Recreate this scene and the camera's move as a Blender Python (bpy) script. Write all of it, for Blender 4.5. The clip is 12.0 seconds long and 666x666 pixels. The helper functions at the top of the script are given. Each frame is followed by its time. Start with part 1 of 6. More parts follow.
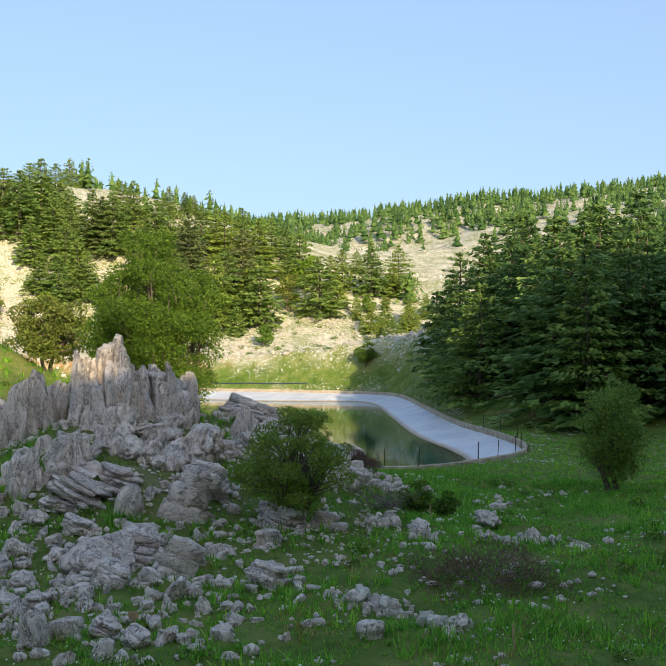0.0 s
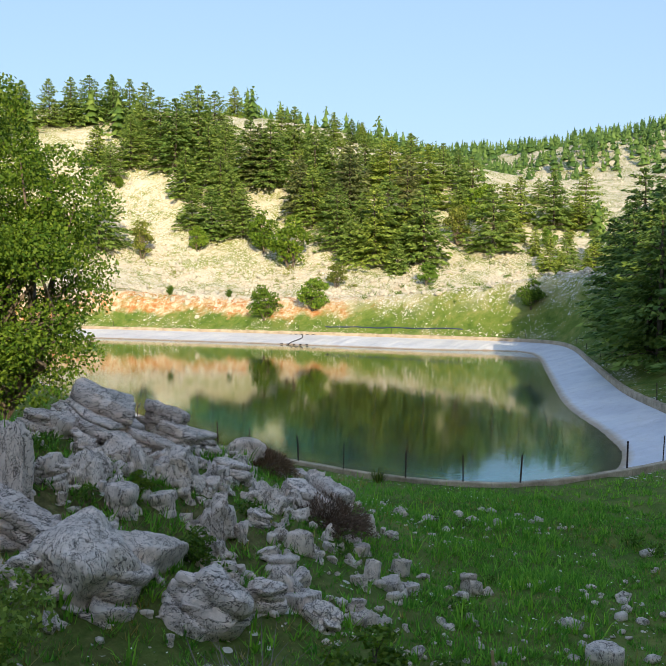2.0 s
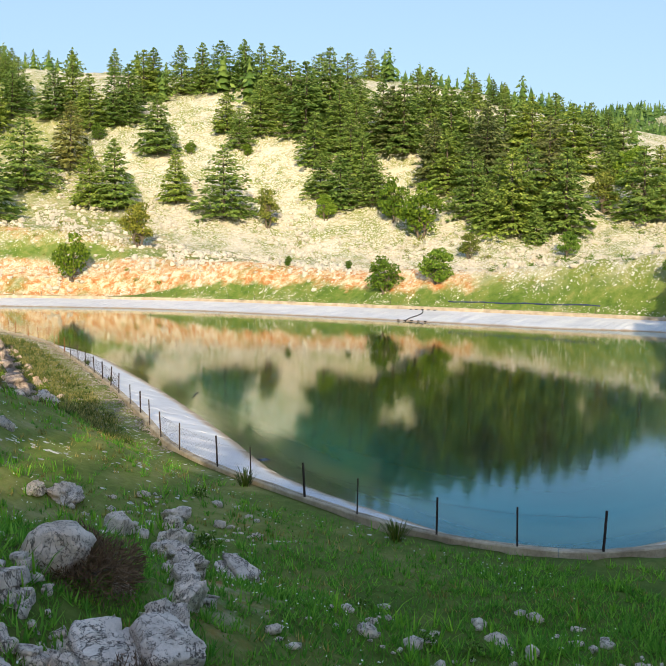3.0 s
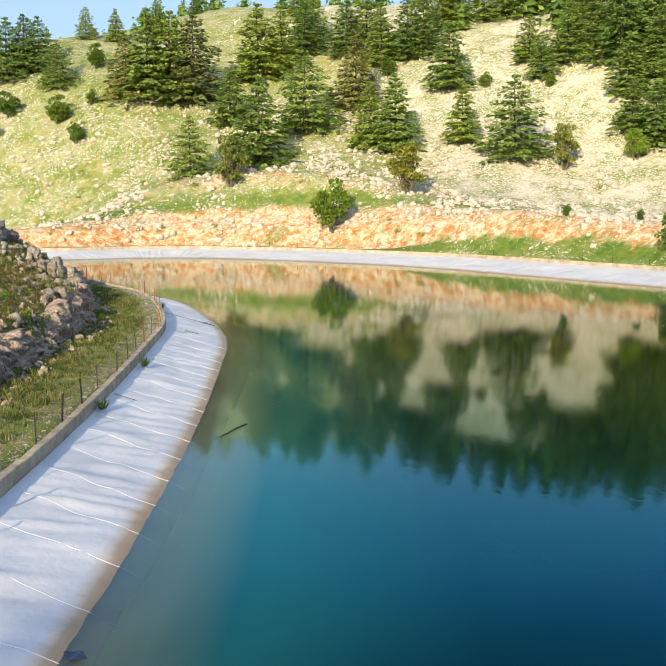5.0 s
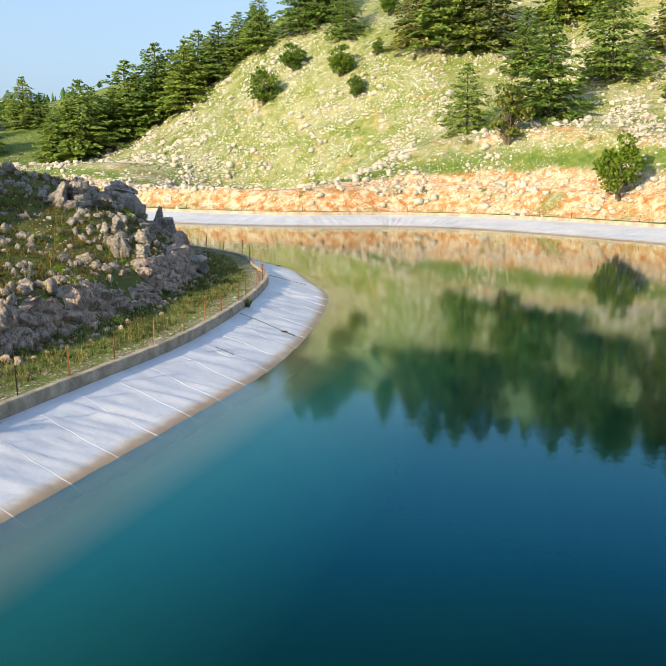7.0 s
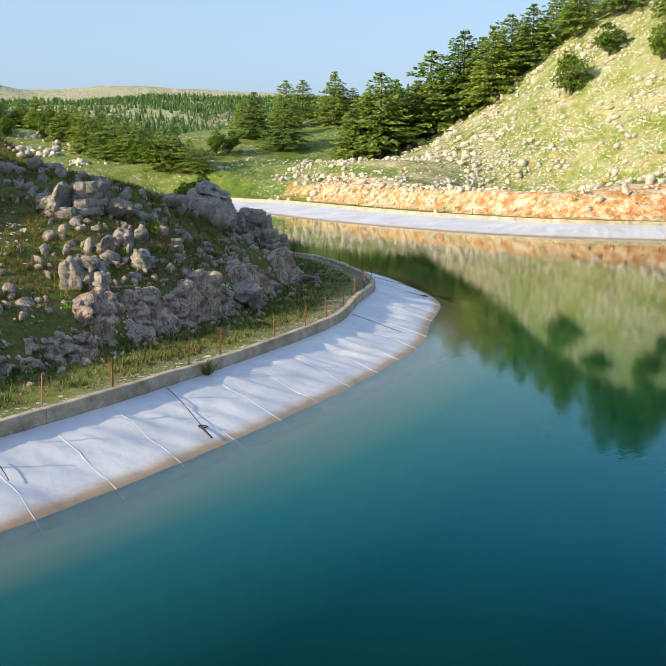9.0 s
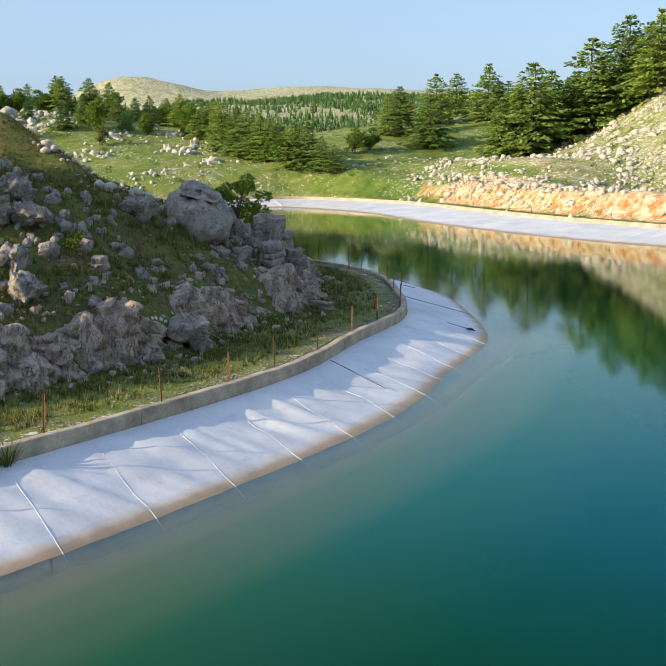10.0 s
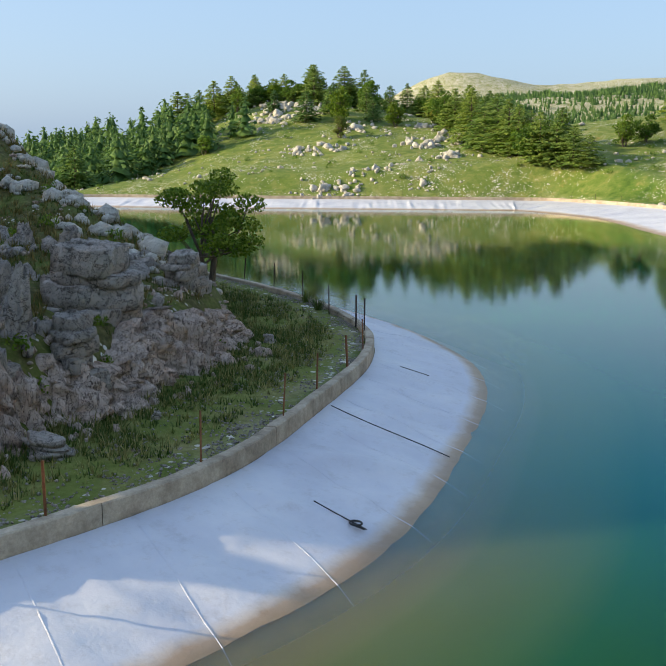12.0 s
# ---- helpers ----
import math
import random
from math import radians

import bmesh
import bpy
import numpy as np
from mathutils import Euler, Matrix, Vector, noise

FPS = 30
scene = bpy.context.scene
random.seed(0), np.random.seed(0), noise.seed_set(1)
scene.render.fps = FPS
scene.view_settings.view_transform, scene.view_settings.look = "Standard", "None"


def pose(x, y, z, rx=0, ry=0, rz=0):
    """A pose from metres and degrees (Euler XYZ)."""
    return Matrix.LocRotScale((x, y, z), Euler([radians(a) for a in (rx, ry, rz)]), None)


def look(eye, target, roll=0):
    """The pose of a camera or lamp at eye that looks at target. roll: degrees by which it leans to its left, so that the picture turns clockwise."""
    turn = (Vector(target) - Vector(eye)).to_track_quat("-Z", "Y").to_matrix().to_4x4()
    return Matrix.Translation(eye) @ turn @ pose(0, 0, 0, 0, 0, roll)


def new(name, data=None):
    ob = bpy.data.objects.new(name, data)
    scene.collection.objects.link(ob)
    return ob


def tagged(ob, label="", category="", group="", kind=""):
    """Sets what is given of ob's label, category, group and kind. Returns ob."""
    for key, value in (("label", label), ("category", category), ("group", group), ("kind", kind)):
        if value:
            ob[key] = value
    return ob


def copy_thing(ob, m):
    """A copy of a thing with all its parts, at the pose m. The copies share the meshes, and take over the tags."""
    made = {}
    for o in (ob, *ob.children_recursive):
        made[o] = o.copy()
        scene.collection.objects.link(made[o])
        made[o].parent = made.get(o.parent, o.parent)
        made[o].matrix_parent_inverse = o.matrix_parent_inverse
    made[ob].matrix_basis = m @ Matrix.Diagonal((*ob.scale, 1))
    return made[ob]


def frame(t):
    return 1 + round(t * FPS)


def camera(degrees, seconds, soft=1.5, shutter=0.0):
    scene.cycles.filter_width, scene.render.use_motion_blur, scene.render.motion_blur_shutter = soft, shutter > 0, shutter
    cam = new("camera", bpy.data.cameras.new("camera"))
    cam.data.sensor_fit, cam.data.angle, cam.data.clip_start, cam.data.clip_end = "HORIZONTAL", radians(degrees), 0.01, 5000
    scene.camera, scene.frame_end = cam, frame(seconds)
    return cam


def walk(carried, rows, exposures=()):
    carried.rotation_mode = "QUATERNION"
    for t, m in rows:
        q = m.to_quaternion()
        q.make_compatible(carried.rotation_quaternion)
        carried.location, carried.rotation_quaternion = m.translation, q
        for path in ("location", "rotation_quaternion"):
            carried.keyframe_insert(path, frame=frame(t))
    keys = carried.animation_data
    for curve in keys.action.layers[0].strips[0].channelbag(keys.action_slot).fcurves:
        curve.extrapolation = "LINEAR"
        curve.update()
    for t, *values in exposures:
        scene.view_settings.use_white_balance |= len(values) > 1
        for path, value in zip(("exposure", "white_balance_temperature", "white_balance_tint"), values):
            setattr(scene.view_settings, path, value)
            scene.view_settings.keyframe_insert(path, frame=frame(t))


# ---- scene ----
cam = camera(35.91, 12.0, 1.1)
PATH = [
    (0, (-9.496, 89.238, 8.534), (-15.564, 97.186, 8.650), -0.05),
    (0.5, (-11.730, 94.655, 8.523), (-18.044, 102.409, 8.494), -0.06),
    (1, (-14.239, 100.405, 8.539), (-20.900, 107.861, 8.357), -0.03),
    (1.5, (-16.645, 105.590, 8.550), (-23.689, 112.681, 8.223), 0.04),
    (2, (-19.383, 111.115, 8.562), (-26.845, 117.754, 8.080), 0.01),
    (2.5, (-22.177, 116.176, 8.588), (-30.044, 122.319, 7.970), 0.08),
    (3, (-25.455, 121.643, 8.593), (-33.793, 127.108, 7.826), 0.10),
    (3.2, (-26.841, 123.757, 8.598), (-35.350, 128.944, 7.773), 0.10),
    (4.8, (-39.882, 140.851, 9.288), (-49.422, 143.570, 8.026), -0.34),
    (5, (-41.859, 142.812, 9.283), (-51.478, 145.208, 7.971), -0.22),
    (5.5, (-46.839, 147.372, 9.235), (-56.603, 148.979, 7.793), -0.15),
    (6, (-52.608, 151.803, 9.168), (-62.452, 152.572, 7.586), 0.01),
    (6.5, (-58.403, 155.446, 9.076), (-68.262, 155.421, 7.400), 0.04),
    (7, (-64.459, 158.999, 8.969), (-74.271, 158.034, 7.296), 0.07),
    (7.5, (-70.590, 161.696, 8.845), (-80.278, 159.874, 7.170), 0.19),
    (7.7, (-73.109, 162.715, 8.803), (-82.727, 160.547, 7.127), 0.23),
    (9.3, (-93.126, 169.909, 8.789), (-101.716, 165.079, 7.091), 0.08),
    (9.5, (-96.376, 170.054, 8.723), (-104.792, 164.926, 7.024), 0.04),
    (10, (-104.650, 169.952, 8.531), (-112.575, 164.096, 6.827), 0.07),
    (10.5, (-112.471, 169.045, 8.291), (-119.890, 162.561, 6.581), -0.03),
    (11, (-120.710, 167.330, 8.092), (-127.555, 160.244, 6.378), -0.03),
    (11.5, (-128.198, 165.165, 7.932), (-134.480, 157.578, 6.209), -0.05),
    (12, (-135.569, 162.745, 7.972), (-141.249, 154.700, 6.235), 0.04),
]
walk(cam, [(t, look(eye, target, roll)) for t, eye, target, roll in PATH])
# Rim of the pond, seen from above, against the clock from the north-east corner
RIM = [
    (-41.5, 152), (-41.3, 146), (-42.4, 140.6), (-45.7, 138.2), (-51, 137.5), (-59.7, 137.5), (-68.7, 139.7), (-78.8, 142.2),
    (-89.3, 144.5), (-98.9, 146.4), (-108.5, 148.1), (-120, 148.6), (-131.2, 148), (-138.6, 145.9), (-145.6, 143.8), (-151.5, 139.6),
    (-156.2, 135.5), (-159.2, 131.1), (-161.6, 123.5), (-162.6, 113), (-163, 95), (-164, 70), (-167, 40), (-174, 15),
    (-187, 4.5), (-197.4, 7.7), (-207, 17), (-221.5, 31.6), (-240, 49), (-248, 60), (-243, 83), (-228, 105),
    (-218, 122), (-212, 138), (-213, 155), (-207, 169), (-192, 184), (-173, 196), (-152, 204), (-135, 210),
    (-118, 215), (-105, 218), (-97, 217), (-89, 210), (-75, 193), (-59.7, 174.4), (-50, 164.5), (-44.6, 158.2),
]
# Hills: centre x, y, spread and height
LOW_HILLS = [
    (-310, 125, 25, 18),
    (-295, 90, 25, -10.9),
    (-275, 150, 18, 6.8),
    (-258, 60, 22, -1.2),
    (-260, -10, 22, 0.5),
    (-245, 130, 16, -12.5),
    (-230, 215, 28, -4.6),
    (-200, 240, 22, -8.1),
    (-165, 235, 18, -2.4),
    (-150, 105, 25, 16),
    (-150, 125, 9, 0.7),
    (-140, 120, 16, -19.4),
    (-133, 126, 9, 6.1),
    (-120, 138, 8, -4.1),
    (-115, 118, 22, 8.8),
    (-105, 135, 9, -2.3),
    (-90, 125, 20, -5.5),
    (-60, 125, 20, 2.1),
    (-30, 110, 25, -2.3),
    # two unseen hills added to cast shade over the headland
    (-100, 103, 10.5, 22),
    (-90, 88, 17, 16.5),
    # unseen hill added to put the bank wood in shade
    (38, 124, 20, 25.1),
]
HIGH_HILLS = [
    (-420, 60, 80, 23.5),
    (-400, 200, 90, -6.9),
    (-360, 0, 70, -1.3),
    (-350, 180, 45, 19.9),
    (-300, 20, 50, 8.3),
    (-270, -50, 45, 13.6),
    (-255, 10, 30, -4.3),
    (-200, -60, 50, -0.1),
    (-20, 140, 40, -13.3),
    (-10, 205, 40, -3.7),
    # next one is out of view, its height set to shade the meadow
    (30, 60, 60, 29.6),
    (40, 180, 50, 11.3),
    (60, 100, 80, -0.2),
    (-330, 300, 40, -5.5),
    (-290, 330, 40, 12.1),
    (-380, 320, 60, 18.1),
    (-250, -30, 25, 5.8),
    (-350, -20, 40, -13.9),
    (-300, -15, 30, -2.5),
    (-215, -45, 30, -10.4),
]
NORTH_HILLS = [
    (-500, 400, 150, -5.5),
    (-470, 250, 100, 76.5),
    (-385, 285, 60, -27.9),
    (-330, 480, 120, 53.3),
    (-320, 250, 60, 29.8),
    (-320, 335, 60, 1.9),
    (-300, 580, 90, -7.8),
    (-290, 400, 40, -12.4),
    (-265, 235, 35, 6.4),
    (-240, 740, 130, 54.8),
    (-225, 300, 45, 15.9),
    (-195, 415, 80, -30),
    (-150, 480, 120, 47.4),
    (-140, 280, 40, -14.2),
    (-60, 270, 40, 4.6),
    (0, 800, 160, 96.5),
    (20, 420, 140, 22.9),
]
# the distance, and an unseen ridge added behind the way's start to cast shade
FAR_HILLS = [
    (-165, 531, 60, -6), (-230, 532, 50, -3), (-278, -7, 13, 0.4),
    (-640, -330, 150, 22), (-800, -150, 170, 24), (-560, -620, 150, 6), (-1500, -500, 420, 74),
    (-1450, -1150, 380, 78), (-1130, -958, 70, 44),
    (110, 20, 42, 33), (125, 95, 42, 33), (130, 170, 45, 33), (100, -60, 50, 33),
]
# the rocky rise beside the meadow
OUTCROP = [(-41, 116, 5, 2.6), (-39.8, 114.6, 2.4, 1.0), (-36.5, 110, 2.2, 0.6), (-37.5, 121.5, 3.5, 1.6), (-40.5, 126.5, 3, 1.2), (-62, 118, 12, 2.5), (-60, 116, 8, 4.2), (-60, 121.5, 6, 1.8)]

# ---- light ----
SUN_WAY = Vector((0.80, -0.50, 0.345)).normalized()
world = bpy.data.worlds.new("sky")
scene.world = world
world.use_nodes = True
wn = world.node_tree.nodes
sky = wn.new("ShaderNodeTexSky")
sky.sky_type = "NISHITA"
sky.sun_disc = False
sky.sun_elevation = math.asin(SUN_WAY.z)
sky.sun_rotation = math.atan2(SUN_WAY.x, SUN_WAY.y)
sky.altitude, sky.air_density, sky.dust_density, sky.ozone_density = 600, 1.0, 4.0, 1.6
# thin even haze over the clear sky
haze = wn.new("ShaderNodeMix")
haze.data_type = "RGBA"
haze.inputs[0].default_value = 0.5
haze.inputs[7].default_value = (2.8, 4.15, 6.1, 1)
world.node_tree.links.new(sky.outputs[0], haze.inputs[6])
wn["Background"].inputs["Strength"].default_value = 0.14
world.node_tree.links.new(haze.outputs[2], wn["Background"].inputs["Color"])
sun = new("sun", bpy.data.lights.new("sun", "SUN"))
sun.data.energy, sun.data.angle, sun.data.color = 5.0, radians(0.6), (1.0, 0.84, 0.54)
sun.matrix_world = look(SUN_WAY * 300, (0, 0, 0))
scene.view_settings.exposure = 0.45


# ---- materials ----
def material(name, rough=0.8, metal=0.0):
    m = bpy.data.materials.new(name)
    m.use_nodes = True
    b = m.node_tree.nodes["Principled BSDF"]
    b.inputs["Roughness"].default_value, b.inputs["Metallic"].default_value = rough, metal
    return m, m.node_tree.nodes, m.node_tree.links, b


def coords(n, l, kind="Object", scale=1.0):
    tc = n.new("ShaderNodeTexCoord")
    mp = n.new("ShaderNodeMapping")
    mp.inputs["Scale"].default_value = scale if isinstance(scale, tuple) else (scale,) * 3
    l.new(tc.outputs[kind], mp.inputs["Vector"])
    return mp.outputs[0]


def world_pos(n, l, scale=1.0):
    g = n.new("ShaderNodeNewGeometry")
    mp = n.new("ShaderNodeMapping")
    mp.inputs["Scale"].default_value = scale if isinstance(scale, tuple) else (scale,) * 3
    l.new(g.outputs["Position"], mp.inputs["Vector"])
    return mp.outputs[0]


def noise_tex(n, l, vec, scale, detail=6.0, rough=0.6, dist=0.0):
    t = n.new("ShaderNodeTexNoise")
    t.inputs["Scale"].default_value, t.inputs["Detail"].default_value = scale, detail
    t.inputs["Roughness"].default_value, t.inputs["Distortion"].default_value = rough, dist
    l.new(vec, t.inputs["Vector"])
    return t.outputs["Fac"]


def ramp(n, l, fac, stops):
    r = n.new("ShaderNodeValToRGB")
    e = r.color_ramp.elements
    while len(e) < len(stops):
        e.new(0.5)
    for k, (p, c) in enumerate(stops):
        e[k].position, e[k].color = p, (*c, 1) if len(c) == 3 else c
    l.new(fac, r.inputs[0])
    return r.outputs[0]


def mix(n, l, fac, a, b, how="MIX"):
    m = n.new("ShaderNodeMix")
    m.data_type, m.blend_type = "RGBA", how
    for sock, v in ((m.inputs[0], fac), (m.inputs[6], a), (m.inputs[7], b)):
        if hasattr(v, "is_linked"):
            l.new(v, sock)
        elif isinstance(v, (int, float)):
            sock.default_value = v
        else:
            sock.default_value = (*v, 1)
    return m.outputs[2]


def maths(n, l, op, a, b=0.0, clamp=False):
    m = n.new("ShaderNodeMath")
    m.operation, m.use_clamp = op, clamp
    for sock, v in ((m.inputs[0], a), (m.inputs[1], b)):
        if hasattr(v, "is_linked"):
            l.new(v, sock)
        else:
            sock.default_value = v
    return m.outputs[0]


def bump(n, l, b, height, strength=0.5, distance=0.05):
    k = n.new("ShaderNodeBump")
    k.inputs["Strength"].default_value, k.inputs["Distance"].default_value = strength, distance
    l.new(height, k.inputs["Height"])
    l.new(k.outputs[0], b.inputs["Normal"])


def attribute(n, name):
    a = n.new("ShaderNodeAttribute")
    a.attribute_name = name
    return a.outputs["Fac"]


def rand(n):
    return n.new("ShaderNodeObjectInfo").outputs["Random"]


def island(n):
    return n.new("ShaderNodeNewGeometry").outputs["Random Per Island"]


def ground_material():
    m, n, l, b = material("ground_cover", 0.95)
    p = world_pos(n, l)
    big, mid, fine = noise_tex(n, l, p, 0.06, 5), noise_tex(n, l, p, 0.55, 7, 0.68), noise_tex(n, l, p, 5.0, 7, 0.72)
    lush = ramp(n, l, mid, [(0.30, (0.050, 0.108, 0.015)), (0.50, (0.105, 0.170, 0.026)), (0.66, (0.185, 0.210, 0.048)), (0.78, (0.30, 0.25, 0.11))])
    dry = ramp(n, l, mid, [(0.30, (0.150, 0.200, 0.036)), (0.46, (0.255, 0.285, 0.062)), (0.60, (0.370, 0.355, 0.120)), (0.75, (0.570, 0.485, 0.270))])
    wet = maths(n, l, "ADD", attribute(n, "dryness"), maths(n, l, "MULTIPLY", big, 0.7), True)
    wet = maths(n, l, "SUBTRACT", wet, 0.35, True)
    col = mix(n, l, wet, lush, dry)
    # brown soil and thatch between the blades
    under = ramp(n, l, fine, [(0.35, (0.045, 0.038, 0.018)), (0.55, (0.115, 0.095, 0.040)), (0.72, (0.24, 0.20, 0.11))])
    col = mix(n, l, maths(n, l, "MULTIPLY", attribute(n, "thatch"), ramp(n, l, mid, [(0.38, (0.35, 0.35, 0.35)), (0.58, (1, 1, 1))])), col, under)
    # red soil and cream rubble of the cut banks
    crumb = noise_tex(n, l, p, 0.8, 8, 0.74, 0.4)
    soil = ramp(n, l, crumb, [(0.33, (0.36, 0.115, 0.035)), (0.43, (0.48, 0.205, 0.072)), (0.50, (0.53, 0.35, 0.185)), (0.59, (0.68, 0.57, 0.42))])
    patch = maths(n, l, "MULTIPLY", noise_tex(n, l, p, 0.22, 6, 0.7), 2.6)
    sf = maths(n, l, "SUBTRACT", maths(n, l, "ADD", attribute(n, "bare_soil"), patch), 1.62, True)
    sf = maths(n, l, "MULTIPLY", sf, 1.8, True)
    col = mix(n, l, sf, col, soil)
    # pale scree
    scree = ramp(n, l, noise_tex(n, l, p, 0.13, 9, 0.76, 0.3), [(0.46, (0, 0, 0)), (0.58, (1, 1, 1))])
    col = mix(n, l, maths(n, l, "MULTIPLY", scree, maths(n, l, "MULTIPLY", attribute(n, "stony"), 1.7, True)), col, ramp(n, l, crumb, [(0.35, (0.46, 0.36, 0.24)), (0.5, (0.64, 0.56, 0.43)), (0.65, (0.76, 0.70, 0.58))]))
    # loose stones: scattered cells of two sizes
    cover = maths(n, l, "ADD", attribute(n, "stony"), maths(n, l, "MULTIPLY", noise_tex(n, l, p, 0.16, 6, 0.7), 1.5))
    lumps = None
    for scale, least in ((1.9, 1.02), (4.6, 0.92)):
        vor = n.new("ShaderNodeTexVoronoi")
        vor.inputs["Scale"].default_value = scale
        l.new(p, vor.inputs["Vector"])
        split = n.new("ShaderNodeSeparateColor")
        l.new(vor.outputs["Color"], split.inputs[0])
        there = maths(n, l, "GREATER_THAN", maths(n, l, "ADD", cover, maths(n, l, "MULTIPLY", split.outputs[0], 0.55)), least + 0.33)
        near = maths(n, l, "LESS_THAN", maths(n, l, "ADD", vor.outputs["Distance"], maths(n, l, "MULTIPLY", fine, 0.35)), 0.56)
        st = maths(n, l, "MULTIPLY", there, near)
        lumps = st if lumps is None else maths(n, l, "MAXIMUM", lumps, st)
        stone = ramp(n, l, split.outputs[1], [(0.0, (0.46, 0.43, 0.39)), (0.5, (0.64, 0.60, 0.53)), (1.0, (0.78, 0.73, 0.65))])
        col = mix(n, l, st, col, stone)
    col = mix(n, l, 0.45, col, ramp(n, l, fine, [(0.28, (0.40, 0.40, 0.38)), (0.62, (1, 1, 1))]), "MULTIPLY")
    l.new(col, b.inputs["Base Color"])
    b.inputs["Specular IOR Level"].default_value = 0.15
    bump(n, l, b, maths(n, l, "ADD", fine, maths(n, l, "MULTIPLY", lumps, 0.9)), 0.6, 0.14)
    return m


def rock_material(name, dark, pale, warm, grain=(1.5, 1.5, 0.75), cracks=0.8, stain=0.5):
    m, n, l, b = material(name, 0.92)
    p = world_pos(n, l)
    run = world_pos(n, l, grain)
    strata = noise_tex(n, l, run, 1.6, 8, 0.72, 0.6)
    fine = noise_tex(n, l, p, 9.0, 8, 0.75)
    col = ramp(n, l, strata, [(0.30, tuple(0.6 * a + 0.4 * c for a, c in zip(pale, dark))), (0.45, tuple(0.88 * v for v in pale)), (0.60, pale), (0.75, tuple(min(1, v * 1.2) for v in pale))])
    col = mix(n, l, maths(n, l, "MULTIPLY", ramp(n, l, noise_tex(n, l, p, 0.7, 5, 0.65), [(0.53 if stain < 0.6 else 0.44, (0, 0, 0)), (0.68 if stain < 0.6 else 0.58, (1, 1, 1))]), stain), col, warm)
    # grey lichen spots
    col = mix(n, l, maths(n, l, "MULTIPLY", ramp(n, l, noise_tex(n, l, p, 2.6, 7, 0.72), [(0.56, (0, 0, 0)), (0.63, (1, 1, 1))]), 0.4), col, tuple(0.5 * v for v in pale))
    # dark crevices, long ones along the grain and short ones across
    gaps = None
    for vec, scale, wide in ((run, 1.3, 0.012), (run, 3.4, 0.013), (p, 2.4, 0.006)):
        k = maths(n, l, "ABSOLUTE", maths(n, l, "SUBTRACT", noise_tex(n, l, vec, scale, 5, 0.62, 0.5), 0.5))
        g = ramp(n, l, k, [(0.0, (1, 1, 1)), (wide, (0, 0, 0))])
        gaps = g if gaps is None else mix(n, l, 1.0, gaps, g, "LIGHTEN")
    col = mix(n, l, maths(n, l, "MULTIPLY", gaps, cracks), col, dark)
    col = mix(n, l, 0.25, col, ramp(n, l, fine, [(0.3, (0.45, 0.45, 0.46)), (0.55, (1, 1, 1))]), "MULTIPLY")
    col = mix(n, l, 1.0, col, ramp(n, l, rand(n), [(0, (0.84, 0.83, 0.82)), (1, (1, 1, 1))]), "MULTIPLY")
    l.new(col, b.inputs["Base Color"])
    b.inputs["Specular IOR Level"].default_value = 0.15
    rise = maths(n, l, "SUBTRACT", maths(n, l, "ADD", strata, maths(n, l, "MULTIPLY", fine, 0.3)), maths(n, l, "MULTIPLY", gaps, 0.5))
    bump(n, l, b, rise, 0.75, 0.14)
    return m


def leaf_material(name, dark, light, through_light=0.25):
    m, n, l, b = material(name, 0.62)
    t = island(n)
    col = ramp(n, l, t, [(0.0, dark), (0.6, tuple((a + c) / 2 for a, c in zip(dark, light))), (1.0, light)])
    col = mix(n, l, 1.0, col, ramp(n, l, rand(n), [(0, (0.70, 0.78, 0.80)), (0.5, (1, 1, 1)), (1, (1.25, 1.12, 0.85))]), "MULTIPLY")
    l.new(col, b.inputs["Base Color"])
    b.inputs["Specular IOR Level"].default_value = 0.25
    tr = n.new("ShaderNodeBsdfTranslucent")
    l.new(col, tr.inputs["Color"])
    ms = n.new("ShaderNodeMixShader")
    ms.inputs[0].default_value = through_light
    l.new(b.outputs[0], ms.inputs[1])
    l.new(tr.outputs[0], ms.inputs[2])
    l.new(ms.outputs[0], n["Material Output"].inputs["Surface"])
    return m


def bark_material():
    m, n, l, b = material("bark", 0.9)
    f = noise_tex(n, l, coords(n, l, "Object", (6, 6, 1)), 2.0, 6, 0.7)
    l.new(ramp(n, l, f, [(0.3, (0.05, 0.035, 0.025)), (0.7, (0.19, 0.15, 0.115))]), b.inputs["Base Color"])
    bump(n, l, b, f, 0.8, 0.05)
    return m


def liner_material():
    m, n, l, b = material("liner_sheet", 0.45)
    p = world_pos(n, l)
    blot = noise_tex(n, l, p, 0.30, 6, 0.62)
    col = ramp(n, l, blot, [(0.3, (0.50, 0.50, 0.57)), (0.5, (0.60, 0.60, 0.66)), (0.7, (0.70, 0.69, 0.72))])
    dirt = ramp(n, l, noise_tex(n, l, p, 2.2, 8, 0.78), [(0.52, (1, 1, 1)), (0.75, (0.68, 0.63, 0.58))])
    col = mix(n, l, 0.6, col, dirt, "MULTIPLY")
    # scum line that the falling water has left
    z = maths(n, l, "ADD", attribute(n, "above_water"), maths(n, l, "MULTIPLY", noise_tex(n, l, p, 0.9, 6, 0.7), 0.10))
    stain = ramp(n, l, z, [(0.00, (0.66, 0.54, 0.33)), (0.06, (0.55, 0.38, 0.21)), (0.11, (0.66, 0.47, 0.29)), (0.155, (0.90, 0.79, 0.66)), (0.21, (1, 1, 1))])
    col = mix(n, l, 1.0, col, stain, "MULTIPLY")
    l.new(col, b.inputs["Base Color"])
    bump(n, l, b, noise_tex(n, l, p, 1.8, 5, 0.6), 0.30, 0.08)
    return m


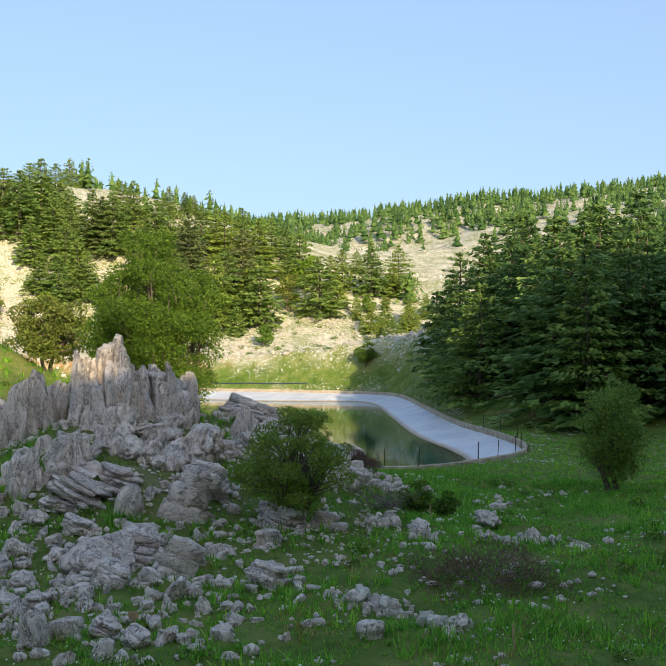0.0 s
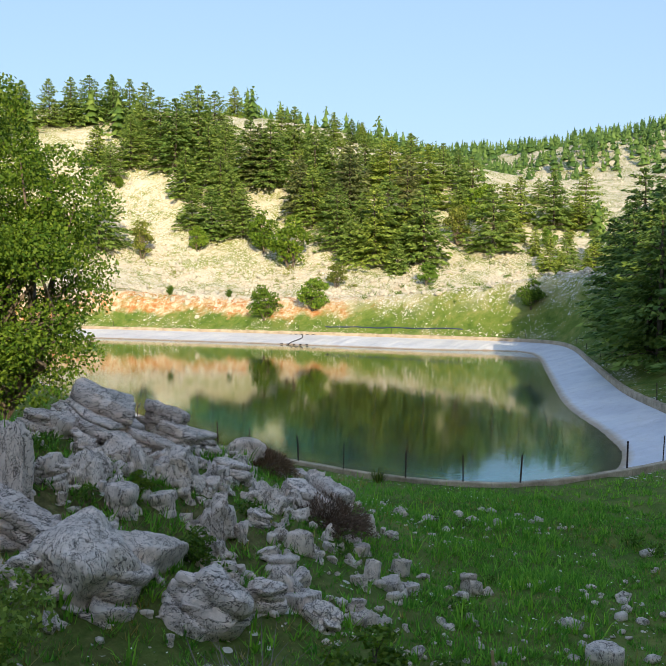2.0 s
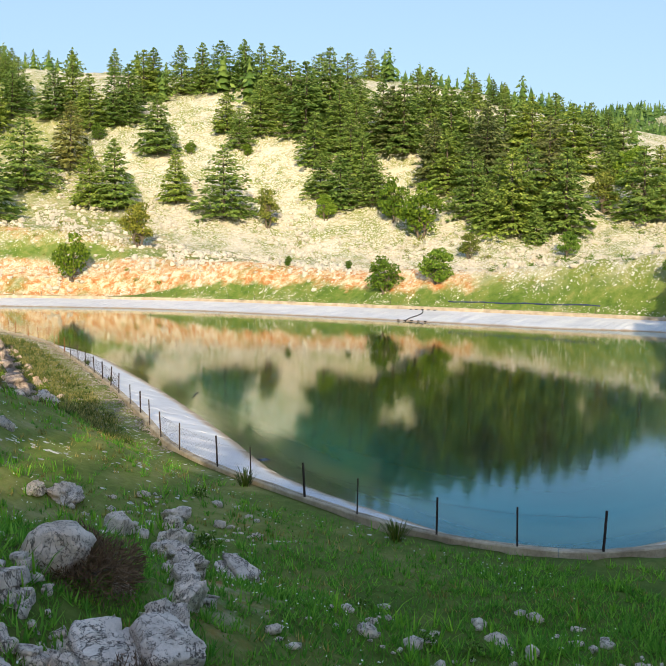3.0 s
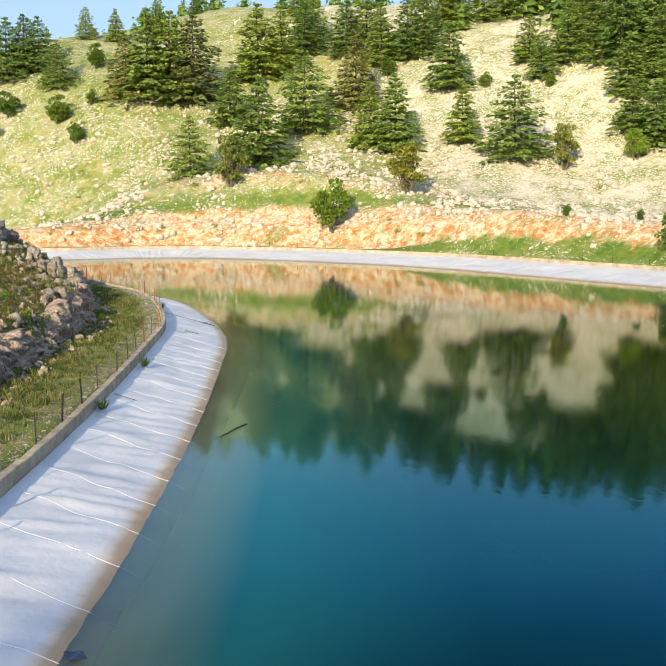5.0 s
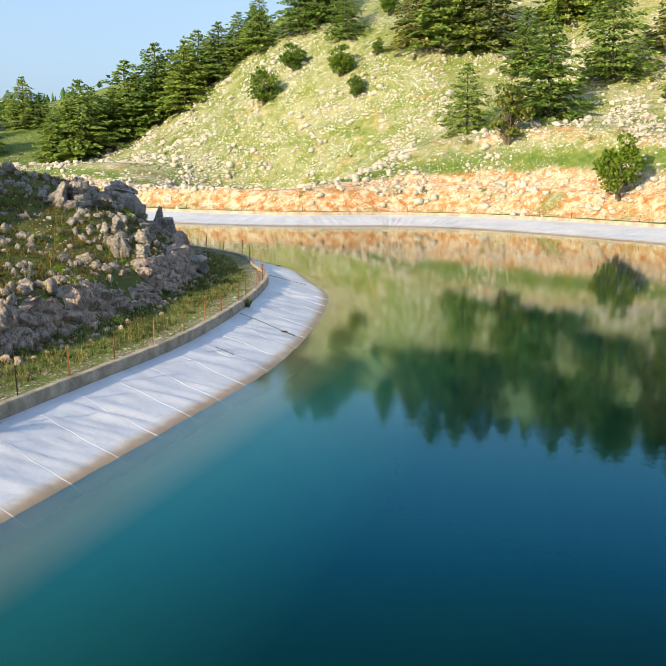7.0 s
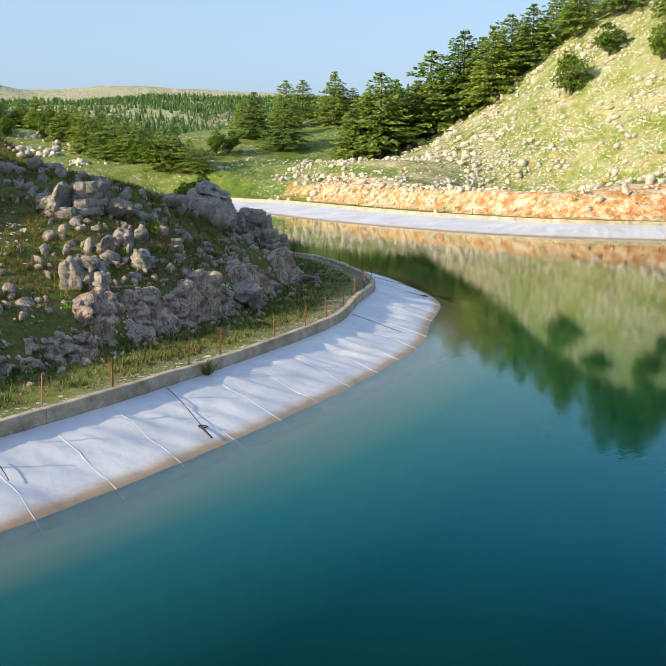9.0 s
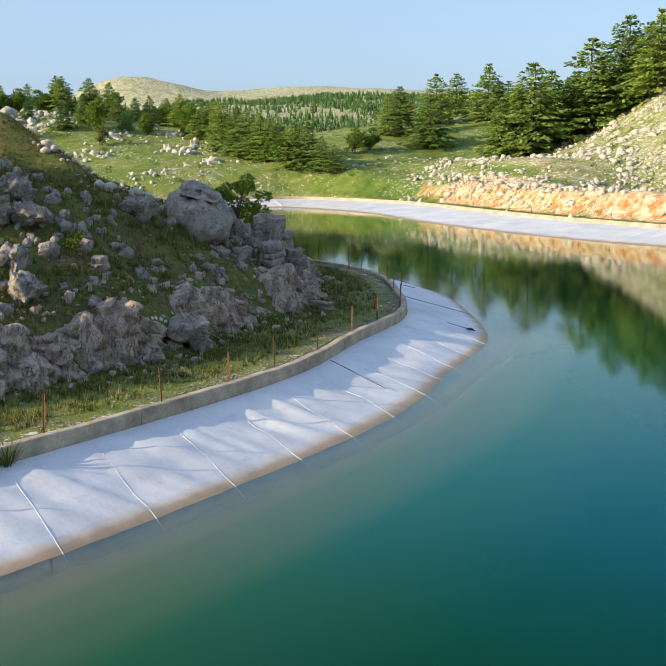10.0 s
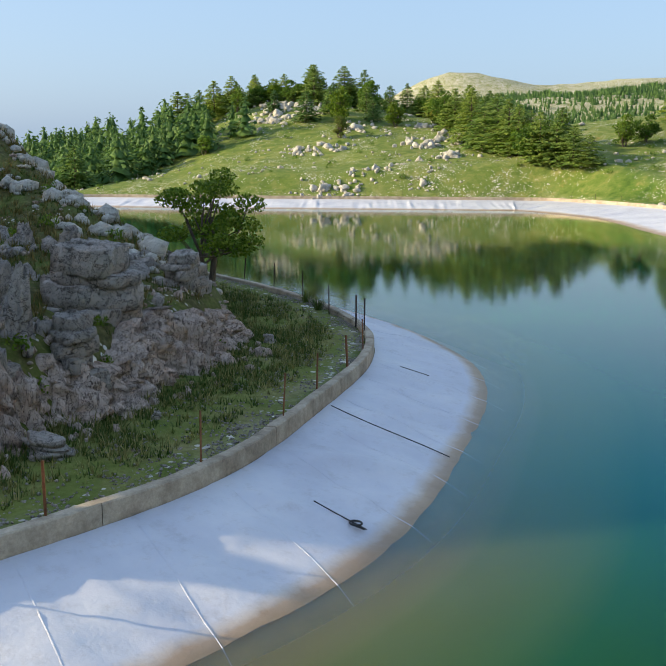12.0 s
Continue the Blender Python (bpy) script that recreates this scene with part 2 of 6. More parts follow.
def water_material():
    m, n, l, b = material("pond_water", 0.05)
    p = world_pos(n, l, (1.0, 1.0, 1.0))
    deep = attribute(n, "depth")
    blue = ramp(n, l, deep, [(0.0, (0.34, 0.27, 0.16)), (0.05, (0.17, 0.215, 0.135)), (0.17, (0.010, 0.085, 0.078)), (0.45, (0.001, 0.018, 0.021)), (1.0, (0.0006, 0.0045, 0.004))])
    green = ramp(n, l, deep, [(0.0, (0.36, 0.26, 0.11)), (0.10, (0.118, 0.140, 0.042)), (0.24, (0.018, 0.076, 0.022)), (0.45, (0.004, 0.048, 0.018)), (1.0, (0.001, 0.022, 0.030))])
    # body colour goes from blue to green towards the west, in uneven patches
    cloud = maths(n, l, "ADD", attribute(n, "greenness"), maths(n, l, "MULTIPLY", maths(n, l, "SUBTRACT", noise_tex(n, l, p, 0.12, 4, 0.6), 0.5), 0.8), True)
    col = mix(n, l, cloud, blue, green)
    dif = n.new("ShaderNodeSubsurfaceScattering")
    dif.falloff = "BURLEY"
    dif.inputs["Scale"].default_value = 4.0
    dif.inputs["Radius"].default_value = (1.0, 1.0, 1.0)
    l.new(col, dif.inputs["Color"])
    clear = n.new("ShaderNodeBsdfTransparent")
    murk = n.new("ShaderNodeMixShader")
    l.new(ramp(n, l, deep, [(0.0, (0.08, 0.08, 0.08)), (0.09, (0.70, 0.70, 0.70)), (0.20, (1, 1, 1))]), murk.inputs[0])
    l.new(clear.outputs[0], murk.inputs[1])
    l.new(dif.outputs[0], murk.inputs[2])
    gloss = n.new("ShaderNodeBsdfGlossy")
    gloss.inputs["Roughness"].default_value = 0.02
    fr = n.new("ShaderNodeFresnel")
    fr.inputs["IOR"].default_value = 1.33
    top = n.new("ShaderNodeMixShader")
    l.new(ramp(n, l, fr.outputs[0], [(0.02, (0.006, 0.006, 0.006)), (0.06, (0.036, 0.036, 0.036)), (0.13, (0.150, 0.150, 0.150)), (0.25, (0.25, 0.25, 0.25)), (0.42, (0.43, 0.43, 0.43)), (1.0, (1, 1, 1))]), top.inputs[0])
    # blue of the reflected sky painted into the gloss colour at steep angles
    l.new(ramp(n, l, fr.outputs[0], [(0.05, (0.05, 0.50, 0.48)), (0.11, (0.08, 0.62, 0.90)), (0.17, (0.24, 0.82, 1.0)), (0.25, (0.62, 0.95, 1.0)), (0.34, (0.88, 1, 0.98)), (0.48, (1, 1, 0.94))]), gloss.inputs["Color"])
    l.new(murk.outputs[0], top.inputs[1])
    l.new(gloss.outputs[0], top.inputs[2])
    l.new(top.outputs[0], n["Material Output"].inputs["Surface"])
    n.remove(b)
    wave = n.new("ShaderNodeBump")
    wave.inputs["Strength"].default_value, wave.inputs["Distance"].default_value = 0.045, 0.05
    rip = noise_tex(n, l, world_pos(n, l, (1.0, 1.6, 1.0)), 1.5, 3, 0.5, 0.3)
    rip = maths(n, l, "ADD", rip, maths(n, l, "MULTIPLY", noise_tex(n, l, world_pos(n, l, (1.0, 1.8, 1.0)), 6.5, 2, 0.5, 0.2), 0.34))
    l.new(rip, wave.inputs["Height"])
    for s in (gloss.inputs["Normal"], fr.inputs["Normal"]):
        l.new(wave.outputs[0], s)
    return m


def concrete_material():
    m, n, l, b = material("concrete", 0.9)
    p = world_pos(n, l)
    f, g = noise_tex(n, l, p, 1.2, 6, 0.7), noise_tex(n, l, p, 14, 6, 0.7)
    col = ramp(n, l, f, [(0.3, (0.23, 0.18, 0.125)), (0.5, (0.42, 0.345, 0.255)), (0.72, (0.60, 0.51, 0.39))])
    col = mix(n, l, 0.5, col, ramp(n, l, g, [(0.3, (0.5, 0.5, 0.5)), (0.6, (1, 1, 1))]), "MULTIPLY")
    l.new(col, b.inputs["Base Color"])
    bump(n, l, b, g, 0.6, 0.02)
    return m


def plain_material(name, a, c, rough=0.7, metal=0.0, scale=5.0):
    m, n, l, b = material(name, rough, metal)
    f = noise_tex(n, l, coords(n, l, "Object"), scale, 5, 0.7)
    l.new(ramp(n, l, f, [(0.35, a), (0.65, c)]), b.inputs["Base Color"])
    bump(n, l, b, f, 0.4, 0.01)
    return m


GROUND = ground_material()
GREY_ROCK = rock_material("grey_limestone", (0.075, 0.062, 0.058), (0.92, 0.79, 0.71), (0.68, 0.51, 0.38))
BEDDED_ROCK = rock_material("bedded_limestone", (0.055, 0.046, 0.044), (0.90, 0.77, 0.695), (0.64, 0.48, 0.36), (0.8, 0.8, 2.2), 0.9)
# darker copy of the grey limestone; the headland's shade is painted in
SHADE_ROCK = rock_material("shaded_grey_limestone", (0.055, 0.048, 0.044), (0.46, 0.41, 0.37), (0.38, 0.28, 0.205), (1.0, 1.0, 1.0))
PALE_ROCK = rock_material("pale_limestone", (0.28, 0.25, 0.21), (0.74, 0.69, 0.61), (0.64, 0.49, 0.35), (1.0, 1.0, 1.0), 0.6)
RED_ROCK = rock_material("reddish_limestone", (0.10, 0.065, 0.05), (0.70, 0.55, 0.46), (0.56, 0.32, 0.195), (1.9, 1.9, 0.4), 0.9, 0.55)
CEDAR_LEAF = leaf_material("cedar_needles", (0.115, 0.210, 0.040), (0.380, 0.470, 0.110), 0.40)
# darker copy of the cedar needles, with shade put into its colour
SHADE_CEDAR = leaf_material("shaded_cedar_needles", (0.070, 0.150, 0.038), (0.220, 0.330, 0.085), 0.34)
DRY_CEDAR = leaf_material("dull_cedar_needles", (0.110, 0.150, 0.045), (0.330, 0.330, 0.120), 0.36)
OAK_LEAF = leaf_material("oak_leaves", (0.055, 0.125, 0.012), (0.185, 0.280, 0.030), 0.38)
SHRUB_LEAF = leaf_material("shrub_leaves", (0.090, 0.175, 0.026), (0.270, 0.370, 0.070), 0.42)
CRAG_LEAF = leaf_material("old_oak_leaves", (0.060, 0.140, 0.012), (0.225, 0.315, 0.034), 0.42)
BRIGHT_LEAF = leaf_material("bright_leaves", (0.075, 0.170, 0.016), (0.240, 0.350, 0.050), 0.38)
OLIVE_LEAF = leaf_material("olive_leaves", (0.100, 0.145, 0.022), (0.290, 0.300, 0.060), 0.35)
GRASS_LEAF = leaf_material("grass_blades", (0.080, 0.270, 0.024), (0.300, 0.580, 0.065), 0.48)
DRY_LEAF = leaf_material("dry_grass_blades", (0.14, 0.15, 0.035), (0.44, 0.37, 0.14), 0.35)
# darker copies of the green and dry blades; headland shade is in their colour
SHADE_GRASS = leaf_material("shaded_grass_blades", (0.034, 0.076, 0.012), (0.130, 0.165, 0.030), 0.35)
SHADE_DRY_GRASS = leaf_material("shaded_dry_grass_blades", (0.070, 0.065, 0.022), (0.260, 0.205, 0.075), 0.3)
BARK = bark_material()
LINER = liner_material()
WATER = water_material()
CONCRETE = concrete_material()
RUST = plain_material("rusty_steel", (0.16, 0.060, 0.028), (0.33, 0.145, 0.060), 0.75, 0.3)
DARK_STEEL = plain_material("dark_steel", (0.028, 0.020, 0.020), (0.075, 0.050, 0.045), 0.6, 0.5)
ROPE = plain_material("black_rope", (0.012, 0.012, 0.014), (0.035, 0.035, 0.038), 0.7)
TWIG = plain_material("grey_twigs", (0.10, 0.085, 0.07), (0.24, 0.20, 0.17), 0.9)


# ---- helpers for building ----
def mesh(name, verts, faces, mat, smooth=False, attrs=None):
    me = bpy.data.meshes.new(name)
    verts = np.asarray(verts, np.float32)
    if isinstance(faces, np.ndarray):
        k = faces.shape[1]
        me.vertices.add(len(verts))
        me.vertices.foreach_set("co", verts.ravel())
        me.loops.add(faces.size)
        me.loops.foreach_set("vertex_index", faces.ravel().astype(np.int32))
        me.polygons.add(len(faces))
        me.polygons.foreach_set("loop_start", np.arange(0, faces.size, k, dtype=np.int32))
        me.update(calc_edges=True)
    else:
        me.from_pydata([tuple(map(float, v)) for v in verts], [], faces)
    if smooth:
        me.polygons.foreach_set("use_smooth", np.ones(len(me.polygons), bool))
    for key, values in (attrs or {}).items():
        a = me.attributes.new(key, "FLOAT", "POINT")
        a.data.foreach_set("value", np.asarray(values, np.float32).ravel())
    me.materials.append(mat)
    return me


def thing(name, label, category, m=None, group="", kind=""):
    ob = new(name)
    if m is not None:
        ob.matrix_world = m
    return tagged(ob, label, category, group, kind)


def part(name, me, parent, label=""):
    ob = new(name, me)
    ob.parent = parent
    if label:
        tagged(ob, label)
    return ob


def step(x):
    x = np.clip(x, 0, 1)
    return x * x * (3 - 2 * x)


def fbm(x, y, scale, seed=0, octaves=4):
    """Smooth noise in -1..1 from sines of turned directions."""
    r = np.random.RandomState(seed)
    out, amp, tot = 0.0, 1.0, 0.0
    for k in range(octaves):
        s = 0.0
        for _ in range(5):
            a, ph = r.rand(2) * 2 * np.pi
            w = (0.7 + 0.6 * r.rand()) / scale * 2 ** k * 2 * np.pi
            s = s + np.sin((x * np.cos(a) + y * np.sin(a)) * w + ph)
        out, tot, amp = out + amp * s / 2.2, tot + amp, amp * 0.55
    return out / tot

# ---- where things stand: x, y, height; rocks: x, y, width, height, shape ----
WEST_CEDARS = [
    (-294.1, 128.9, 14.2), (-296, 132.7, 12.7), (-294.1, 136, 12.1), (-283.7, 140.1, 10.5), (-316, 147.1, 8), (-311.8, 154.3, 7.9),
    (-272.3, 159, 19.2), (-271.9, 164, 18.7), (-316, 164.6, 9.2), (-344.4, 178.4, 5.7), (-278.8, 184.5, 17), (-280.5, 190.2, 14.7),
    (-286.7, 197.1, 12), (-236.7, 164, 11.3), (-235.8, 176.9, 16.3), (-260, 175.2, 11.9), (-250.4, 189, 16.1), (-293.6, 200.8, 11.9),
    (-270.1, 211.1, 13.4), (-268.2, 216.5, 13.9), (-267.8, 220.4, 13.9), (-280.5, 205.9, 12.4), (-249.9, 220, 14.1), (-237.8, 199, 12.6),
    (-234.4, 203.3, 14.8), (-231, 215.8, 11.5), (-281.9, 211, 14.6), (-277.7, 228.5, 12.6),
]
CREST_CEDARS = [
    (-279.3, 231.9, 12.4), (-275.6, 249.9, 12), (-275.4, 237.9, 12.6), (-272, 296.3, 9), (-271.1, 241.9, 13.1), (-269.2, 253.5, 11.8),
    (-269, 300.3, 6.1), (-262.9, 255, 12.4), (-251.2, 252.6, 15.6), (-245.5, 261.7, 13.3), (-243.9, 269.2, 12.8), (-243.7, 252.4, 14.6),
    (-243.5, 243.8, 13), (-241.9, 237, 9.6), (-238.6, 260.4, 17.9), (-236.3, 252, 17.9), (-234.7, 313.8, 6.1), (-232.3, 307.6, 6.8),
    (-229.7, 280.4, 10.5), (-227.1, 255.7, 14.9), (-226.2, 295.4, 9.1), (-224.1, 280.1, 13), (-223.4, 257.7, 13.5), (-222.8, 264.8, 15),
]
GULLY_CEDARS = [
    (-220.6, 222, 15.3), (-220.2, 254, 13), (-217.6, 244.3, 10.2), (-216.9, 266.5, 16.5), (-208.7, 252, 11.5), (-208.5, 273.8, 16.2),
    (-208, 278.7, 11.3), (-204, 286.1, 12.9), (-201.1, 298.9, 11.7), (-199.5, 265.3, 13.6), (-198.2, 313.8, 8.2), (-197.9, 288.5, 14.3),
    (-195.9, 305.4, 10.9), (-189.3, 263.6, 14.5), (-188.9, 292.1, 15.6), (-185.4, 304.6, 11.9), (-180.4, 270.3, 16.4), (-180.4, 324.1, 6.7),
    (-178, 264.3, 17.1), (-173.1, 302.4, 10.4), (-171.3, 272.4, 16.6), (-166.3, 311.4, 14.3), (-166.1, 289, 15.1), (-164.3, 321.3, 12.1),
]
VALLEY_CEDARS = [
    (-295, 47.1, 10.1), (-298.8, 41.5, 7.5), (-291, 57.1, 10.4), (-317.9, 56.2, 12.5), (-288.8, 74.4, 10.5), (-291.8, 76.7, 13.4),
    (-291.9, 79.7, 17.3), (-299.4, 80, 14.3), (-302.8, 83.5, 12.2), (-301.9, 87.4, 17.5), (-305.6, 89.4, 12.2), (-303.8, 94, 17.5),
    (-305.7, 97.3, 13.3), (-296.8, 102.7, 15), (-305, 103.9, 13.3), (-301.1, 109.5, 12.4), (-302.7, 114, 10.5), (-297.5, 119.6, 11.5),
    (-380, 26.4, 7.7), (-321.4, 59.4, 7.8), (-304.2, 95.5, 12.1), (-312, 46, 11), (-328, 42, 10),
]
SOUTH_CEDARS = [
    (-247, -57.6, 9.2), (-247.7, -41.4, 8.2), (-257.9, -41.1, 3), (-264.2, -26.5, 8.2), (-271.2, -25.2, 8.5), (-263.9, 24, 9.4), (-258.9, 35.7, 9.1),
    (-257.1, 42.4, 8.1), (-252.9, 51.1, 7.4), (-253.9, 53.6, 6.3), (-254.1, 56.8, 6), (-254.8, 59.1, 4.6), (-270.3, 12.3, 7.9), (-259.4, 32.1, 8.6),
    (-258, 39.1, 8.6),
]
BROWN_CEDARS = [
    (-273.6, 154.6, 13), (-271.4, 169, 18.2), (-256.2, 201.4, 15.2), (-219.2, 265, 14.9), (-204.4, 265.4, 14.4), (-196, 273.6, 17.5),
    (-182.1, 278.3, 18.1),
]
SLOPE_BUSHES = [
    (-225.9, 170, 9.8, 2), (-205.3, 196.3, 9, 2), (-280.9, 129.3, 6.9, 0), (-272.3, 140.1, 7.2, 0), (-265.6, 143.5, 4.8, 0), (-274, 147.2, 3.6, 0),
    (-289.1, 148.8, 6.7, 0), (-203.8, 183, 9, 0), (-264.2, 210.9, 4.5, 0), (-246.3, 226.6, 3.6, 0), (-270.1, 163.2, 4.3, 1), (-270.6, 168, 3.9, 1),
    (-214.4, 229.1, 8.9, 2), (-173.1, 285.5, 9.8, 2), (-175.4, 250.9, 5.5, 2),
]
NORTH_BUSHES = [
    (-157.7, 305.5, 3.9, 2), (-210.5, 241, 6.7, 1), (-177.6, 298.5, 10.4, 1), (-161.3, 262.7, 5.3, 1), (-138.8, 213.5, 5.9, 1),
    (-160.1, 301.3, 5.2, 1), (-238.5, 237.4, 3.3, 0), (-200.6, 251.5, 9.9, 0), (-191.5, 251.9, 11.7, 0), (-145.9, 209.4, 5.8, 0),
    (-104.3, 222, 4.5, 0), (-167.6, 206.2, 1.8, 0), (-158.1, 211.5, 1.6, 0), (-274.9, 124.2, 7.9, 0), (-397.3, 50, 2.4, 0),
]
VALLEY_BUSHES = [
    (-249.6, 3.4, 4.5, 2), (-263.7, 2.2, 5.0, 0), (-270.6, 8.8, 7.0, 0), (-229.7, -12.9, 4, 1), (-321.6, 32.2, 5.6, 2),
    (-243.3, -38.1, 5.7, 0), (-261.7, -40, 5.2, 0), (-256, -5.5, 7.3, 0), (-261.4, -30.7, 6.2, 0), (-271.7, 6.9, 7.3, 0), (-250.2, -35.4, 6.2, 0), (-282.7, 28.9, 2.5, 0), (-273.5, 50.3, 5.5, 0), (-278, 51, 5.2, 0), (-272.8, -17.9, 6.6, 1),
]
CRAG_ROCKS = [
    (-39.7, 113.8, 1.61, 2.42, 0), (-39, 114.6, 2.01, 3.06, 0), (-38.4, 115.3, 1.13, 1.93, 0), (-38.5, 116.6, 1.74, 1.98, 0),
    (-38.6, 117.9, 0.93, 1.78, 0), (-38, 116.5, 0.98, 2.39, 0), (-42, 114, 1.44, 1.36, 0), (-41.1, 112.9, 0.98, 2.24, 0),
    (-41.6, 112.2, 1.06, 2.22, 0), (-42.9, 112.7, 1.02, 1.36, 0), (-38.2, 113.9, 1.41, 0.94, 0), (-37.6, 111.3, 1.64, 1.19, 0),
    (-37.6, 109.5, 1.37, 1.37, 0), (-35.8, 111.8, 1.66, 0.58, 2), (-35.7, 110.4, 1.55, 0.49, 2), (-37.1, 113.5, 1.22, 0.92, 0),
    (-37, 115.2, 1.73, 0.79, 1), (-36.1, 116.1, 1.96, 1.13, 0), (-36, 114.7, 1.22, 0.76, 1), (-36.5, 114.2, 0.92, 0.76, 0),
]
MEADOW_ROCKS = [
    (-33.9, 110.8, 1.23, 0.95, 3), (-33.2, 112.2, 1.6, 1.6, 2), (-33.9, 114.2, 1.7, 1.0, 2), (-30.5, 114.2, 1.6, 0.75, 2),
    (-29.7, 115.1, 0.9, 0.6, 2), (-31.4, 114.5, 1.1, 0.6, 2), (-31.3, 107.4, 2.1, 1.08, 3), (-31.4, 108.8, 1.61, 0.93, 2),
    (-29.3, 108.1, 1.33, 1.04, 2), (-29.4, 106.4, 1.12, 0.56, 2), (-28.9, 107, 0.67, 0.45, 1), (-27.7, 106.8, 0.97, 0.54, 1),
    (-31.6, 105.3, 0.93, 0.46, 1), (-33.5, 106.3, 0.74, 0.5, 1), (-26.6, 109.1, 1.25, 0.5, 2), (-27.5, 108.3, 0.56, 0.36, 3),
    (-27.3, 107.1, 0.43, 0.3, 1), (-26.4, 103.6, 0.86, 0.36, 2), (-25.2, 103.4, 0.68, 0.29, 2),
]
LEDGE_ROCKS = [
    (-39.3, 121.8, 2.9, 1.0, 2), (-38.6, 123.4, 1.1, 0.6, 2), (-39.6, 123.6, 1.19, 0.84, 2), (-37.4, 121.3, 1.22, 0.52, 1),
    (-36.7, 122.3, 1.3, 0.74, 1), (-39, 124.3, 1.19, 0.45, 2), (-36.3, 118.7, 1.02, 1.57, 0), (-36.6, 120.4, 0.91, 0.58, 1),
    (-35.2, 122.3, 0.99, 0.87, 1), (-37.7, 124.3, 0.86, 0.38, 2), (-36.4, 124.3, 1, 0.55, 1), (-36.7, 125.4, 0.76, 0.48, 1),
    (-36.8, 126.6, 1.39, 0.74, 2), (-36.5, 122.4, 0.87, 0.43, 1), (-40, 126.3, 0.86, 0.38, 1), (-39, 120.6, 1.09, 0.41, 2),
    (-38.6, 121.2, 1, 0.45, 1), (-36.9, 119.8, 0.83, 0.33, 2), (-39.1, 123.6, 0.78, 0.82, 2),
]
LEDGE_BOULDERS = [
    (-33.8, 118.8, 1.9, 1.26, 3), (-34.1, 120, 1.64, 0.71, 3), (-33.4, 119, 1.41, 0.6, 2), (-32.8, 120.1, 1.19, 0.6, 2),
    (-32.7, 120.1, 0.77, 0.35, 2), (-33.3, 121.1, 0.6, 0.48, 3), (-32.9, 121.4, 0.63, 0.46, 1), (-34.2, 117.9, 0.7, 0.42, 2),
    (-33.8, 118.4, 0.7, 0.32, 1), (-33.3, 122.7, 0.67, 0.43, 1), (-32.2, 122.3, 0.74, 0.41, 1), (-35.6, 123.5, 0.52, 0.26, 2),
    (-32.9, 119.7, 0.35, 0.21, 1), (-32.6, 123.4, 0.39, 0.24, 2), (-35.7, 126.2, 0.57, 0.24, 1),
]
STREWN_ROCKS = [
    (-24.9, 102.2, 0.52, 0.43, 0), (-29.6, 104.6, 0.54, 0.32, 1), (-26.5, 106.5, 0.52, 0.41, 1), (-26.5, 101.8, 0.77, 0.73, 0),
    (-28.3, 104.5, 0.62, 0.31, 1), (-26.5, 115.7, 0.99, 0.66, 1), (-35.3, 118.2, 1.93, 0.64, 2), (-32.9, 120, 1.45, 0.81, 2),
    (-32.7, 121.4, 0.83, 0.41, 2), (-26.6, 120.3, 1.04, 0.45, 1), (-24.3, 119.2, 0.77, 0.49, 1), (-22.2, 118, 0.66, 0.29, 2),
    (-24.8, 108, 0.41, 0.23, 1), (-35.6, 108.6, 0.95, 0.41, 1), (-34.1, 108.9, 0.93, 0.4, 2), (-31.8, 109.9, 0.77, 0.51, 1),
    (-32.8, 107.1, 0.74, 0.37, 1), (-29.2, 103.3, 0.62, 0.41, 0), (-27.1, 105.9, 0.41, 0.41, 0), (-38.9, 111.3, 0.76, 0.61, 0),
]
TONGUE_ROCKS = [
    (-140.3, 135.7, 3.6, 2.5, 3), (-143.4, 135.1, 1.8, 2, 1), (-147.2, 133.8, 2.4, 1.9, 2), (-142.4, 138.7, 1.4, 1.3, 2),
    (-136.3, 135.9, 1.5, 0.9, 1), (-128, 136.4, 1.6, 1.3, 3), (-129.1, 137.6, 1.1, 1.1, 1), (-130.1, 135.8, 1, 1.1, 1), (-126.7, 135.7, 1.6, 1.4, 1),
    (-121.8, 142.1, 0.9, 0.9, 3), (-121.3, 141.3, 0.9, 1.4, 1), (-123.1, 140.3, 1, 0.8, 1), (-127, 139.5, 1.2, 1, 1), (-125.3, 139.6, 1, 0.8, 1),
    (-126.2, 141.2, 1.5, 1, 1), (-123.7, 140.7, 1, 0.8, 1), (-130.2, 140.3, 0.7, 0.6, 3), (-132.1, 142.8, 1.9, 1.2, 1), (-138.9, 126.6, 1.4, 1.4, 1),
]
TIP_ROCKS = [
    (-143.7, 137.4, 1.2, 1.9, 1), (-146, 133.7, 0.9, 0.8, 1), (-145.1, 137.6, 1.6, 1.4, 2), (-143.2, 140.8, 1.3, 0.5, 2), (-152, 130.4, 1.9, 1.2, 3),
    (-154.6, 131.9, 0.5, 0.3, 3), (-146.5, 139.5, 0.3, 0.2, 3), (-149.1, 127.1, 1.2, 0.9, 1), (-147.2, 128.1, 1, 0.9, 1), (-148, 130.9, 0.8, 0.7, 1),
    (-144.9, 133.2, 1, 0.9, 1),
]
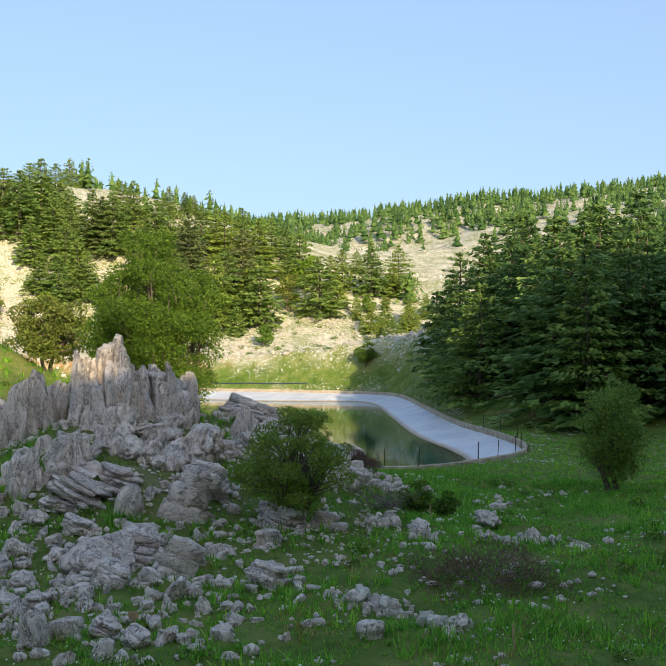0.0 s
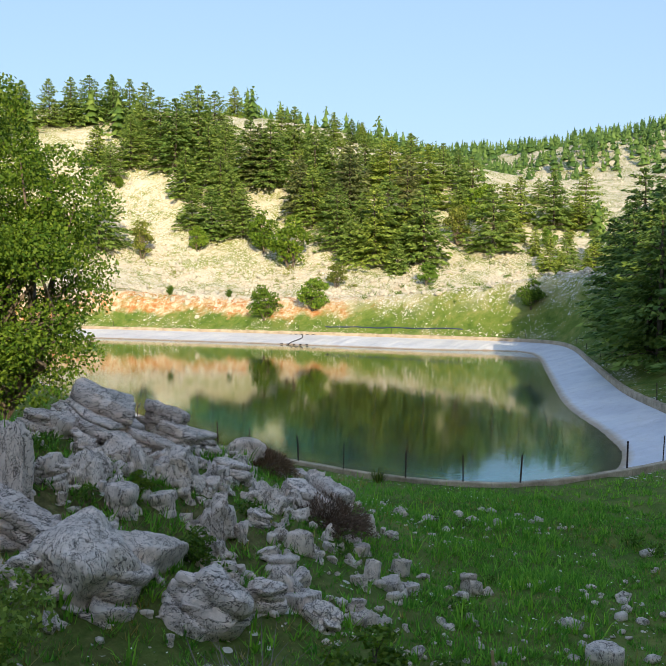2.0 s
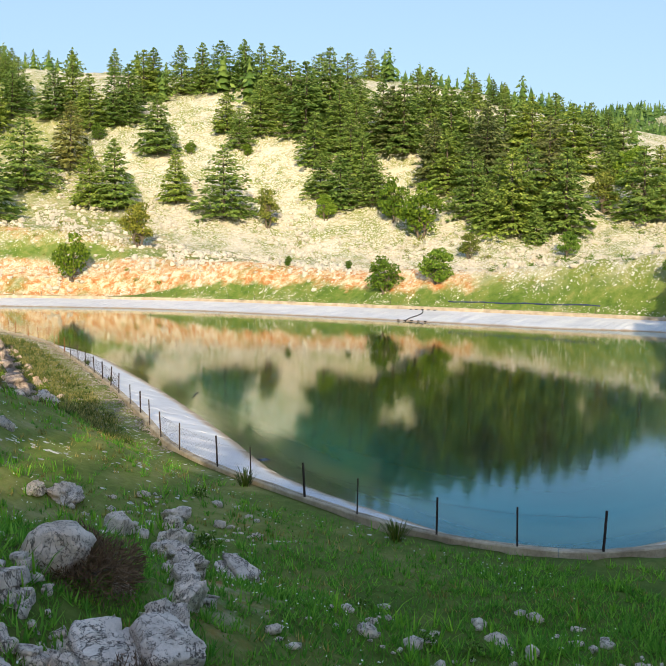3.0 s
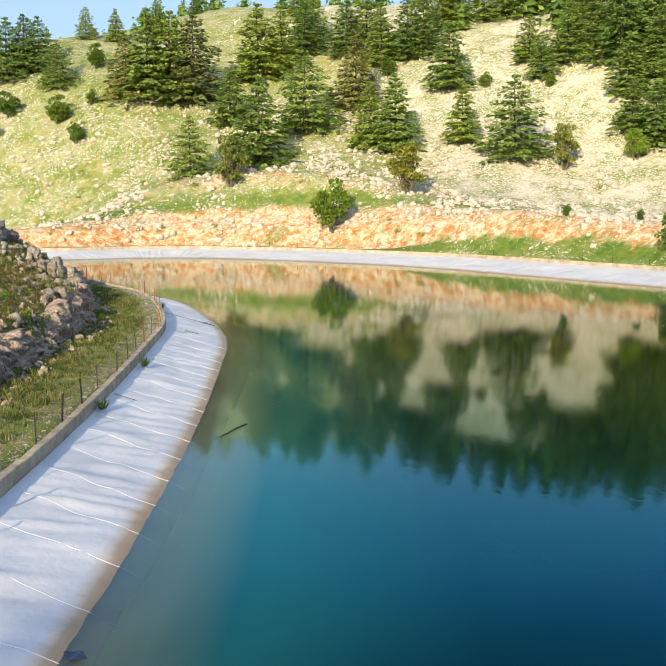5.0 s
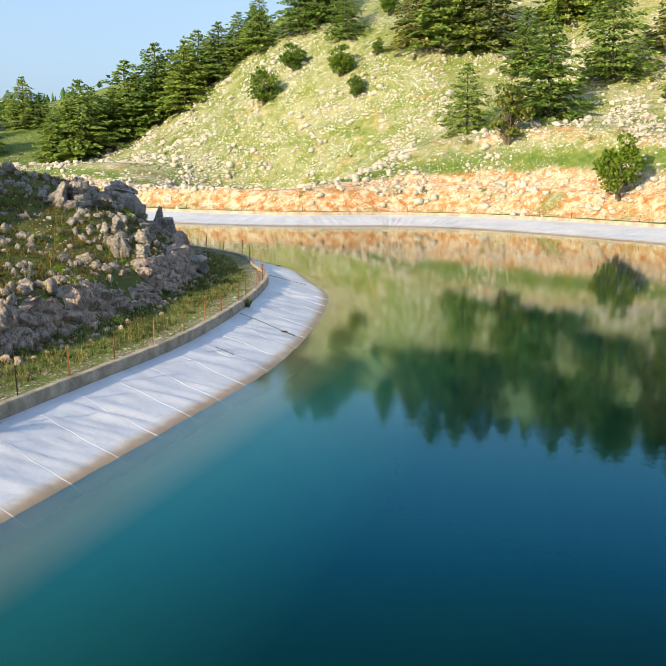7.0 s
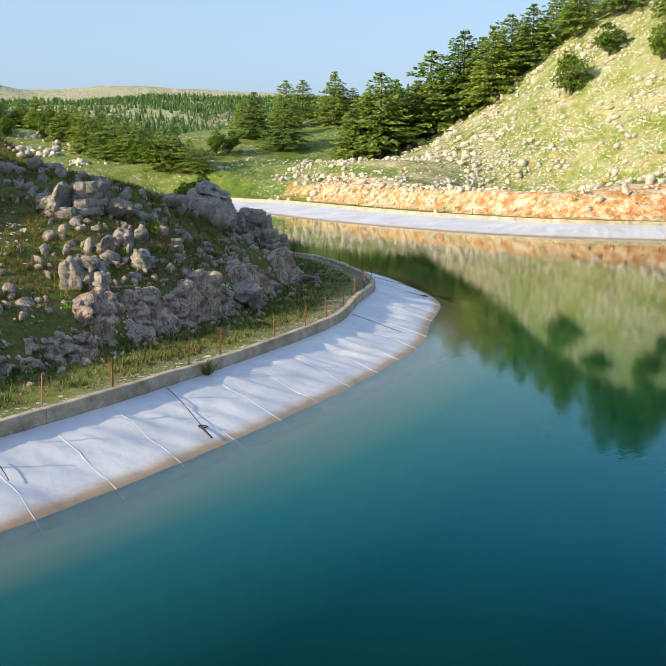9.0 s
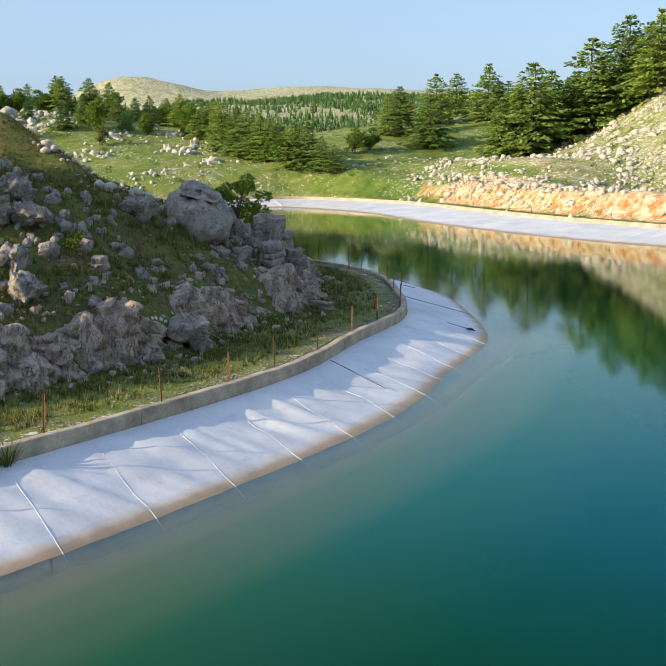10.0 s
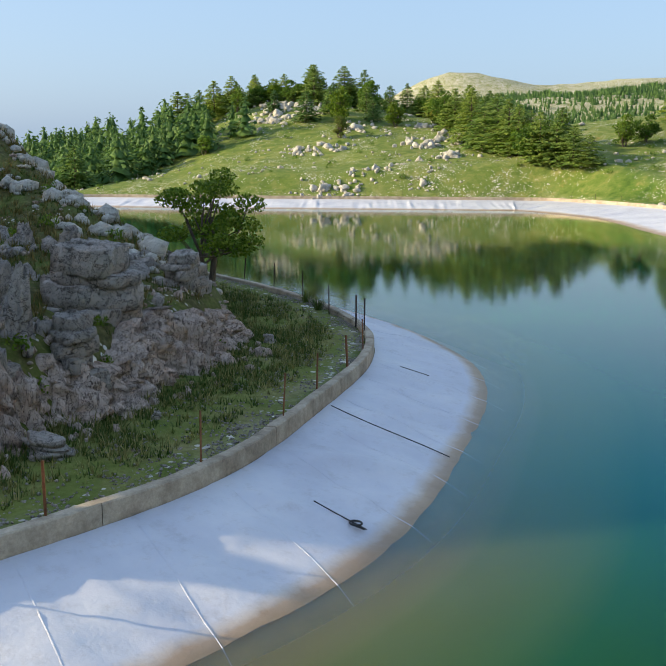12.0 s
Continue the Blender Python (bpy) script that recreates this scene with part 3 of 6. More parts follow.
SOUTH_ROCKS = [
    (-259, -32, 6, 3.5, 3), (-257, -27, 6, 3.2, 1), (-255, -17, 5, 3, 1), (-252, -22, 5, 3, 1), (-248, -17, 4.5, 2.5, 3), (-256.4, -0.4, 4.5, 3.5, 1),
    (-256.4, 20, 4.5, 5, 1), (-262, 18, 5.5, 3, 1), (-250.5, 33.5, 4, 2, 3), (-268.6, 5.5, 4, 2.5, 1), (-235, 33.4, 3, 2.4, 1), (-239, 4.7, 3.5, 2, 1),
    (-244, 7.7, 4.5, 2.6, 1), (-230, -75, 6, 3, 1), (-235, -68, 6, 3.5, 3), (-244, -69, 5, 4, 1), (-226, 32, 3.5, 1.4, 3), (-228.6, 34, 3.5, 1.5, 1), (-238, 41.5, 2.4, 2, 1),
]
GULLY_ROCKS = [
    (-39.7, 126.3, 1.0, 0.7, 3), (-48.5, 129.3, 1.0, 0.35, 1), (-48.6, 128.6, 0.6, 0.3, 1), (-47.6, 131.7, 0.6, 0.4, 1), (-44.7, 130.3, 0.6, 0.5, 1), (-41.6, 129, 0.6, 0.5, 2),
    (-39.1, 128, 0.6, 0.5, 1), (-42.8, 130.8, 0.8, 0.3, 2), (-45.6, 129.5, 0.6, 0.4, 3), (-37.4, 125.7, 0.9, 0.5, 2), (-37.8, 127.1, 0.6, 0.6, 1), (-54.3, 129.6, 0.5, 0.4, 1),
    (-65.6, 134.3, 0.9, 0.6, 1), (-67.2, 133.5, 0.7, 0.5, 1), (-46.2, 131, 0.5, 0.4, 1), (-43.2, 129.6, 0.6, 0.4, 1), (-40.4, 128.4, 0.5, 0.4, 2),
]


# ---- the lie of the land ----
def smooth_ring(points, spacing):
    """The closed line through the points, rounded, with corners about spacing apart."""
    p = np.array(points, float)
    out = []
    for k in range(len(p)):
        a, b, c, d = p[k - 1], p[k], p[(k + 1) % len(p)], p[(k + 2) % len(p)]
        count = max(2, int(np.hypot(*(c - b)) / spacing))
        for t in np.arange(count) / count:
            out.append(0.5 * (2 * b + (c - a) * t + (2 * a - 5 * b + 4 * c - d) * t ** 2 + (3 * b - a - 3 * c + d) * t ** 3))
    return np.array(out)


RING = smooth_ring(RIM, 1.0)
AREA = 0.5 * np.sum(RING[:, 0] * np.roll(RING[:, 1], -1) - RING[:, 1] * np.roll(RING[:, 0], -1))
TANGENT = np.roll(RING, -1, 0) - np.roll(RING, 1, 0)
TANGENT /= np.hypot(*TANGENT.T)[:, None]
INWARD = np.stack([-TANGENT[:, 1], TANGENT[:, 0]], 1) * np.sign(AREA)
WALK = np.r_[0, np.cumsum(np.hypot(*np.diff(RING, axis=0).T))]


def apron(x, y):
    """Width of the sheet that shows above the water: narrow on the near banks, wide on the far ones."""
    near = step((-165 - x) / 25)
    north = step((y - 165) / 25) * step((-98 - x) / 18)
    return 3.9 + 6.3 * np.maximum(near, north * 0.9)


def rim_distance(x, y):
    """Metres outside the rim (inside: below nought), and the nearest corner of the ring."""
    p = np.stack([np.ravel(x), np.ravel(y)], 1)
    near, who = np.full(len(p), 1e9), np.zeros(len(p), int)
    for s in range(0, len(p), 4000):
        d2 = ((p[s:s + 4000, None] - RING[None]) ** 2).sum(-1)
        who[s:s + 4000] = d2.argmin(1)
        near[s:s + 4000] = np.sqrt(d2.min(1))
    side = ((p - RING[who]) * INWARD[who]).sum(1)
    near = np.where(near < 6, np.abs(side) * 0.5 + near * 0.5, near)
    near = np.where(near < 2.5, np.abs(side), near)
    return np.where(side > 0, -near, near), who


def land(x, y):
    """Height of the ground, and the distance to the rim."""
    x, y = np.ravel(np.asarray(x, float)), np.ravel(np.asarray(y, float))
    d, _ = rim_distance(x, y)
    hills = np.zeros(len(x))
    for cx, cy, s, h in LOW_HILLS + HIGH_HILLS + NORTH_HILLS + FAR_HILLS:
        hills += h * np.exp(-((x - cx) ** 2 + (y - cy) ** 2) / (2 * s * s))
    west = step((-170 - x) / 20) * step((y - 60) / 20) * step((205 - y) / 20)
    tongue = step((x + 168) / 8) * step((-64 - x) / 14) * step((150 - y) / 3) * step((y - 60) / 20)
    meadow = step((x + 78) / 14) * step((25 - x) / 30) * step((147 - y) / 4) * step((y - 30) / 30)
    rise = step(d / 8) * (1 - np.maximum(west, tongue)) + west * step((d - 7) / 14) + tongue * step((d - 4.0) / 9)
    z = 1.25 + rise * hills * (1 - meadow)
    z += west * 3.0 * step((d - 4.5) / 3.5) * (1 - 0.6 * step((d - 14) / 20))
    z += tongue * (1 - meadow) * 1.5 * step((d - 4.9 - 0.3 * fbm(x, y, 9, 3, 2)) / 1.2) * (1 - 0.6 * step((d - 8) / 12))
    bank = 0.032 * np.minimum(d, 45)
    for cx, cy, s, h in OUTCROP:
        bank = bank + h * np.exp(-((x - cx) ** 2 + (y - cy) ** 2) / (2 * s * s))
    z += meadow * step(d / 5) * bank
    rough = step((d - 2) / 8)
    z += rough * (0.35 * fbm(x, y, 26, 5) + 0.16 * fbm(x, y, 5, 6, 3)) + 0.04 * step(d) * fbm(x, y, 2.2, 7, 2)
    z += step((d - 60) / 150) * 3.0 * fbm(x, y, 90, 8)
    z += step((np.hypot(x + 100, y - 100) - 700) / 600) * 7.0 * fbm(x, y, 700, 9)
    z = np.where(d < -0.1, 1.25 + np.maximum((d + 0.1) * 7, -7.5), z)
    return z, d


def ground_z(x, y):
    return float(land([x], [y])[0][0])


def graded(stops, far, count):
    """Coordinates: even steps through the stops, then ever wider ones out to far on both sides."""
    mid = np.concatenate([np.arange(a, b, s) for a, b, s in stops])
    low = mid[0] - np.geomspace(2, mid[0] - far[0], count)[::-1]
    high = mid[-1] + np.geomspace(2, far[1] - mid[-1], count)
    return np.sort(np.concatenate([low, mid, high, np.arange(-1350, -760, 28) + 0.37]))


def build_ground():
    xs = graded([(-262, -166, 1.5), (-166, -14, 0.75)], (-4500, 4500), 62)
    ys = graded([(-4, 94, 1.6), (94, 160, 0.7), (160, 232, 1.4)], (-4500, 4500), 62)
    gx, gy = np.meshgrid(xs, ys)
    z, d = land(gx, gy)
    x, y = gx.ravel(), gy.ravel()
    nx, ny = len(xs), len(ys)
    k = np.arange(nx * ny).reshape(ny, nx)
    quads = np.stack([k[:-1, :-1], k[:-1, 1:], k[1:, 1:], k[1:, :-1]], -1).reshape(-1, 4)
    west = step((-150 - x) / 30) * step((y - 62) / 20) * (1 - step((x + 167) / 3) * step((151 - y) / 3))
    north = step((y - 200) / 20) * step((-70 - x) / 25)
    away = step((np.hypot(x + 100, y - 100) - 380) / 260)
    dry = 0.12 + 0.50 * np.maximum(west * step((d - 6) / 16), 1.2 * north * step((d - 2) / 6)) + 0.70 * away
    dry -= 0.22 * west * step((190 - y) / 30)
    dry += 0.20 * step((-46 - x) / 8) * step((x + 66) / 8) * step((147 - y) / 5)
    dry += 0.22 * step((x + 168) / 8) * step((-62 - x) / 20) * step((150 - y) / 3) * step(d / 3)
    dry += 0.18 * step((70 - y) / 20)
    dry += 0.40 * step((x + 168) / 8) * step((-62 - x) / 20) * step((150 - y) / 3) * step((4.2 - d) / 1.2) * step(d / 0.3)
    dry += 0.55 * step((-42 - x) / 6) * step((x + 80) / 10) * step((140 - y) / 8) * step((y - 90) / 10)
    track = np.exp(-((d - 14.5) / 1.3) ** 2) * step((-150 - x) / 20) * step((y - 75) / 20)
    dry = np.clip(dry - 0.18 * track, 0, 1)
    head = step((x + 167) / 3) * step((151 - y) / 3)
    cut = step((-118 - x) / 25) * step((y - 70) / 25) * (1 - head)
    bare = cut * step((d - 3.0) / 1.2) * (0.62 * step((13.5 - d) / 2) + 0.36 * step((30 - d) / 12)) + 0.22 * west * step((d - 10) / 20) * step((70 - d) / 30) - 0.4 * track
    tongue = step((x + 168) / 8) * step((-62 - x) / 20) * step((150 - y) / 3)
    bare += 0.05 * tongue * step((d - 3.6) / 1) * step((7 - d) / 2) - 0.5 * tongue * step((d - 7) / 2)
    bare += 0.75 * np.exp(-((x + 41.5) ** 2 + (y - 129.2) ** 2) / 5)
    bare += 0.55 * np.exp(-((x + 52) ** 2 + (y - 176) ** 2) / 60) + 0.5 * np.exp(-((x + 38) ** 2 + (y - 158) ** 2) / 14)
    stony = 0.17 * west * step((d - 5) / 6) + 0.62 * north * step((d - 3) / 6) + 0.12 * step((d - 0.1) / 0.3) * step((1.7 - d) / 1.0) - 0.15 * track
    stony += 0.35 * away
    stony += -0.12 * tongue * step((d - 6) / 2) - 0.35 * tongue * step((5 - d) / 1.0) * step((d - 0.8) / 1.0) + 0.02 * step((70 - y) / 20) + 0.25 * np.exp(-((x + 38) ** 2 + (y - 114) ** 2) / 70)
    stony -= 0.15 * step((x + 60) / 10) * step((147 - y) / 5)
    # brown thatch, laid thicker on the headland to deepen its shade
    thatch = (0.34 + 0.53 * step((d - 4) / 2)) * tongue * step(d / 0.5) + 0.6 * np.exp(-((x + 35.5) ** 2 + (y - 121) ** 2) / 22) + 0.4 * np.exp(-((x + 38) ** 2 + (y - 113) ** 2) / 60) + 0.12 * step((x + 70) / 8) * step((150 - y) / 4) * step((y - 60) / 20)
    me = mesh("ground", np.stack([x, y, z], 1), quads, GROUND, True, {"dryness": dry, "bare_soil": bare, "stony": stony, "thatch": thatch})
    tagged(new("ground", me), "grassy stony hillsides with red soil and scrub", "ground", kind="structure")


build_ground()


# ---- the pond ----
def build_liner():
    ring = smooth_ring(RIM, 0.22)
    n = len(ring)
    way = np.roll(ring, -1, 0) - np.roll(ring, 1, 0)
    way /= np.hypot(*way.T)[:, None]
    inward = np.stack([-way[:, 1], way[:, 0]], 1) * np.sign(AREA)
    walked = np.r_[0, np.cumsum(np.hypot(*np.diff(ring, axis=0).T))]
    w = apron(ring[:, 0], ring[:, 1])
    cols = np.concatenate([np.linspace(0.0, 1.0, 15), [1.15, 1.4, 1.8, 2.4, 3.4]])
    verts, wet = [], []
    for c in cols:
        along = walked - 1.6 * c
        fold = 0.0
        for per, amp, sharp, seed in ((4.3, 0.11, 7, 1), (2.3, 0.10, 6, 2), (7.1, 0.12, 10, 3), (1.45, 0.06, 4, 4)):
            wob = fbm(walked, walked * 0 + c * 2, 14, seed, 2) * 1.1
            there = step(0.5 + 1.4 * fbm(walked, walked * 0 + c * 2.5, 11, seed + 20, 2))
            fold = fold + amp * there * (1 - np.abs(np.sin(np.pi * (along + wob) / per))) ** sharp
        lay = walked - 1.2 * c + 0.9 * fbm(walked, walked * 0 + 2 * c, 9, 31, 2)
        for per, amp, seed in ((0.82, 0.022, 4), (1.35, 0.045, 5), (2.1, 0.055, 6)):
            fold = fold + amp * step(0.55 + 1.3 * fbm(walked, walked * 0 + 1.5 * c, 8, seed + 40, 2)) * np.sin(2 * np.pi * lay / per + seed) * (0.35 + 0.65 * c)
        fold = fold + 0.035 * fbm(walked, walked * 0 + 5 * c, 2.6, 15, 2) + 0.05 * fbm(along, walked * 0 + 3 * c, 4.5, 16, 2)
        fold = fold * min(1.0, 0.12 + 2.2 * c) * (1.0 - 0.92 * min(c, 1.0) ** 3)
        z = 0.95 * (1 - c) if c < 1 else -(c - 1) * 1.6
        z = z + 0 * walked
        p = ring + inward * (0.17 + c * w)[:, None]
        verts.append(np.c_[p, z + fold * (1.0 if c < 1.2 else 0.2)])
        wet.append(z + 0 * w)
    v = np.concatenate(verts)
    k = np.arange(len(cols) * n).reshape(len(cols), n)
    quads = np.stack([k[:-1], np.roll(k, -1, 1)[:-1], np.roll(k, -1, 1)[1:], k[1:]], -1).reshape(-1, 4)
    me = mesh("pond_liner", v, quads, LINER, True, {"above_water": np.concatenate(wet)})
    sheet = tagged(new("pond_liner", me), "wrinkled white plastic liner sheet with a brown waterline stain", "pond liner", kind="structure")
    # welded seams between the strips of sheet
    near = np.nonzero((ring[:, 1] < 150) & (ring[:, 0] < -46) & (ring[:, 1] > 108))[0]
    for i in near[::12]:
        pts = []
        for j in range(1, 16):
            at = i - 6.0 * cols[j]
            k = int(math.floor(at))
            pts.append(v[j * n + k % n] * (1 - at + k) + v[j * n + (k + 1) % n] * (at - k) + (0, 0, 0.004))
        pts = np.array(pts)
        side = np.zeros_like(pts)
        side[:, :2] = way[i] * 0.010
        sv = np.concatenate([pts - side - (0, 0, 0.03), pts - side + (0, 0, 0.001), pts + side + (0, 0, 0.006), pts + side - (0, 0, 0.03)])
        m = len(pts)
        sf = [(a * m + b, a * m + b + 1, (a + 1) * m + b + 1, (a + 1) * m + b) for a in range(3) for b in range(m - 1)]
        part("seam", mesh("seam", sv, sf, LINER, False, {"above_water": np.full(len(sv), 0.5)}), sheet)


def build_water():
    xs, ys = np.arange(-256, -36, 1.5), np.arange(0, 224, 1.5)
    gx, gy = np.meshgrid(xs, ys)
    d, _ = rim_distance(gx, gy)
    x, y = gx.ravel(), gy.ravel()
    deep = np.clip((-d - apron(x, y)) / 20.0, 0, 1)
    k = np.arange(len(x)).reshape(gx.shape)
    quads = np.stack([k[:-1, :-1], k[:-1, 1:], k[1:, 1:], k[1:, :-1]], -1).reshape(-1, 4)
    quads = quads[(d[quads] < -1.2).all(1)]
    used, inv = np.unique(quads, return_inverse=True)
    me = mesh("water", np.stack([x, y, 0 * x], 1)[used], inv.reshape(-1, 4), WATER, True, {"depth": deep[used], "greenness": step((-98 - x) / 26)[used]})
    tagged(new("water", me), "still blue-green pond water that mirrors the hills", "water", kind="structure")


def build_kerb():
    kerb = tagged(new("kerb"), "low grey concrete kerb wall round the pond", "kerb", kind="structure")
    n = len(RING)
    r = np.random.RandomState(4)
    size = 6
    for s in range(0, n, size):
        idx = np.arange(s, min(s + size, n) + 1) % n
        p, t, q = RING[idx].copy(), TANGENT[idx], INWARD[idx]
        p[0] += t[0] * 0.012
        p[-1] -= t[-1] * 0.012
        top = 1.40 + r.uniform(-0.015, 0.015) + 0.012 * np.sin(np.arange(len(idx)) * 2.1 + s)
        prof = [(-0.15, 0.7, 0), (-0.15, -0.03, 1), (-0.12, 0.0, 1), (0.12, 0.0, 1), (0.15, -0.03, 1), (0.16, 0.55, 0)]
        rows = []
        for off, dz, up in prof:
            z = top + dz if up else np.full(len(idx), dz)
            rows.append(np.c_[p + q * off, z])
        m = len(idx)
        v = np.concatenate(rows)
        faces = [(a * m + b, a * m + b + 1, (a + 1) * m + b + 1, (a + 1) * m + b) for a in range(len(prof) - 1) for b in range(m - 1)]
        faces += [tuple(a * m for a in range(len(prof))), tuple(a * m + m - 1 for a in reversed(range(len(prof))))]
        part("kerb_section", mesh("kerb_section", v, faces, CONCRETE), kerb)


build_liner()
build_water()
build_kerb()


# ---- plants ----
def tube(points, radii, sides=6):
    """Verts and faces of a bent, tapered round bar."""
    pts = np.array(points, float)
    v, f = [], []
    for k, (p, r) in enumerate(zip(pts, radii)):
        way = pts[min(k + 1, len(pts) - 1)] - pts[max(k - 1, 0)]
        way /= np.linalg.norm(way) + 1e-9
        a = np.cross(way, (0.3, 0.9, 0.2))
        a /= np.linalg.norm(a) + 1e-9
        b = np.cross(way, a)
        for s in range(sides):
            t = 2 * np.pi * s / sides
            v.append(p + r * (np.cos(t) * a + np.sin(t) * b))
    for k in range(len(pts) - 1):
        for s in range(sides):
            f.append((k * sides + s, k * sides + (s + 1) % sides, (k + 1) * sides + (s + 1) % sides, (k + 1) * sides + s))
    f.append(tuple(range(sides))[::-1])
    f.append(tuple((len(pts) - 1) * sides + s for s in range(sides)))
    return v, f


def join(pieces):
    v, f = [], []
    for pv, pf in pieces:
        base = len(v)
        v += list(pv)
        f += [tuple(i + base for i in q) for q in pf]
    return v, f


def leaf_quads(centres, along, across, length, width, bend, r):
    """Small folded leaves: two triangles each, at the centres."""
    n = len(centres)
    L, W = np.asarray(length).reshape(-1, 1), np.asarray(width).reshape(-1, 1)
    up = np.cross(along, across)
    a = centres - along * L / 2
    b = centres + across * W / 2 + up * (bend * W)
    c = centres + along * L / 2
    d = centres - across * W / 2 + up * (bend * W)
    v = np.stack([a, b, c, d], 1).reshape(-1, 3)
    k = np.arange(n) * 4
    f = np.concatenate([np.stack([k, k + 1, k + 2], 1), np.stack([k, k + 2, k + 3], 1)])
    return v, f


def unit(v):
    return v / (np.linalg.norm(v, axis=-1, keepdims=True) + 1e-9)


def cedar_meshes(seed, h=10.0, spread=0.36, flakes=15, leaf=None):
    """A conifer with tiers of flat, drooping boughs, each fringed with sprays."""
    r = np.random.RandomState(seed)
    trunk = [(0.015 * h * np.sin(z * 3 + seed) * z, 0.012 * h * np.cos(z * 2 + seed) * z, h * z) for z in np.linspace(0, 0.97, 8)]
    bars = [tube(trunk, np.linspace(0.022 * h, 0.003 * h, 8), 7)]
    cs, al, ac, le, wi = [], [], [], [], []
    tiers = 14 if flakes < 10 or flakes > 30 else 18
    up = np.array([0, 0, 1.0])
    for k in range(tiers):
        t = 0.05 + 0.92 * (k / (tiers - 1)) ** 0.92 + r.uniform(-0.012, 0.012)
        reach = spread * h * (1 - t) ** 0.70 * (1 - 0.8 * max(0, 0.14 - t)) * r.uniform(0.85, 1.10) + 0.02 * h
        arms = max(5, int(13 - 7 * t))
        for j in range(arms):
            if r.rand() < 0.06:
                continue
            a = 2 * np.pi * (j + r.uniform(-0.4, 0.4)) / arms + k * 0.9
            rr = reach * r.uniform(0.60, 1.18)
            way = np.array([np.cos(a), np.sin(a), 0.0])
            side = np.array([-np.sin(a), np.cos(a), 0.0])
            lift = 0.10 + 0.45 * t + r.uniform(-0.08, 0.12)
            droop = r.uniform(0.15, 0.32)
            z0 = h * t
            if k % 3 == 0 and t < 0.8 and j % 3 == 0:
                bars.append(tube([(0, 0, z0), way * rr * 0.5 + (0, 0, z0 + 0.5 * rr * lift), way * rr * 0.9 + (0, 0, z0 + rr * (0.9 * lift - 0.8 * droop * 0.8))], [0.007 * h, 0.004 * h, 0.0015 * h], 3))
            n = max(6, int(flakes * (0.45 + 0.75 * rr / (spread * h))))
            s = r.uniform(0.10, 1.0, n) ** 0.65
            off = r.uniform(-1, 1, n) * 0.36 * rr * (1.05 - 0.75 * s)
            z = z0 + rr * s * lift - droop * rr * s ** 2 - 0.10 * np.abs(off) + r.normal(0, 0.010 * h, n)
            cs.append(way * (rr * s)[:, None] + side * off[:, None] + up * z[:, None])
            d = unit(way + side * (np.sign(off) * r.uniform(0.1, 0.9, n))[:, None] + up * r.uniform(-0.75, 0.10, n)[:, None])
            al.append(d)
            ac.append(unit(np.cross(d, r.normal(0, 0.35, (n, 3)) + 0.55 * way + (0, 0, 0.75))))
            big = 1.12 * (0.55 + 0.6 * (1 - t)) * math.sqrt(15 / flakes) * h
            le.append(r.uniform(0.055, 0.095, n) * big)
            wi.append(r.uniform(0.028, 0.050, n) * big)
    # leading shoot
    n = 10
    cs.append(np.c_[r.normal(0, 0.006 * h, (n, 2)), h * np.linspace(0.9, 1.0, n)])
    d = unit(np.c_[r.normal(0, 0.6, (n, 2)), np.full(n, 1.0)])
    al.append(d)
    ac.append(unit(np.cross(d, r.normal(0, 1, (n, 3)))))
    le.append(np.full(n, 0.05 * h))
    wi.append(np.full(n, 0.018 * h))
    cs, al, ac, le, wi = (np.concatenate(q) for q in (cs, al, ac, le, wi))
    v, f = leaf_quads(cs, al, ac, le, wi, 0.22, r)
    tv, tf = join(bars)
    return mesh("trunk", tv, tf, BARK), mesh("crown", v, f, leaf or CEDAR_LEAF)


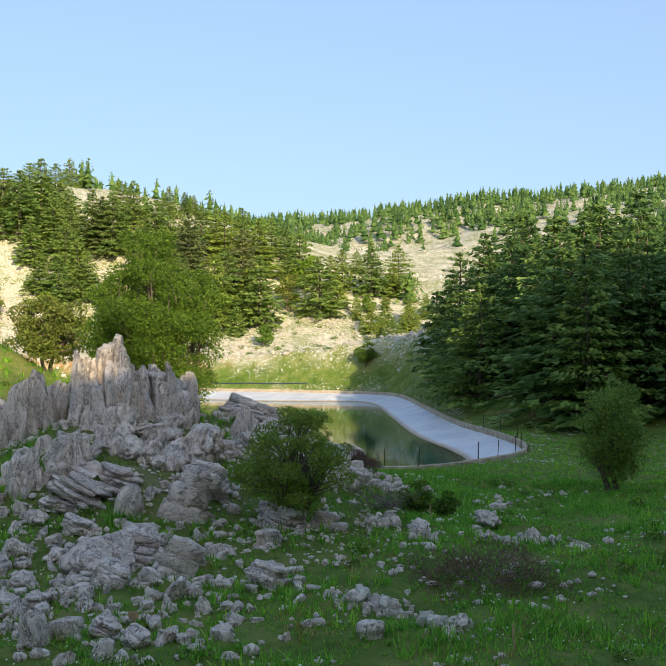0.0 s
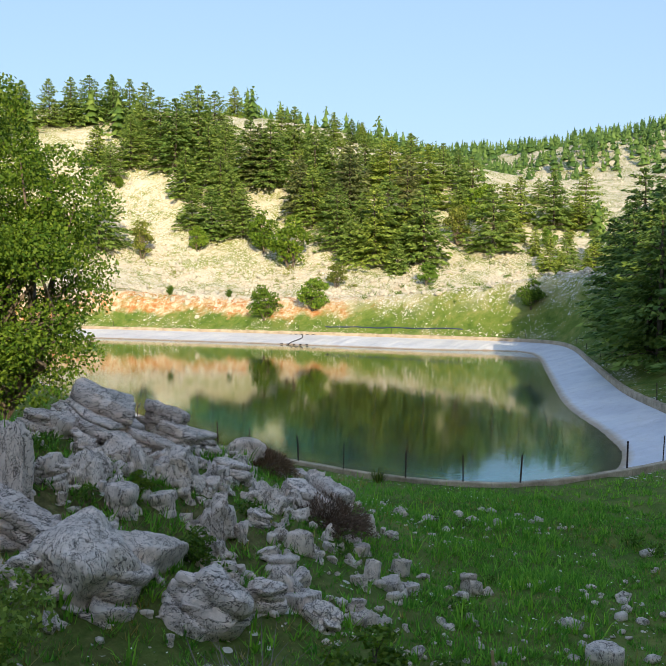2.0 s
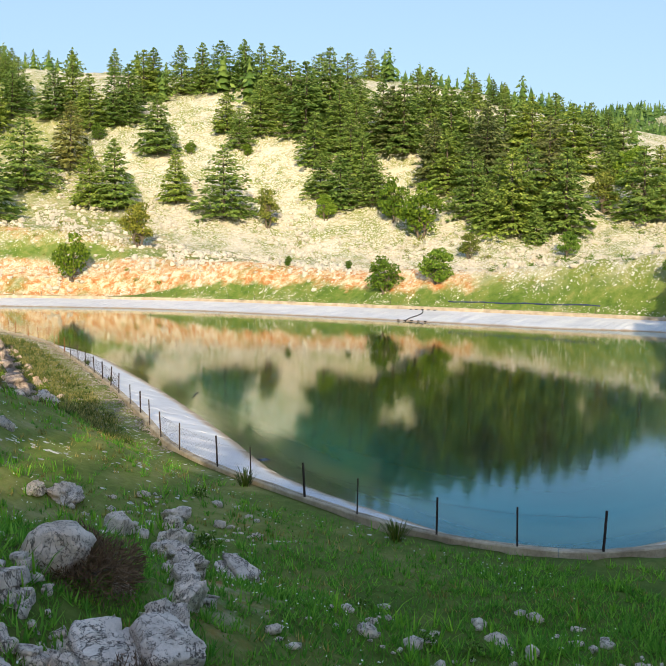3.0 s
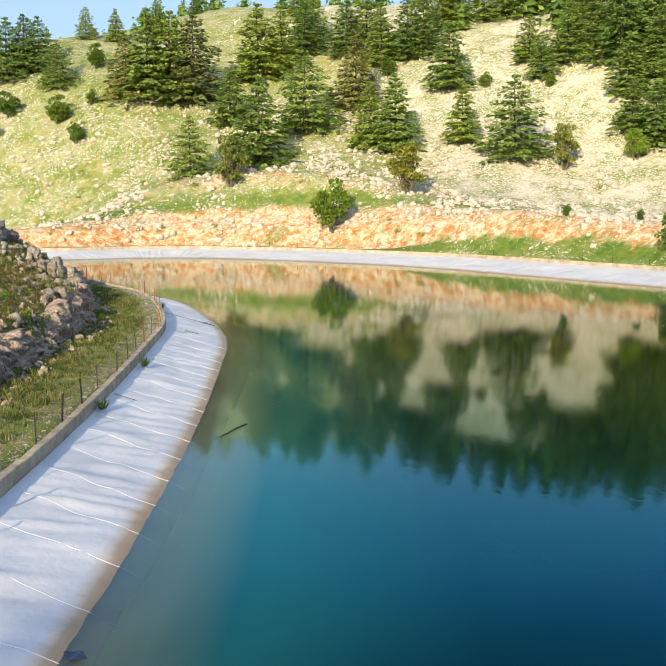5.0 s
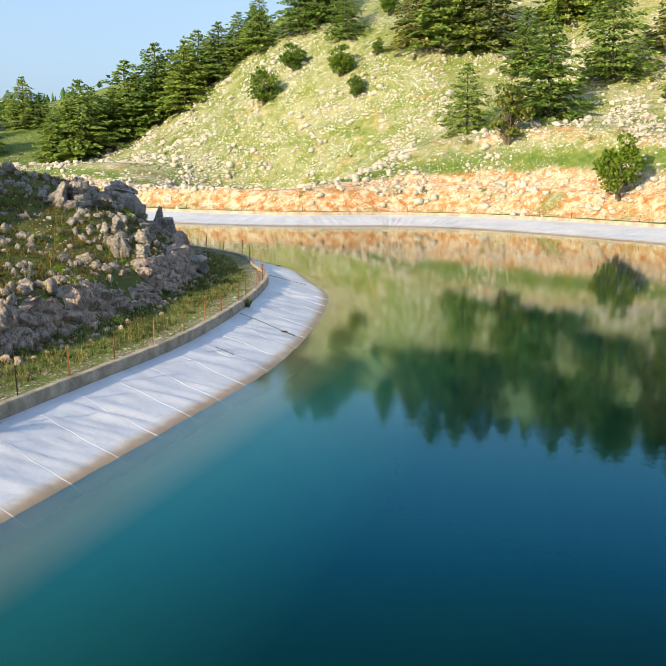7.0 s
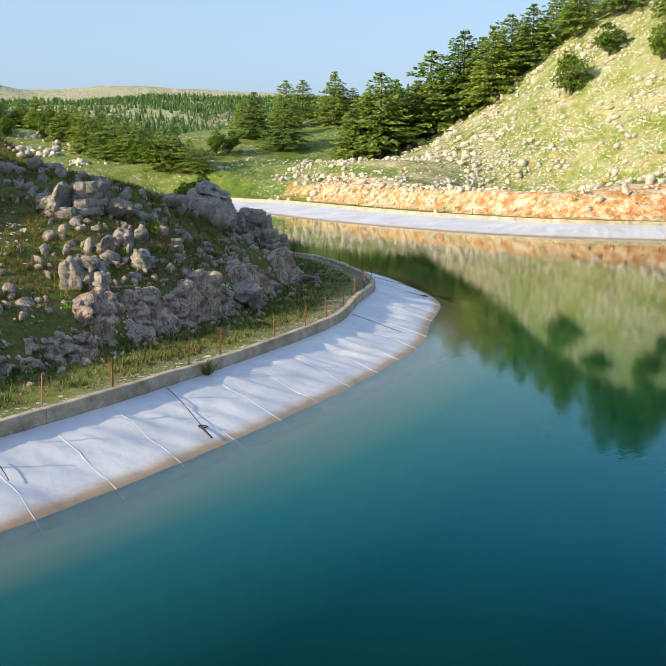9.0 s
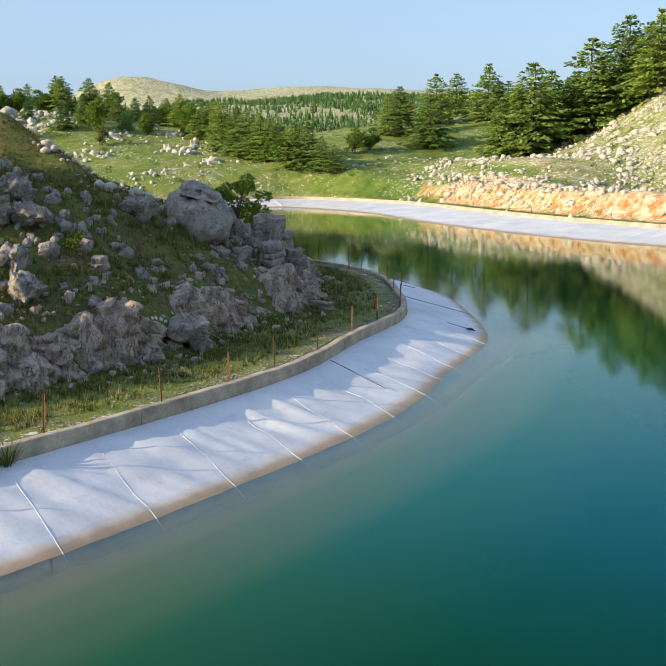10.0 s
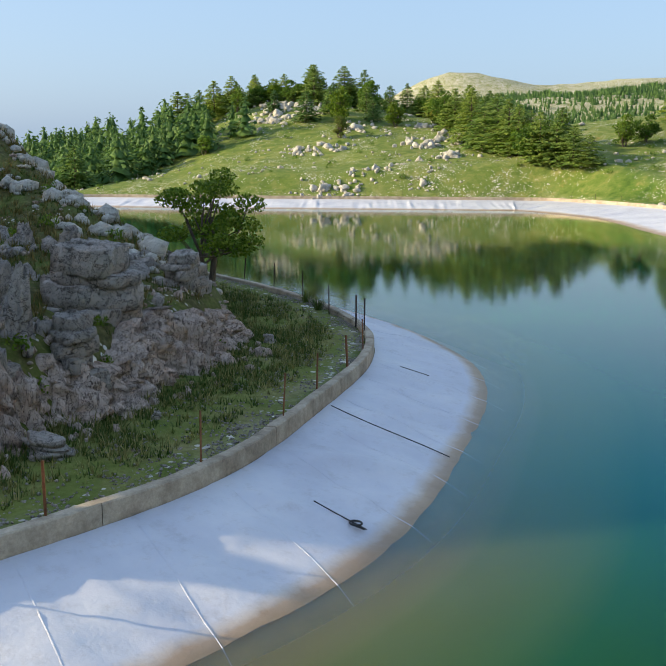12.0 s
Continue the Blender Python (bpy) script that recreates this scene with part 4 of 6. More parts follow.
def broadleaf_meshes(seed, h=6.0, width=0.5, leaves=2200, leaf=0.16, mat=None, low=0.12, open_=0.0, lumps=34):
    """A round-headed tree or bush: forked limbs that each carry a clump of leaves."""
    r = np.random.RandomState(seed)
    stems = r.randint(2, 4) if low < 0.2 else (2 if open_ > 0.2 else 1)
    bars, tops = [], []
    for s in range(stems):
        a0 = 2 * np.pi * s / stems + r.rand()
        base = np.array([np.cos(a0), np.sin(a0), 0]) * 0.03 * h * (stems > 1)
        top = base * 3 + np.array([r.normal(0, 0.04 * h), r.normal(0, 0.04 * h), (low + 0.14) * h])
        bars.append(tube([base, (base + top) / 2 + r.normal(0, 0.01 * h, 3), top], [0.030 * h, 0.024 * h, 0.020 * h], 7))
        tops.append(top)
    q = unit(r.normal(0, 1, (lumps, 3))) * (r.rand(lumps, 1) ** 0.33)
    keep = 0.86 - 0.06 * open_
    size = h * r.uniform(0.085, 0.15, lumps) * (1 - 0.3 * open_)
    zc, rz = (1 + low) / 2 * h, (1 - low) / 2 * h
    narrow = np.clip(1.12 - 0.35 * (q[:, 2] + 1) / 2, 0.5, 1.1)
    cen = np.c_[q[:, 0] * width * h * keep * narrow, q[:, 1] * width * h * keep * narrow, zc + q[:, 2] * (rz - 0.7 * size)]
    for k in range(lumps):
        top = tops[k % stems]
        midp = top * 0.5 + cen[k] * 0.5 + r.normal(0, 0.03 * h, 3)
        midp[2] = max(midp[2], 0.05 * h)
        bars.append(tube([top, midp, cen[k]], [0.011 * h, 0.007 * h, 0.002 * h], 4))
    pick = r.choice(lumps, leaves, p=size ** 2 / (size ** 2).sum())
    u = unit(r.normal(0, 1, (leaves, 3)) + (0, 0, 0.25))
    c = cen[pick] + u * (size[pick] * r.uniform(0.35, 1.0, leaves) ** 0.6)[:, None] * (1.25, 1.25, 0.75)
    c[:, 2] = np.maximum(c[:, 2], 0.03 * h)
    al = unit(r.normal(0, 1, (leaves, 3)) + (0, 0, -0.3))
    ac = unit(np.cross(al, unit(r.normal(0, 1, (leaves, 3))) + 0.8 * u + (0, 0, 0.6)))
    v, f = leaf_quads(c, al, ac, leaf * r.uniform(0.7, 1.3, leaves), leaf * r.uniform(0.5, 0.85, leaves), 0.15, r)
    tv, tf = join(bars)
    return mesh("trunk", tv, tf, BARK), mesh("crown", v, f, mat or OAK_LEAF)


def plant(name, meshes, label, category, group=""):
    ob = thing(name, label, category, group=group)
    part("trunk", meshes[0], ob)
    part("crown", meshes[1], ob)
    return ob


def stand(x, y, scale=1.0, turn=0.0, sink=0.1, wide=1.0):
    """Upright on the ground."""
    return Matrix.LocRotScale((x, y, ground_z(x, y) - sink), Euler((0, 0, turn)), (scale * wide, scale * wide, scale))


def copy_at(ob, m):
    """A copy of a thing at a pose that may carry a size of its own."""
    got = copy_thing(ob, Matrix())
    got.matrix_basis = m
    return got


CEDARS = [plant("cedar_tree", cedar_meshes(s, 10, w, 28), "dark green conical cedar tree on the stony slope", "tree", "cedars on the hillside") for s, w in ((1, 0.40), (2, 0.45), (3, 0.36), (4, 0.48), (5, 0.42))]
DRY_CEDARS = [plant("cedar_tree", cedar_meshes(s, 10, w, 22, DRY_CEDAR), "old cedar tree with dull brownish thinning needles", "tree", "cedars on the hillside") for s, w in ((6, 0.40), (7, 0.46))]
FAR_CEDARS = [plant("cedar_tree", cedar_meshes(s, 10, w, 14), "dark green cedar tree in the hillside wood", "tree", "cedars of the hillside woods") for s, w in ((11, 0.40), (12, 0.45), (13, 0.42), (14, 0.36))]
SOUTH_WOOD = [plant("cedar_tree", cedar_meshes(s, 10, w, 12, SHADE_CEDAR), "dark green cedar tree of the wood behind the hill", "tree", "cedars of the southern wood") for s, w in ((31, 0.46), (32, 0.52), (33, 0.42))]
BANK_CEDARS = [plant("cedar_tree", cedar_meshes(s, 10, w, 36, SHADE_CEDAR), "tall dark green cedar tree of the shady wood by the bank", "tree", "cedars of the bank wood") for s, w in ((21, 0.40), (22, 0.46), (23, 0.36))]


# ---- rocks ----
def ball(level):
    bm = bmesh.new()
    bmesh.ops.create_icosphere(bm, subdivisions=level, radius=1.0)
    v = np.array([q.co[:] for q in bm.verts])
    f = np.array([[q.index for q in g.verts] for g in bm.faces])
    bm.free()
    return v, f


BALLS = {k: ball(k) for k in (1, 2, 3, 4, 5)}


def wobble(v, scale, seed):
    return np.array([noise.fractal(Vector(p) * scale + Vector((seed * 7.3, seed * 3.1, seed)), 0.9, 2.1, 4) for p in v])


def cells(v, scale, seed):
    """For each point: a number of the crack cell that it lies in, and how far it is from a crack."""
    own, gap = np.zeros(len(v)), np.zeros(len(v))
    off = Vector((seed * 7.3, seed * 3.1, seed * 1.7))
    for k, p in enumerate(v):
        d, q = noise.voronoi(Vector(p * scale) + off)
        own[k] = math.sin(q[0].x * 12.9 + q[0].y * 78.2 + q[0].z * 37.7) * 43758.5 % 1.0
        gap[k] = d[1] - d[0]
    return own, gap


def rock_mesh(style, seed, level, mat):
    """A rock one metre wide and high, its foot at nought: 0 fluted spire, 1 angular block, 2 bedded slab, 3 rounded boulder."""
    r = np.random.RandomState(seed * 5 + style)
    v, f = BALLS[level]
    v = v.copy()
    for k in range({0: 9, 1: 16, 2: 14, 3: 15}[style]):
        nrm = unit(r.normal(0, 1, 3) * ((1, 1, 0.25) if style == 0 else (1, 1, 0.9)))
        at = r.uniform(0.40, 0.75) if style != 3 else r.uniform(0.58, 0.85)
        over = np.maximum(v @ nrm - at, 0)
        v -= over[:, None] * nrm * r.uniform(0.9, 1.0)
    flat = v.copy()
    flat[:, 2] = 0
    grain = {0: (1.9, 1.9, 0.30), 1: (1.5, 1.5, 1.5), 2: (0.9, 0.9, 4.2), 3: (1.0, 1.0, 1.0)}[style]
    own, gap = cells(v, np.array(grain), seed + 11)
    small, crack = cells(v, np.array(grain) * 2.4, seed + 31)
    groove = 1 - np.clip(gap / 0.22, 0, 1)
    hair = 1 - np.clip(crack / 0.20, 0, 1)
    rough = wobble(v, 3.0, seed + 3)
    if style == 0:
        out = unit(flat + 1e-6)
        v += out * (0.20 * (own - 0.5) + 0.10 * (small - 0.5) - 0.13 * groove - 0.06 * hair + 0.05 * rough)[:, None]
        upper = np.clip(v[:, 2] + 0.1, 0, 1)
        v[:, 2] += upper * (0.22 * (own - 0.5) + 0.14 * (small - 0.5) - 0.10 * groove)
        v[:, :2] *= (1.05 - 0.34 * np.clip(v[:, 2], -0.5, 1.2))[:, None]
    elif style == 2:
        v[:, :2] *= (1 + 0.42 * (own - 0.5) + 0.16 * (small - 0.5) - 0.16 * groove - 0.06 * hair)[:, None]
        v[:, 2] += 0.06 * rough + 0.05 * (small - 0.5)
    else:
        k = 1.0 if style == 1 else 0.55
        v += unit(v) * (k * (0.22 * (own - 0.5) + 0.09 * (small - 0.5) - 0.13 * groove - 0.05 * hair) + 0.05 * rough)[:, None]
    v += unit(v) * (0.03 * wobble(v, 9.0, seed + 5))[:, None]
    v[:, :2] -= (v[:, :2].max(0) + v[:, :2].min(0)) / 2
    v[:, :2] /= np.ptp(v[:, :2], axis=0).max()
    v[:, 2] = (v[:, 2] - v[:, 2].min()) / np.ptp(v[:, 2]) * 1.3 - 0.3
    return mesh("limestone_rock", v, f, mat)


def slab_mesh(seed, mat, around=40, beds=5):
    """A broken stack of limestone beds, each with its own outline, one metre wide and high."""
    r = np.random.RandomState(seed + 500)
    a = np.arange(around) / around * 2 * np.pi
    rows = []
    z = -0.3
    at = r.normal(0, 0.03, 2)
    thick = r.uniform(0.35, 1.8, beds)
    thick = thick / thick.sum() * 1.3
    faces_at = r.uniform(0, 6.28, 4)
    for k in range(beds):
        rad = np.full(around, 0.75)
        for q in list(faces_at + r.normal(0, 0.25, 4)) + list(r.uniform(0, 6.28, 3)):
            c = np.cos(a - q)
            rad = np.where(c > 0.2, np.minimum(rad, r.uniform(0.30, 0.54) / np.maximum(c, 0.2)), rad)
        rad = np.minimum(rad, 0.60) * (1 + 0.03 * r.normal(0, 1, around)) * (1.06 - 0.07 * k)
        chip = 0.08 * (r.rand(around) < 0.22)
        tilt = r.normal(0, 0.035, 2)
        inner = r.uniform(0.88, 0.96)
        for dz, q in ((0.0, inner), (0.07, 0.985), (0.55, 1.0 - chip), (0.93, 0.975 - chip), (1.0, inner)):
            px, py = rad * q * np.cos(a) + at[0], rad * q * np.sin(a) + at[1]
            rows.append(np.stack([px, py, z + thick[k] * dz + tilt[0] * px + tilt[1] * py], 1))
        z += thick[k]
        at = at + r.normal(0, 0.055, 2)
    top = rows[-1]
    mid = top.mean(0)
    for q, dz in ((0.7, 0.015), (0.38, 0.03), (0.02, 0.035)):
        rows.append(mid + (top - mid) * q + np.c_[np.zeros((around, 2)), dz + 0.015 * r.normal(0, 1, around)])
    v = np.concatenate(rows)
    v += unit(v) * (0.06 * wobble(v, 3.2, seed) + 0.03 * wobble(v, 9.0, seed + 7))[:, None]
    k = np.arange(len(v)).reshape(len(rows), around)
    quads = np.stack([k[:-1], np.roll(k, -1, 1)[:-1], np.roll(k, -1, 1)[1:], k[1:]], -1).reshape(-1, 4)
    return mesh("limestone_rock", v, quads, mat)


ROCKS = {
    0: [rock_mesh(0, s, 5, GREY_ROCK) for s in range(6)],
    1: [rock_mesh(1, s, 4, GREY_ROCK) for s in range(6)],
    2: [slab_mesh(s, BEDDED_ROCK) for s in range(6)],
    3: [rock_mesh(3, s, 4, GREY_ROCK) for s in range(4)],
}
LIGHT_ROCKS = {0: [rock_mesh(0, 90 + s, 4, GREY_ROCK) for s in range(4)], 1: ROCKS[1], 2: [slab_mesh(20 + s, BEDDED_ROCK, 32, 4) for s in range(4)], 3: ROCKS[3]}
SHADE_ROCKS = {1: [rock_mesh(1, 80 + s, 4, SHADE_ROCK) for s in range(5)], 2: [slab_mesh(40 + s, SHADE_ROCK, 36, 5) for s in range(3)], 3: [rock_mesh(3, 80 + s, 4, SHADE_ROCK) for s in range(3)]}
WHITE_ROCKS = [rock_mesh(1 if s % 2 else 3, 30 + s, 3, PALE_ROCK) for s in range(6)]
WORDS = {0: "fluted grey limestone spire of the crag", 1: "angular grey limestone block in the grass", 2: "bedded grey limestone slab in the grass", 3: "rounded grey limestone boulder in the grass"}


def rock(x, y, w, h, me, label, group, r, sink=0.12, deep=0.85, dip=0.0):
    """Set into the ground; dip tilts the beds down towards the pond."""
    ob = new("limestone_rock", me)
    tilt = Matrix.Rotation(dip + r.normal(0, 0.08), 4, (-0.7, 0.7, 0)) @ Matrix.Rotation(r.normal(0, 0.08), 4, (0.7, 0.7, 0))
    turn = Matrix.LocRotScale(None, Euler((0, 0, r.uniform(0, 6.28))), (w * 1.12, w * 1.12 * deep * r.uniform(0.8, 1.15), h * 1.08))
    ob.matrix_basis = Matrix.Translation((x, y, ground_z(x, y) - sink * h)) @ tilt @ turn
    return tagged(ob, label, "rock", group)


def rocks(rows, group, seed, label="", satellites=0, wide=1.0, shapes=None):
    r = np.random.RandomState(seed)
    shapes = shapes or ROCKS
    for k, (x, y, w, h, style) in enumerate(rows):
        style = 2 if shapes is SHADE_ROCKS and style == 3 and w < 3 else style
        dip = 0.38 if style == 2 and shapes is ROCKS else 0.0
        w = w * wide
        rock(x, y, w, h, (LIGHT_ROCKS if shapes is ROCKS and w < 1.35 else shapes)[style][r.randint(3)], label or WORDS[style], group, r, 0.12, 0.85, dip)
        for _ in range(satellites):
            a, q = r.uniform(0, 6.28), r.uniform(0.40, 0.75)
            kind = style if r.rand() < 0.75 else 1
            rock(x + 0.5 * w * math.cos(a), y + 0.5 * w * math.sin(a), w * q, h * q, LIGHT_ROCKS[kind][r.randint(len(LIGHT_ROCKS[kind]))], label or WORDS[kind], group, r, 0.15, 0.85, dip)


rocks(CRAG_ROCKS, "rocks of the crag", 1, "", 2, 1.15)
rocks(MEADOW_ROCKS, "rocks on the meadow", 2, "", 0, 0.88)
rocks(STREWN_ROCKS, "rocks on the meadow", 9, "", 0, 0.9)
rocks(LEDGE_ROCKS, "rocks of the ledge", 3, "", 1, 0.9)
rocks(LEDGE_BOULDERS, "rocks of the ledge", 10, "", 0, 0.92)
rocks(GULLY_ROCKS, "rocks on the meadow", 8, "", 0, 1.2)
rocks(TONGUE_ROCKS, "rocks on the headland", 4, "shade-darkened grey limestone block on the headland slope", 0, 1.1, SHADE_ROCKS)
rocks(TIP_ROCKS, "rocks on the headland", 5, "shade-darkened grey limestone block on the headland slope", 0, 0.85, SHADE_ROCKS)


def pale_rocks(rows, seed):
    r = np.random.RandomState(seed)
    for x, y, w, h, style in rows:
        for k in range(6):
            a, q = r.uniform(0, 6.28), r.uniform(0.22, 0.42) * (1.5 if k == 0 else 1.0)
            d = 0.75 * w * math.sqrt(r.rand()) * (k > 0)
            rock(x + 1.3 * d * math.cos(a), y + d * math.sin(a), w * q, w * q * r.uniform(0.45, 0.85), WHITE_ROCKS[r.randint(6)], "weathered whitish limestone rock on the grassy hill", "rocks on the far hill", r, 0.3)


rock(-140.2, 135.8, 2.3, 0.65, SHADE_ROCKS[1][2], "flat limestone slab lying on the big headland boulder", "rocks on the headland", np.random.RandomState(3), -2.75, 0.8, 0.1)
pale_rocks(SOUTH_ROCKS, 6)


def joined_rocks(name, label, rows, shapes, seed):
    """Many blocks in one mesh: x, y, width, height."""
    r = np.random.RandomState(seed)
    raw = [(np.array([q.co[:] for q in me.vertices]), np.array([q.vertices[:] for q in me.polygons])) for me in shapes]
    raw = [(v, f if f.shape[1] == 3 else np.concatenate([f[:, :3], f[:, (0, 2, 3)]])) for v, f in raw]
    rows = np.asarray(rows)
    z, _ = land(rows[:, 0], rows[:, 1])
    vs, fs, base = [], [], 0
    for (x, y, w, h), zz in zip(rows, z):
        v, f = raw[r.randint(len(raw))]
        m = Euler((r.normal(0, 0.15), r.normal(0, 0.15), r.uniform(0, 6.28))).to_matrix()
        v = (v * (w, w * r.uniform(0.6, 1.0), h)) @ np.array(m).T + (x, y, zz - 0.28 * h)
        vs.append(v)
        fs.append(f + base)
        base += len(v)
    tagged(new(name, mesh(name, np.concatenate(vs), np.concatenate(fs), shapes[0].materials[0])), label, "rocks", kind="stuff")


CHIPS = [rock_mesh(1, 60 + s, 2, RED_ROCK) for s in range(8)]
GREY_CHIPS = [rock_mesh(1, 70 + s, 3, GREY_ROCK) if s % 2 else slab_mesh(70 + s, GREY_ROCK, 16, 3) for s in range(8)]
SHADE_CHIPS = [rock_mesh(1, 100 + s, 2, SHADE_ROCK) for s in range(8)]
PALE_CHIPS = [rock_mesh(1, 110 + s, 2, PALE_ROCK) for s in range(8)]


SLOPE_OUTCROPS = [(-214, 172, 3, 40), (-228, 140, 4, 50), (-232, 118, 4, 40), (-190, 200, 4, 40), (-165, 208, 4, 40), (-185, 378, 22, 120), (-160, 345, 12, 40), (-176, 214, 4, 50), (-150, 214, 2.0, 14), (-210, 196, 6, 60), (-236, 190, 6, 50), (-262, 175, 8, 50), (-300, 190, 10, 60), (-330, 230, 14, 60), (-270, 225, 9, 50), (-245, 240, 8, 40), (-240, 120, 8, 60), (-255, 85, 8, 60), (-280, 110, 10, 50), (-128, 240, 9, 70), (-110, 238, 7, 40)]


HEAPS = [(-23.6, 109.0, 0.9, 24), (-21.0, 108.2, 0.6, 18), (-29.2, 117.5, 0.75, 18), (-25.0, 117.8, 0.7, 9), (-24.2, 119.0, 0.7, 7)]


def cut_face():
    """The broken red-grey rock face along the foot of the headland, with rubble below and grey blocks above it."""
    r = np.random.RandomState(12)
    ring = smooth_ring(RIM, 0.14)
    way = np.roll(ring, -1, 0) - np.roll(ring, 1, 0)
    way /= np.hypot(*way.T)[:, None]
    inward = np.stack([-way[:, 1], way[:, 0]], 1) * np.sign(AREA)
    pick = np.nonzero((ring[:, 0] < -70) & (ring[:, 0] > -158) & (ring[:, 1] > 133) & (ring[:, 1] < 152))[0]
    ring, inward = ring[pick], inward[pick]
    n = len(ring)
    walked = np.arange(n) * 0.14
    reach = 0.45 * fbm(walked, walked * 0, 13, 41, 3)
    foot, _ = land(*(ring - inward * 3.8).T)
    head, _ = land(*(ring - inward * (6.4 + reach)[:, None]).T)
    tall = np.clip(0.80 + 0.40 * fbm(walked, walked * 0, 7, 42, 3), 0.55, 1.08)
    rows = []
    for s in np.linspace(0, 1, 17):
        z = foot - 0.25 + (head - foot + 0.15) * tall * s + 0.1 * s
        out = 4.35 + 1.05 * s ** 1.3 + reach
        p = np.c_[ring - inward * out[:, None], z]
        own, gap = cells(p, np.array((2.3, 2.3, 1.1)), 5)
        small, crack = cells(p, np.array((5.0, 5.0, 1.7)), 8)
        push = 0.60 * (own - 0.5) + 0.32 * (small - 0.5) - 0.25 * (1 - np.clip(gap / 0.2, 0, 1)) - 0.20 * (1 - np.clip(crack / 0.2, 0, 1))
        p[:, :2] += inward * push[:, None]
        p[:, 2] += 0.25 * s * (own - 0.5)
        rows.append(p)
    back = np.c_[ring - inward * (7.2 + reach)[:, None], head - 0.5]
    rows.append(back)
    m = len(rows)
    k = np.arange(m * n).reshape(m, n)
    quads = np.stack([k[:-1, :-1], k[:-1, 1:], k[1:, 1:], k[1:, :-1]], -1).reshape(-1, 4)
    tagged(new("rock_face", mesh("rock_face", np.concatenate(rows), quads, RED_ROCK)), "low broken reddish limestone face of the cut bank", "rock face", kind="structure")
    rows = []
    foot = np.nonzero((RING[:, 0] < -72) & (RING[:, 0] > -157) & (RING[:, 1] > 133) & (RING[:, 1] < 152))[0]
    for i in foot:
        for k in range(7):
            x, y = RING[i] - INWARD[i] * (r.uniform(3.4, 4.7) if k < 4 else r.uniform(5.6, 7.4)) + r.uniform(-0.5, 0.5, 2)
            w = r.uniform(0.12, 0.34) * (1 + 1.2 * r.rand() ** 4)
            rows.append((x, y, w, w * r.uniform(0.5, 0.9)))
    joined_rocks("cut_bank_blocks", "broken reddish limestone rubble of the cut bank", rows, CHIPS, 13)
    rows = []
    near = np.nonzero((RING[:, 0] < -78) & (RING[:, 0] > -160) & (RING[:, 1] > 112) & (RING[:, 1] < 152))[0]
    heaps = [(near[r.randint(len(near))], r.uniform(6.5, 24)) for _ in range(150)]
    for _ in range(1900):
        i, off = heaps[r.randint(len(heaps))]
        x, y = RING[i] - INWARD[i] * off + r.normal(0, 1.3, 2)
        w = r.uniform(0.16, 0.55) * (1 + 1.3 * r.rand() ** 3)
        rows.append((x, y, w, w * r.uniform(0.5, 0.95)))
    rows = [q for q in rows if land([q[0]], [q[1]])[1][0] > 5.5]
    joined_rocks("headland_blocks", "grey limestone blocks among the scrub of the headland", rows, SHADE_CHIPS, 14)
    rows = []
    for _ in range(520):
        x, y = r.normal(-36, 5.5), r.normal(109.5, 5.5)
        if x > -25 or y < 98 or y > 128:
            continue
        w = r.uniform(0.12, 0.40) * (1 + 1.4 * r.rand() ** 4)
        rows.append((x, y, w, w * r.uniform(0.4, 0.8)))
    for _ in range(420):
        x, y = r.normal(-36.2, 2.2), r.normal(122.0, 2.8)
        w = r.uniform(0.10, 0.36) * (1 + 1.4 * r.rand() ** 4)
        rows.append((x, y, w, w * r.uniform(0.5, 0.9)))
    for _ in range(380):
        x, y = r.normal(-30.5, 3.6), r.normal(105.5, 2.8)
        w = r.uniform(0.14, 0.42) * (1 + 1.0 * r.rand() ** 3)
        rows.append((x, y, w, w * r.uniform(0.4, 0.8)))
    for cx, cy, w, count in HEAPS:
        for _ in range(70):
            q = r.uniform(0.08, 0.26)
            rows.append((cx + r.normal(0, 0.75 * w), cy + r.normal(0, 0.55 * w), q, q * r.uniform(0.6, 0.9)))
    joined_rocks("crag_blocks", "broken grey limestone blocks round the crag", rows, GREY_CHIPS, 15)
    rows = []
    for x, y, w, h, style in SOUTH_ROCKS:
        for _ in range(16):
            q = r.uniform(0.12, 0.28) * w
            rows.append((x + r.normal(0, 0.75 * w), y + r.normal(0, 0.55 * w), q, q * r.uniform(0.5, 0.9)))
    joined_rocks("south_hill_blocks", "whitish limestone blocks of the outcrops on the grassy hill", rows, PALE_CHIPS, 16)
    rows = []
    for cx, cy, w, count in SLOPE_OUTCROPS:
        for _ in range(count):
            q = r.uniform(0.4, 1.2)
            rows.append((cx + r.normal(0, w), cy + r.normal(0, 0.6 * w), q, q * r.uniform(0.5, 0.9)))
    joined_rocks("slope_outcrops", "pale limestone blocks cropping out of the slope", rows, PALE_CHIPS, 17)


cut_face()


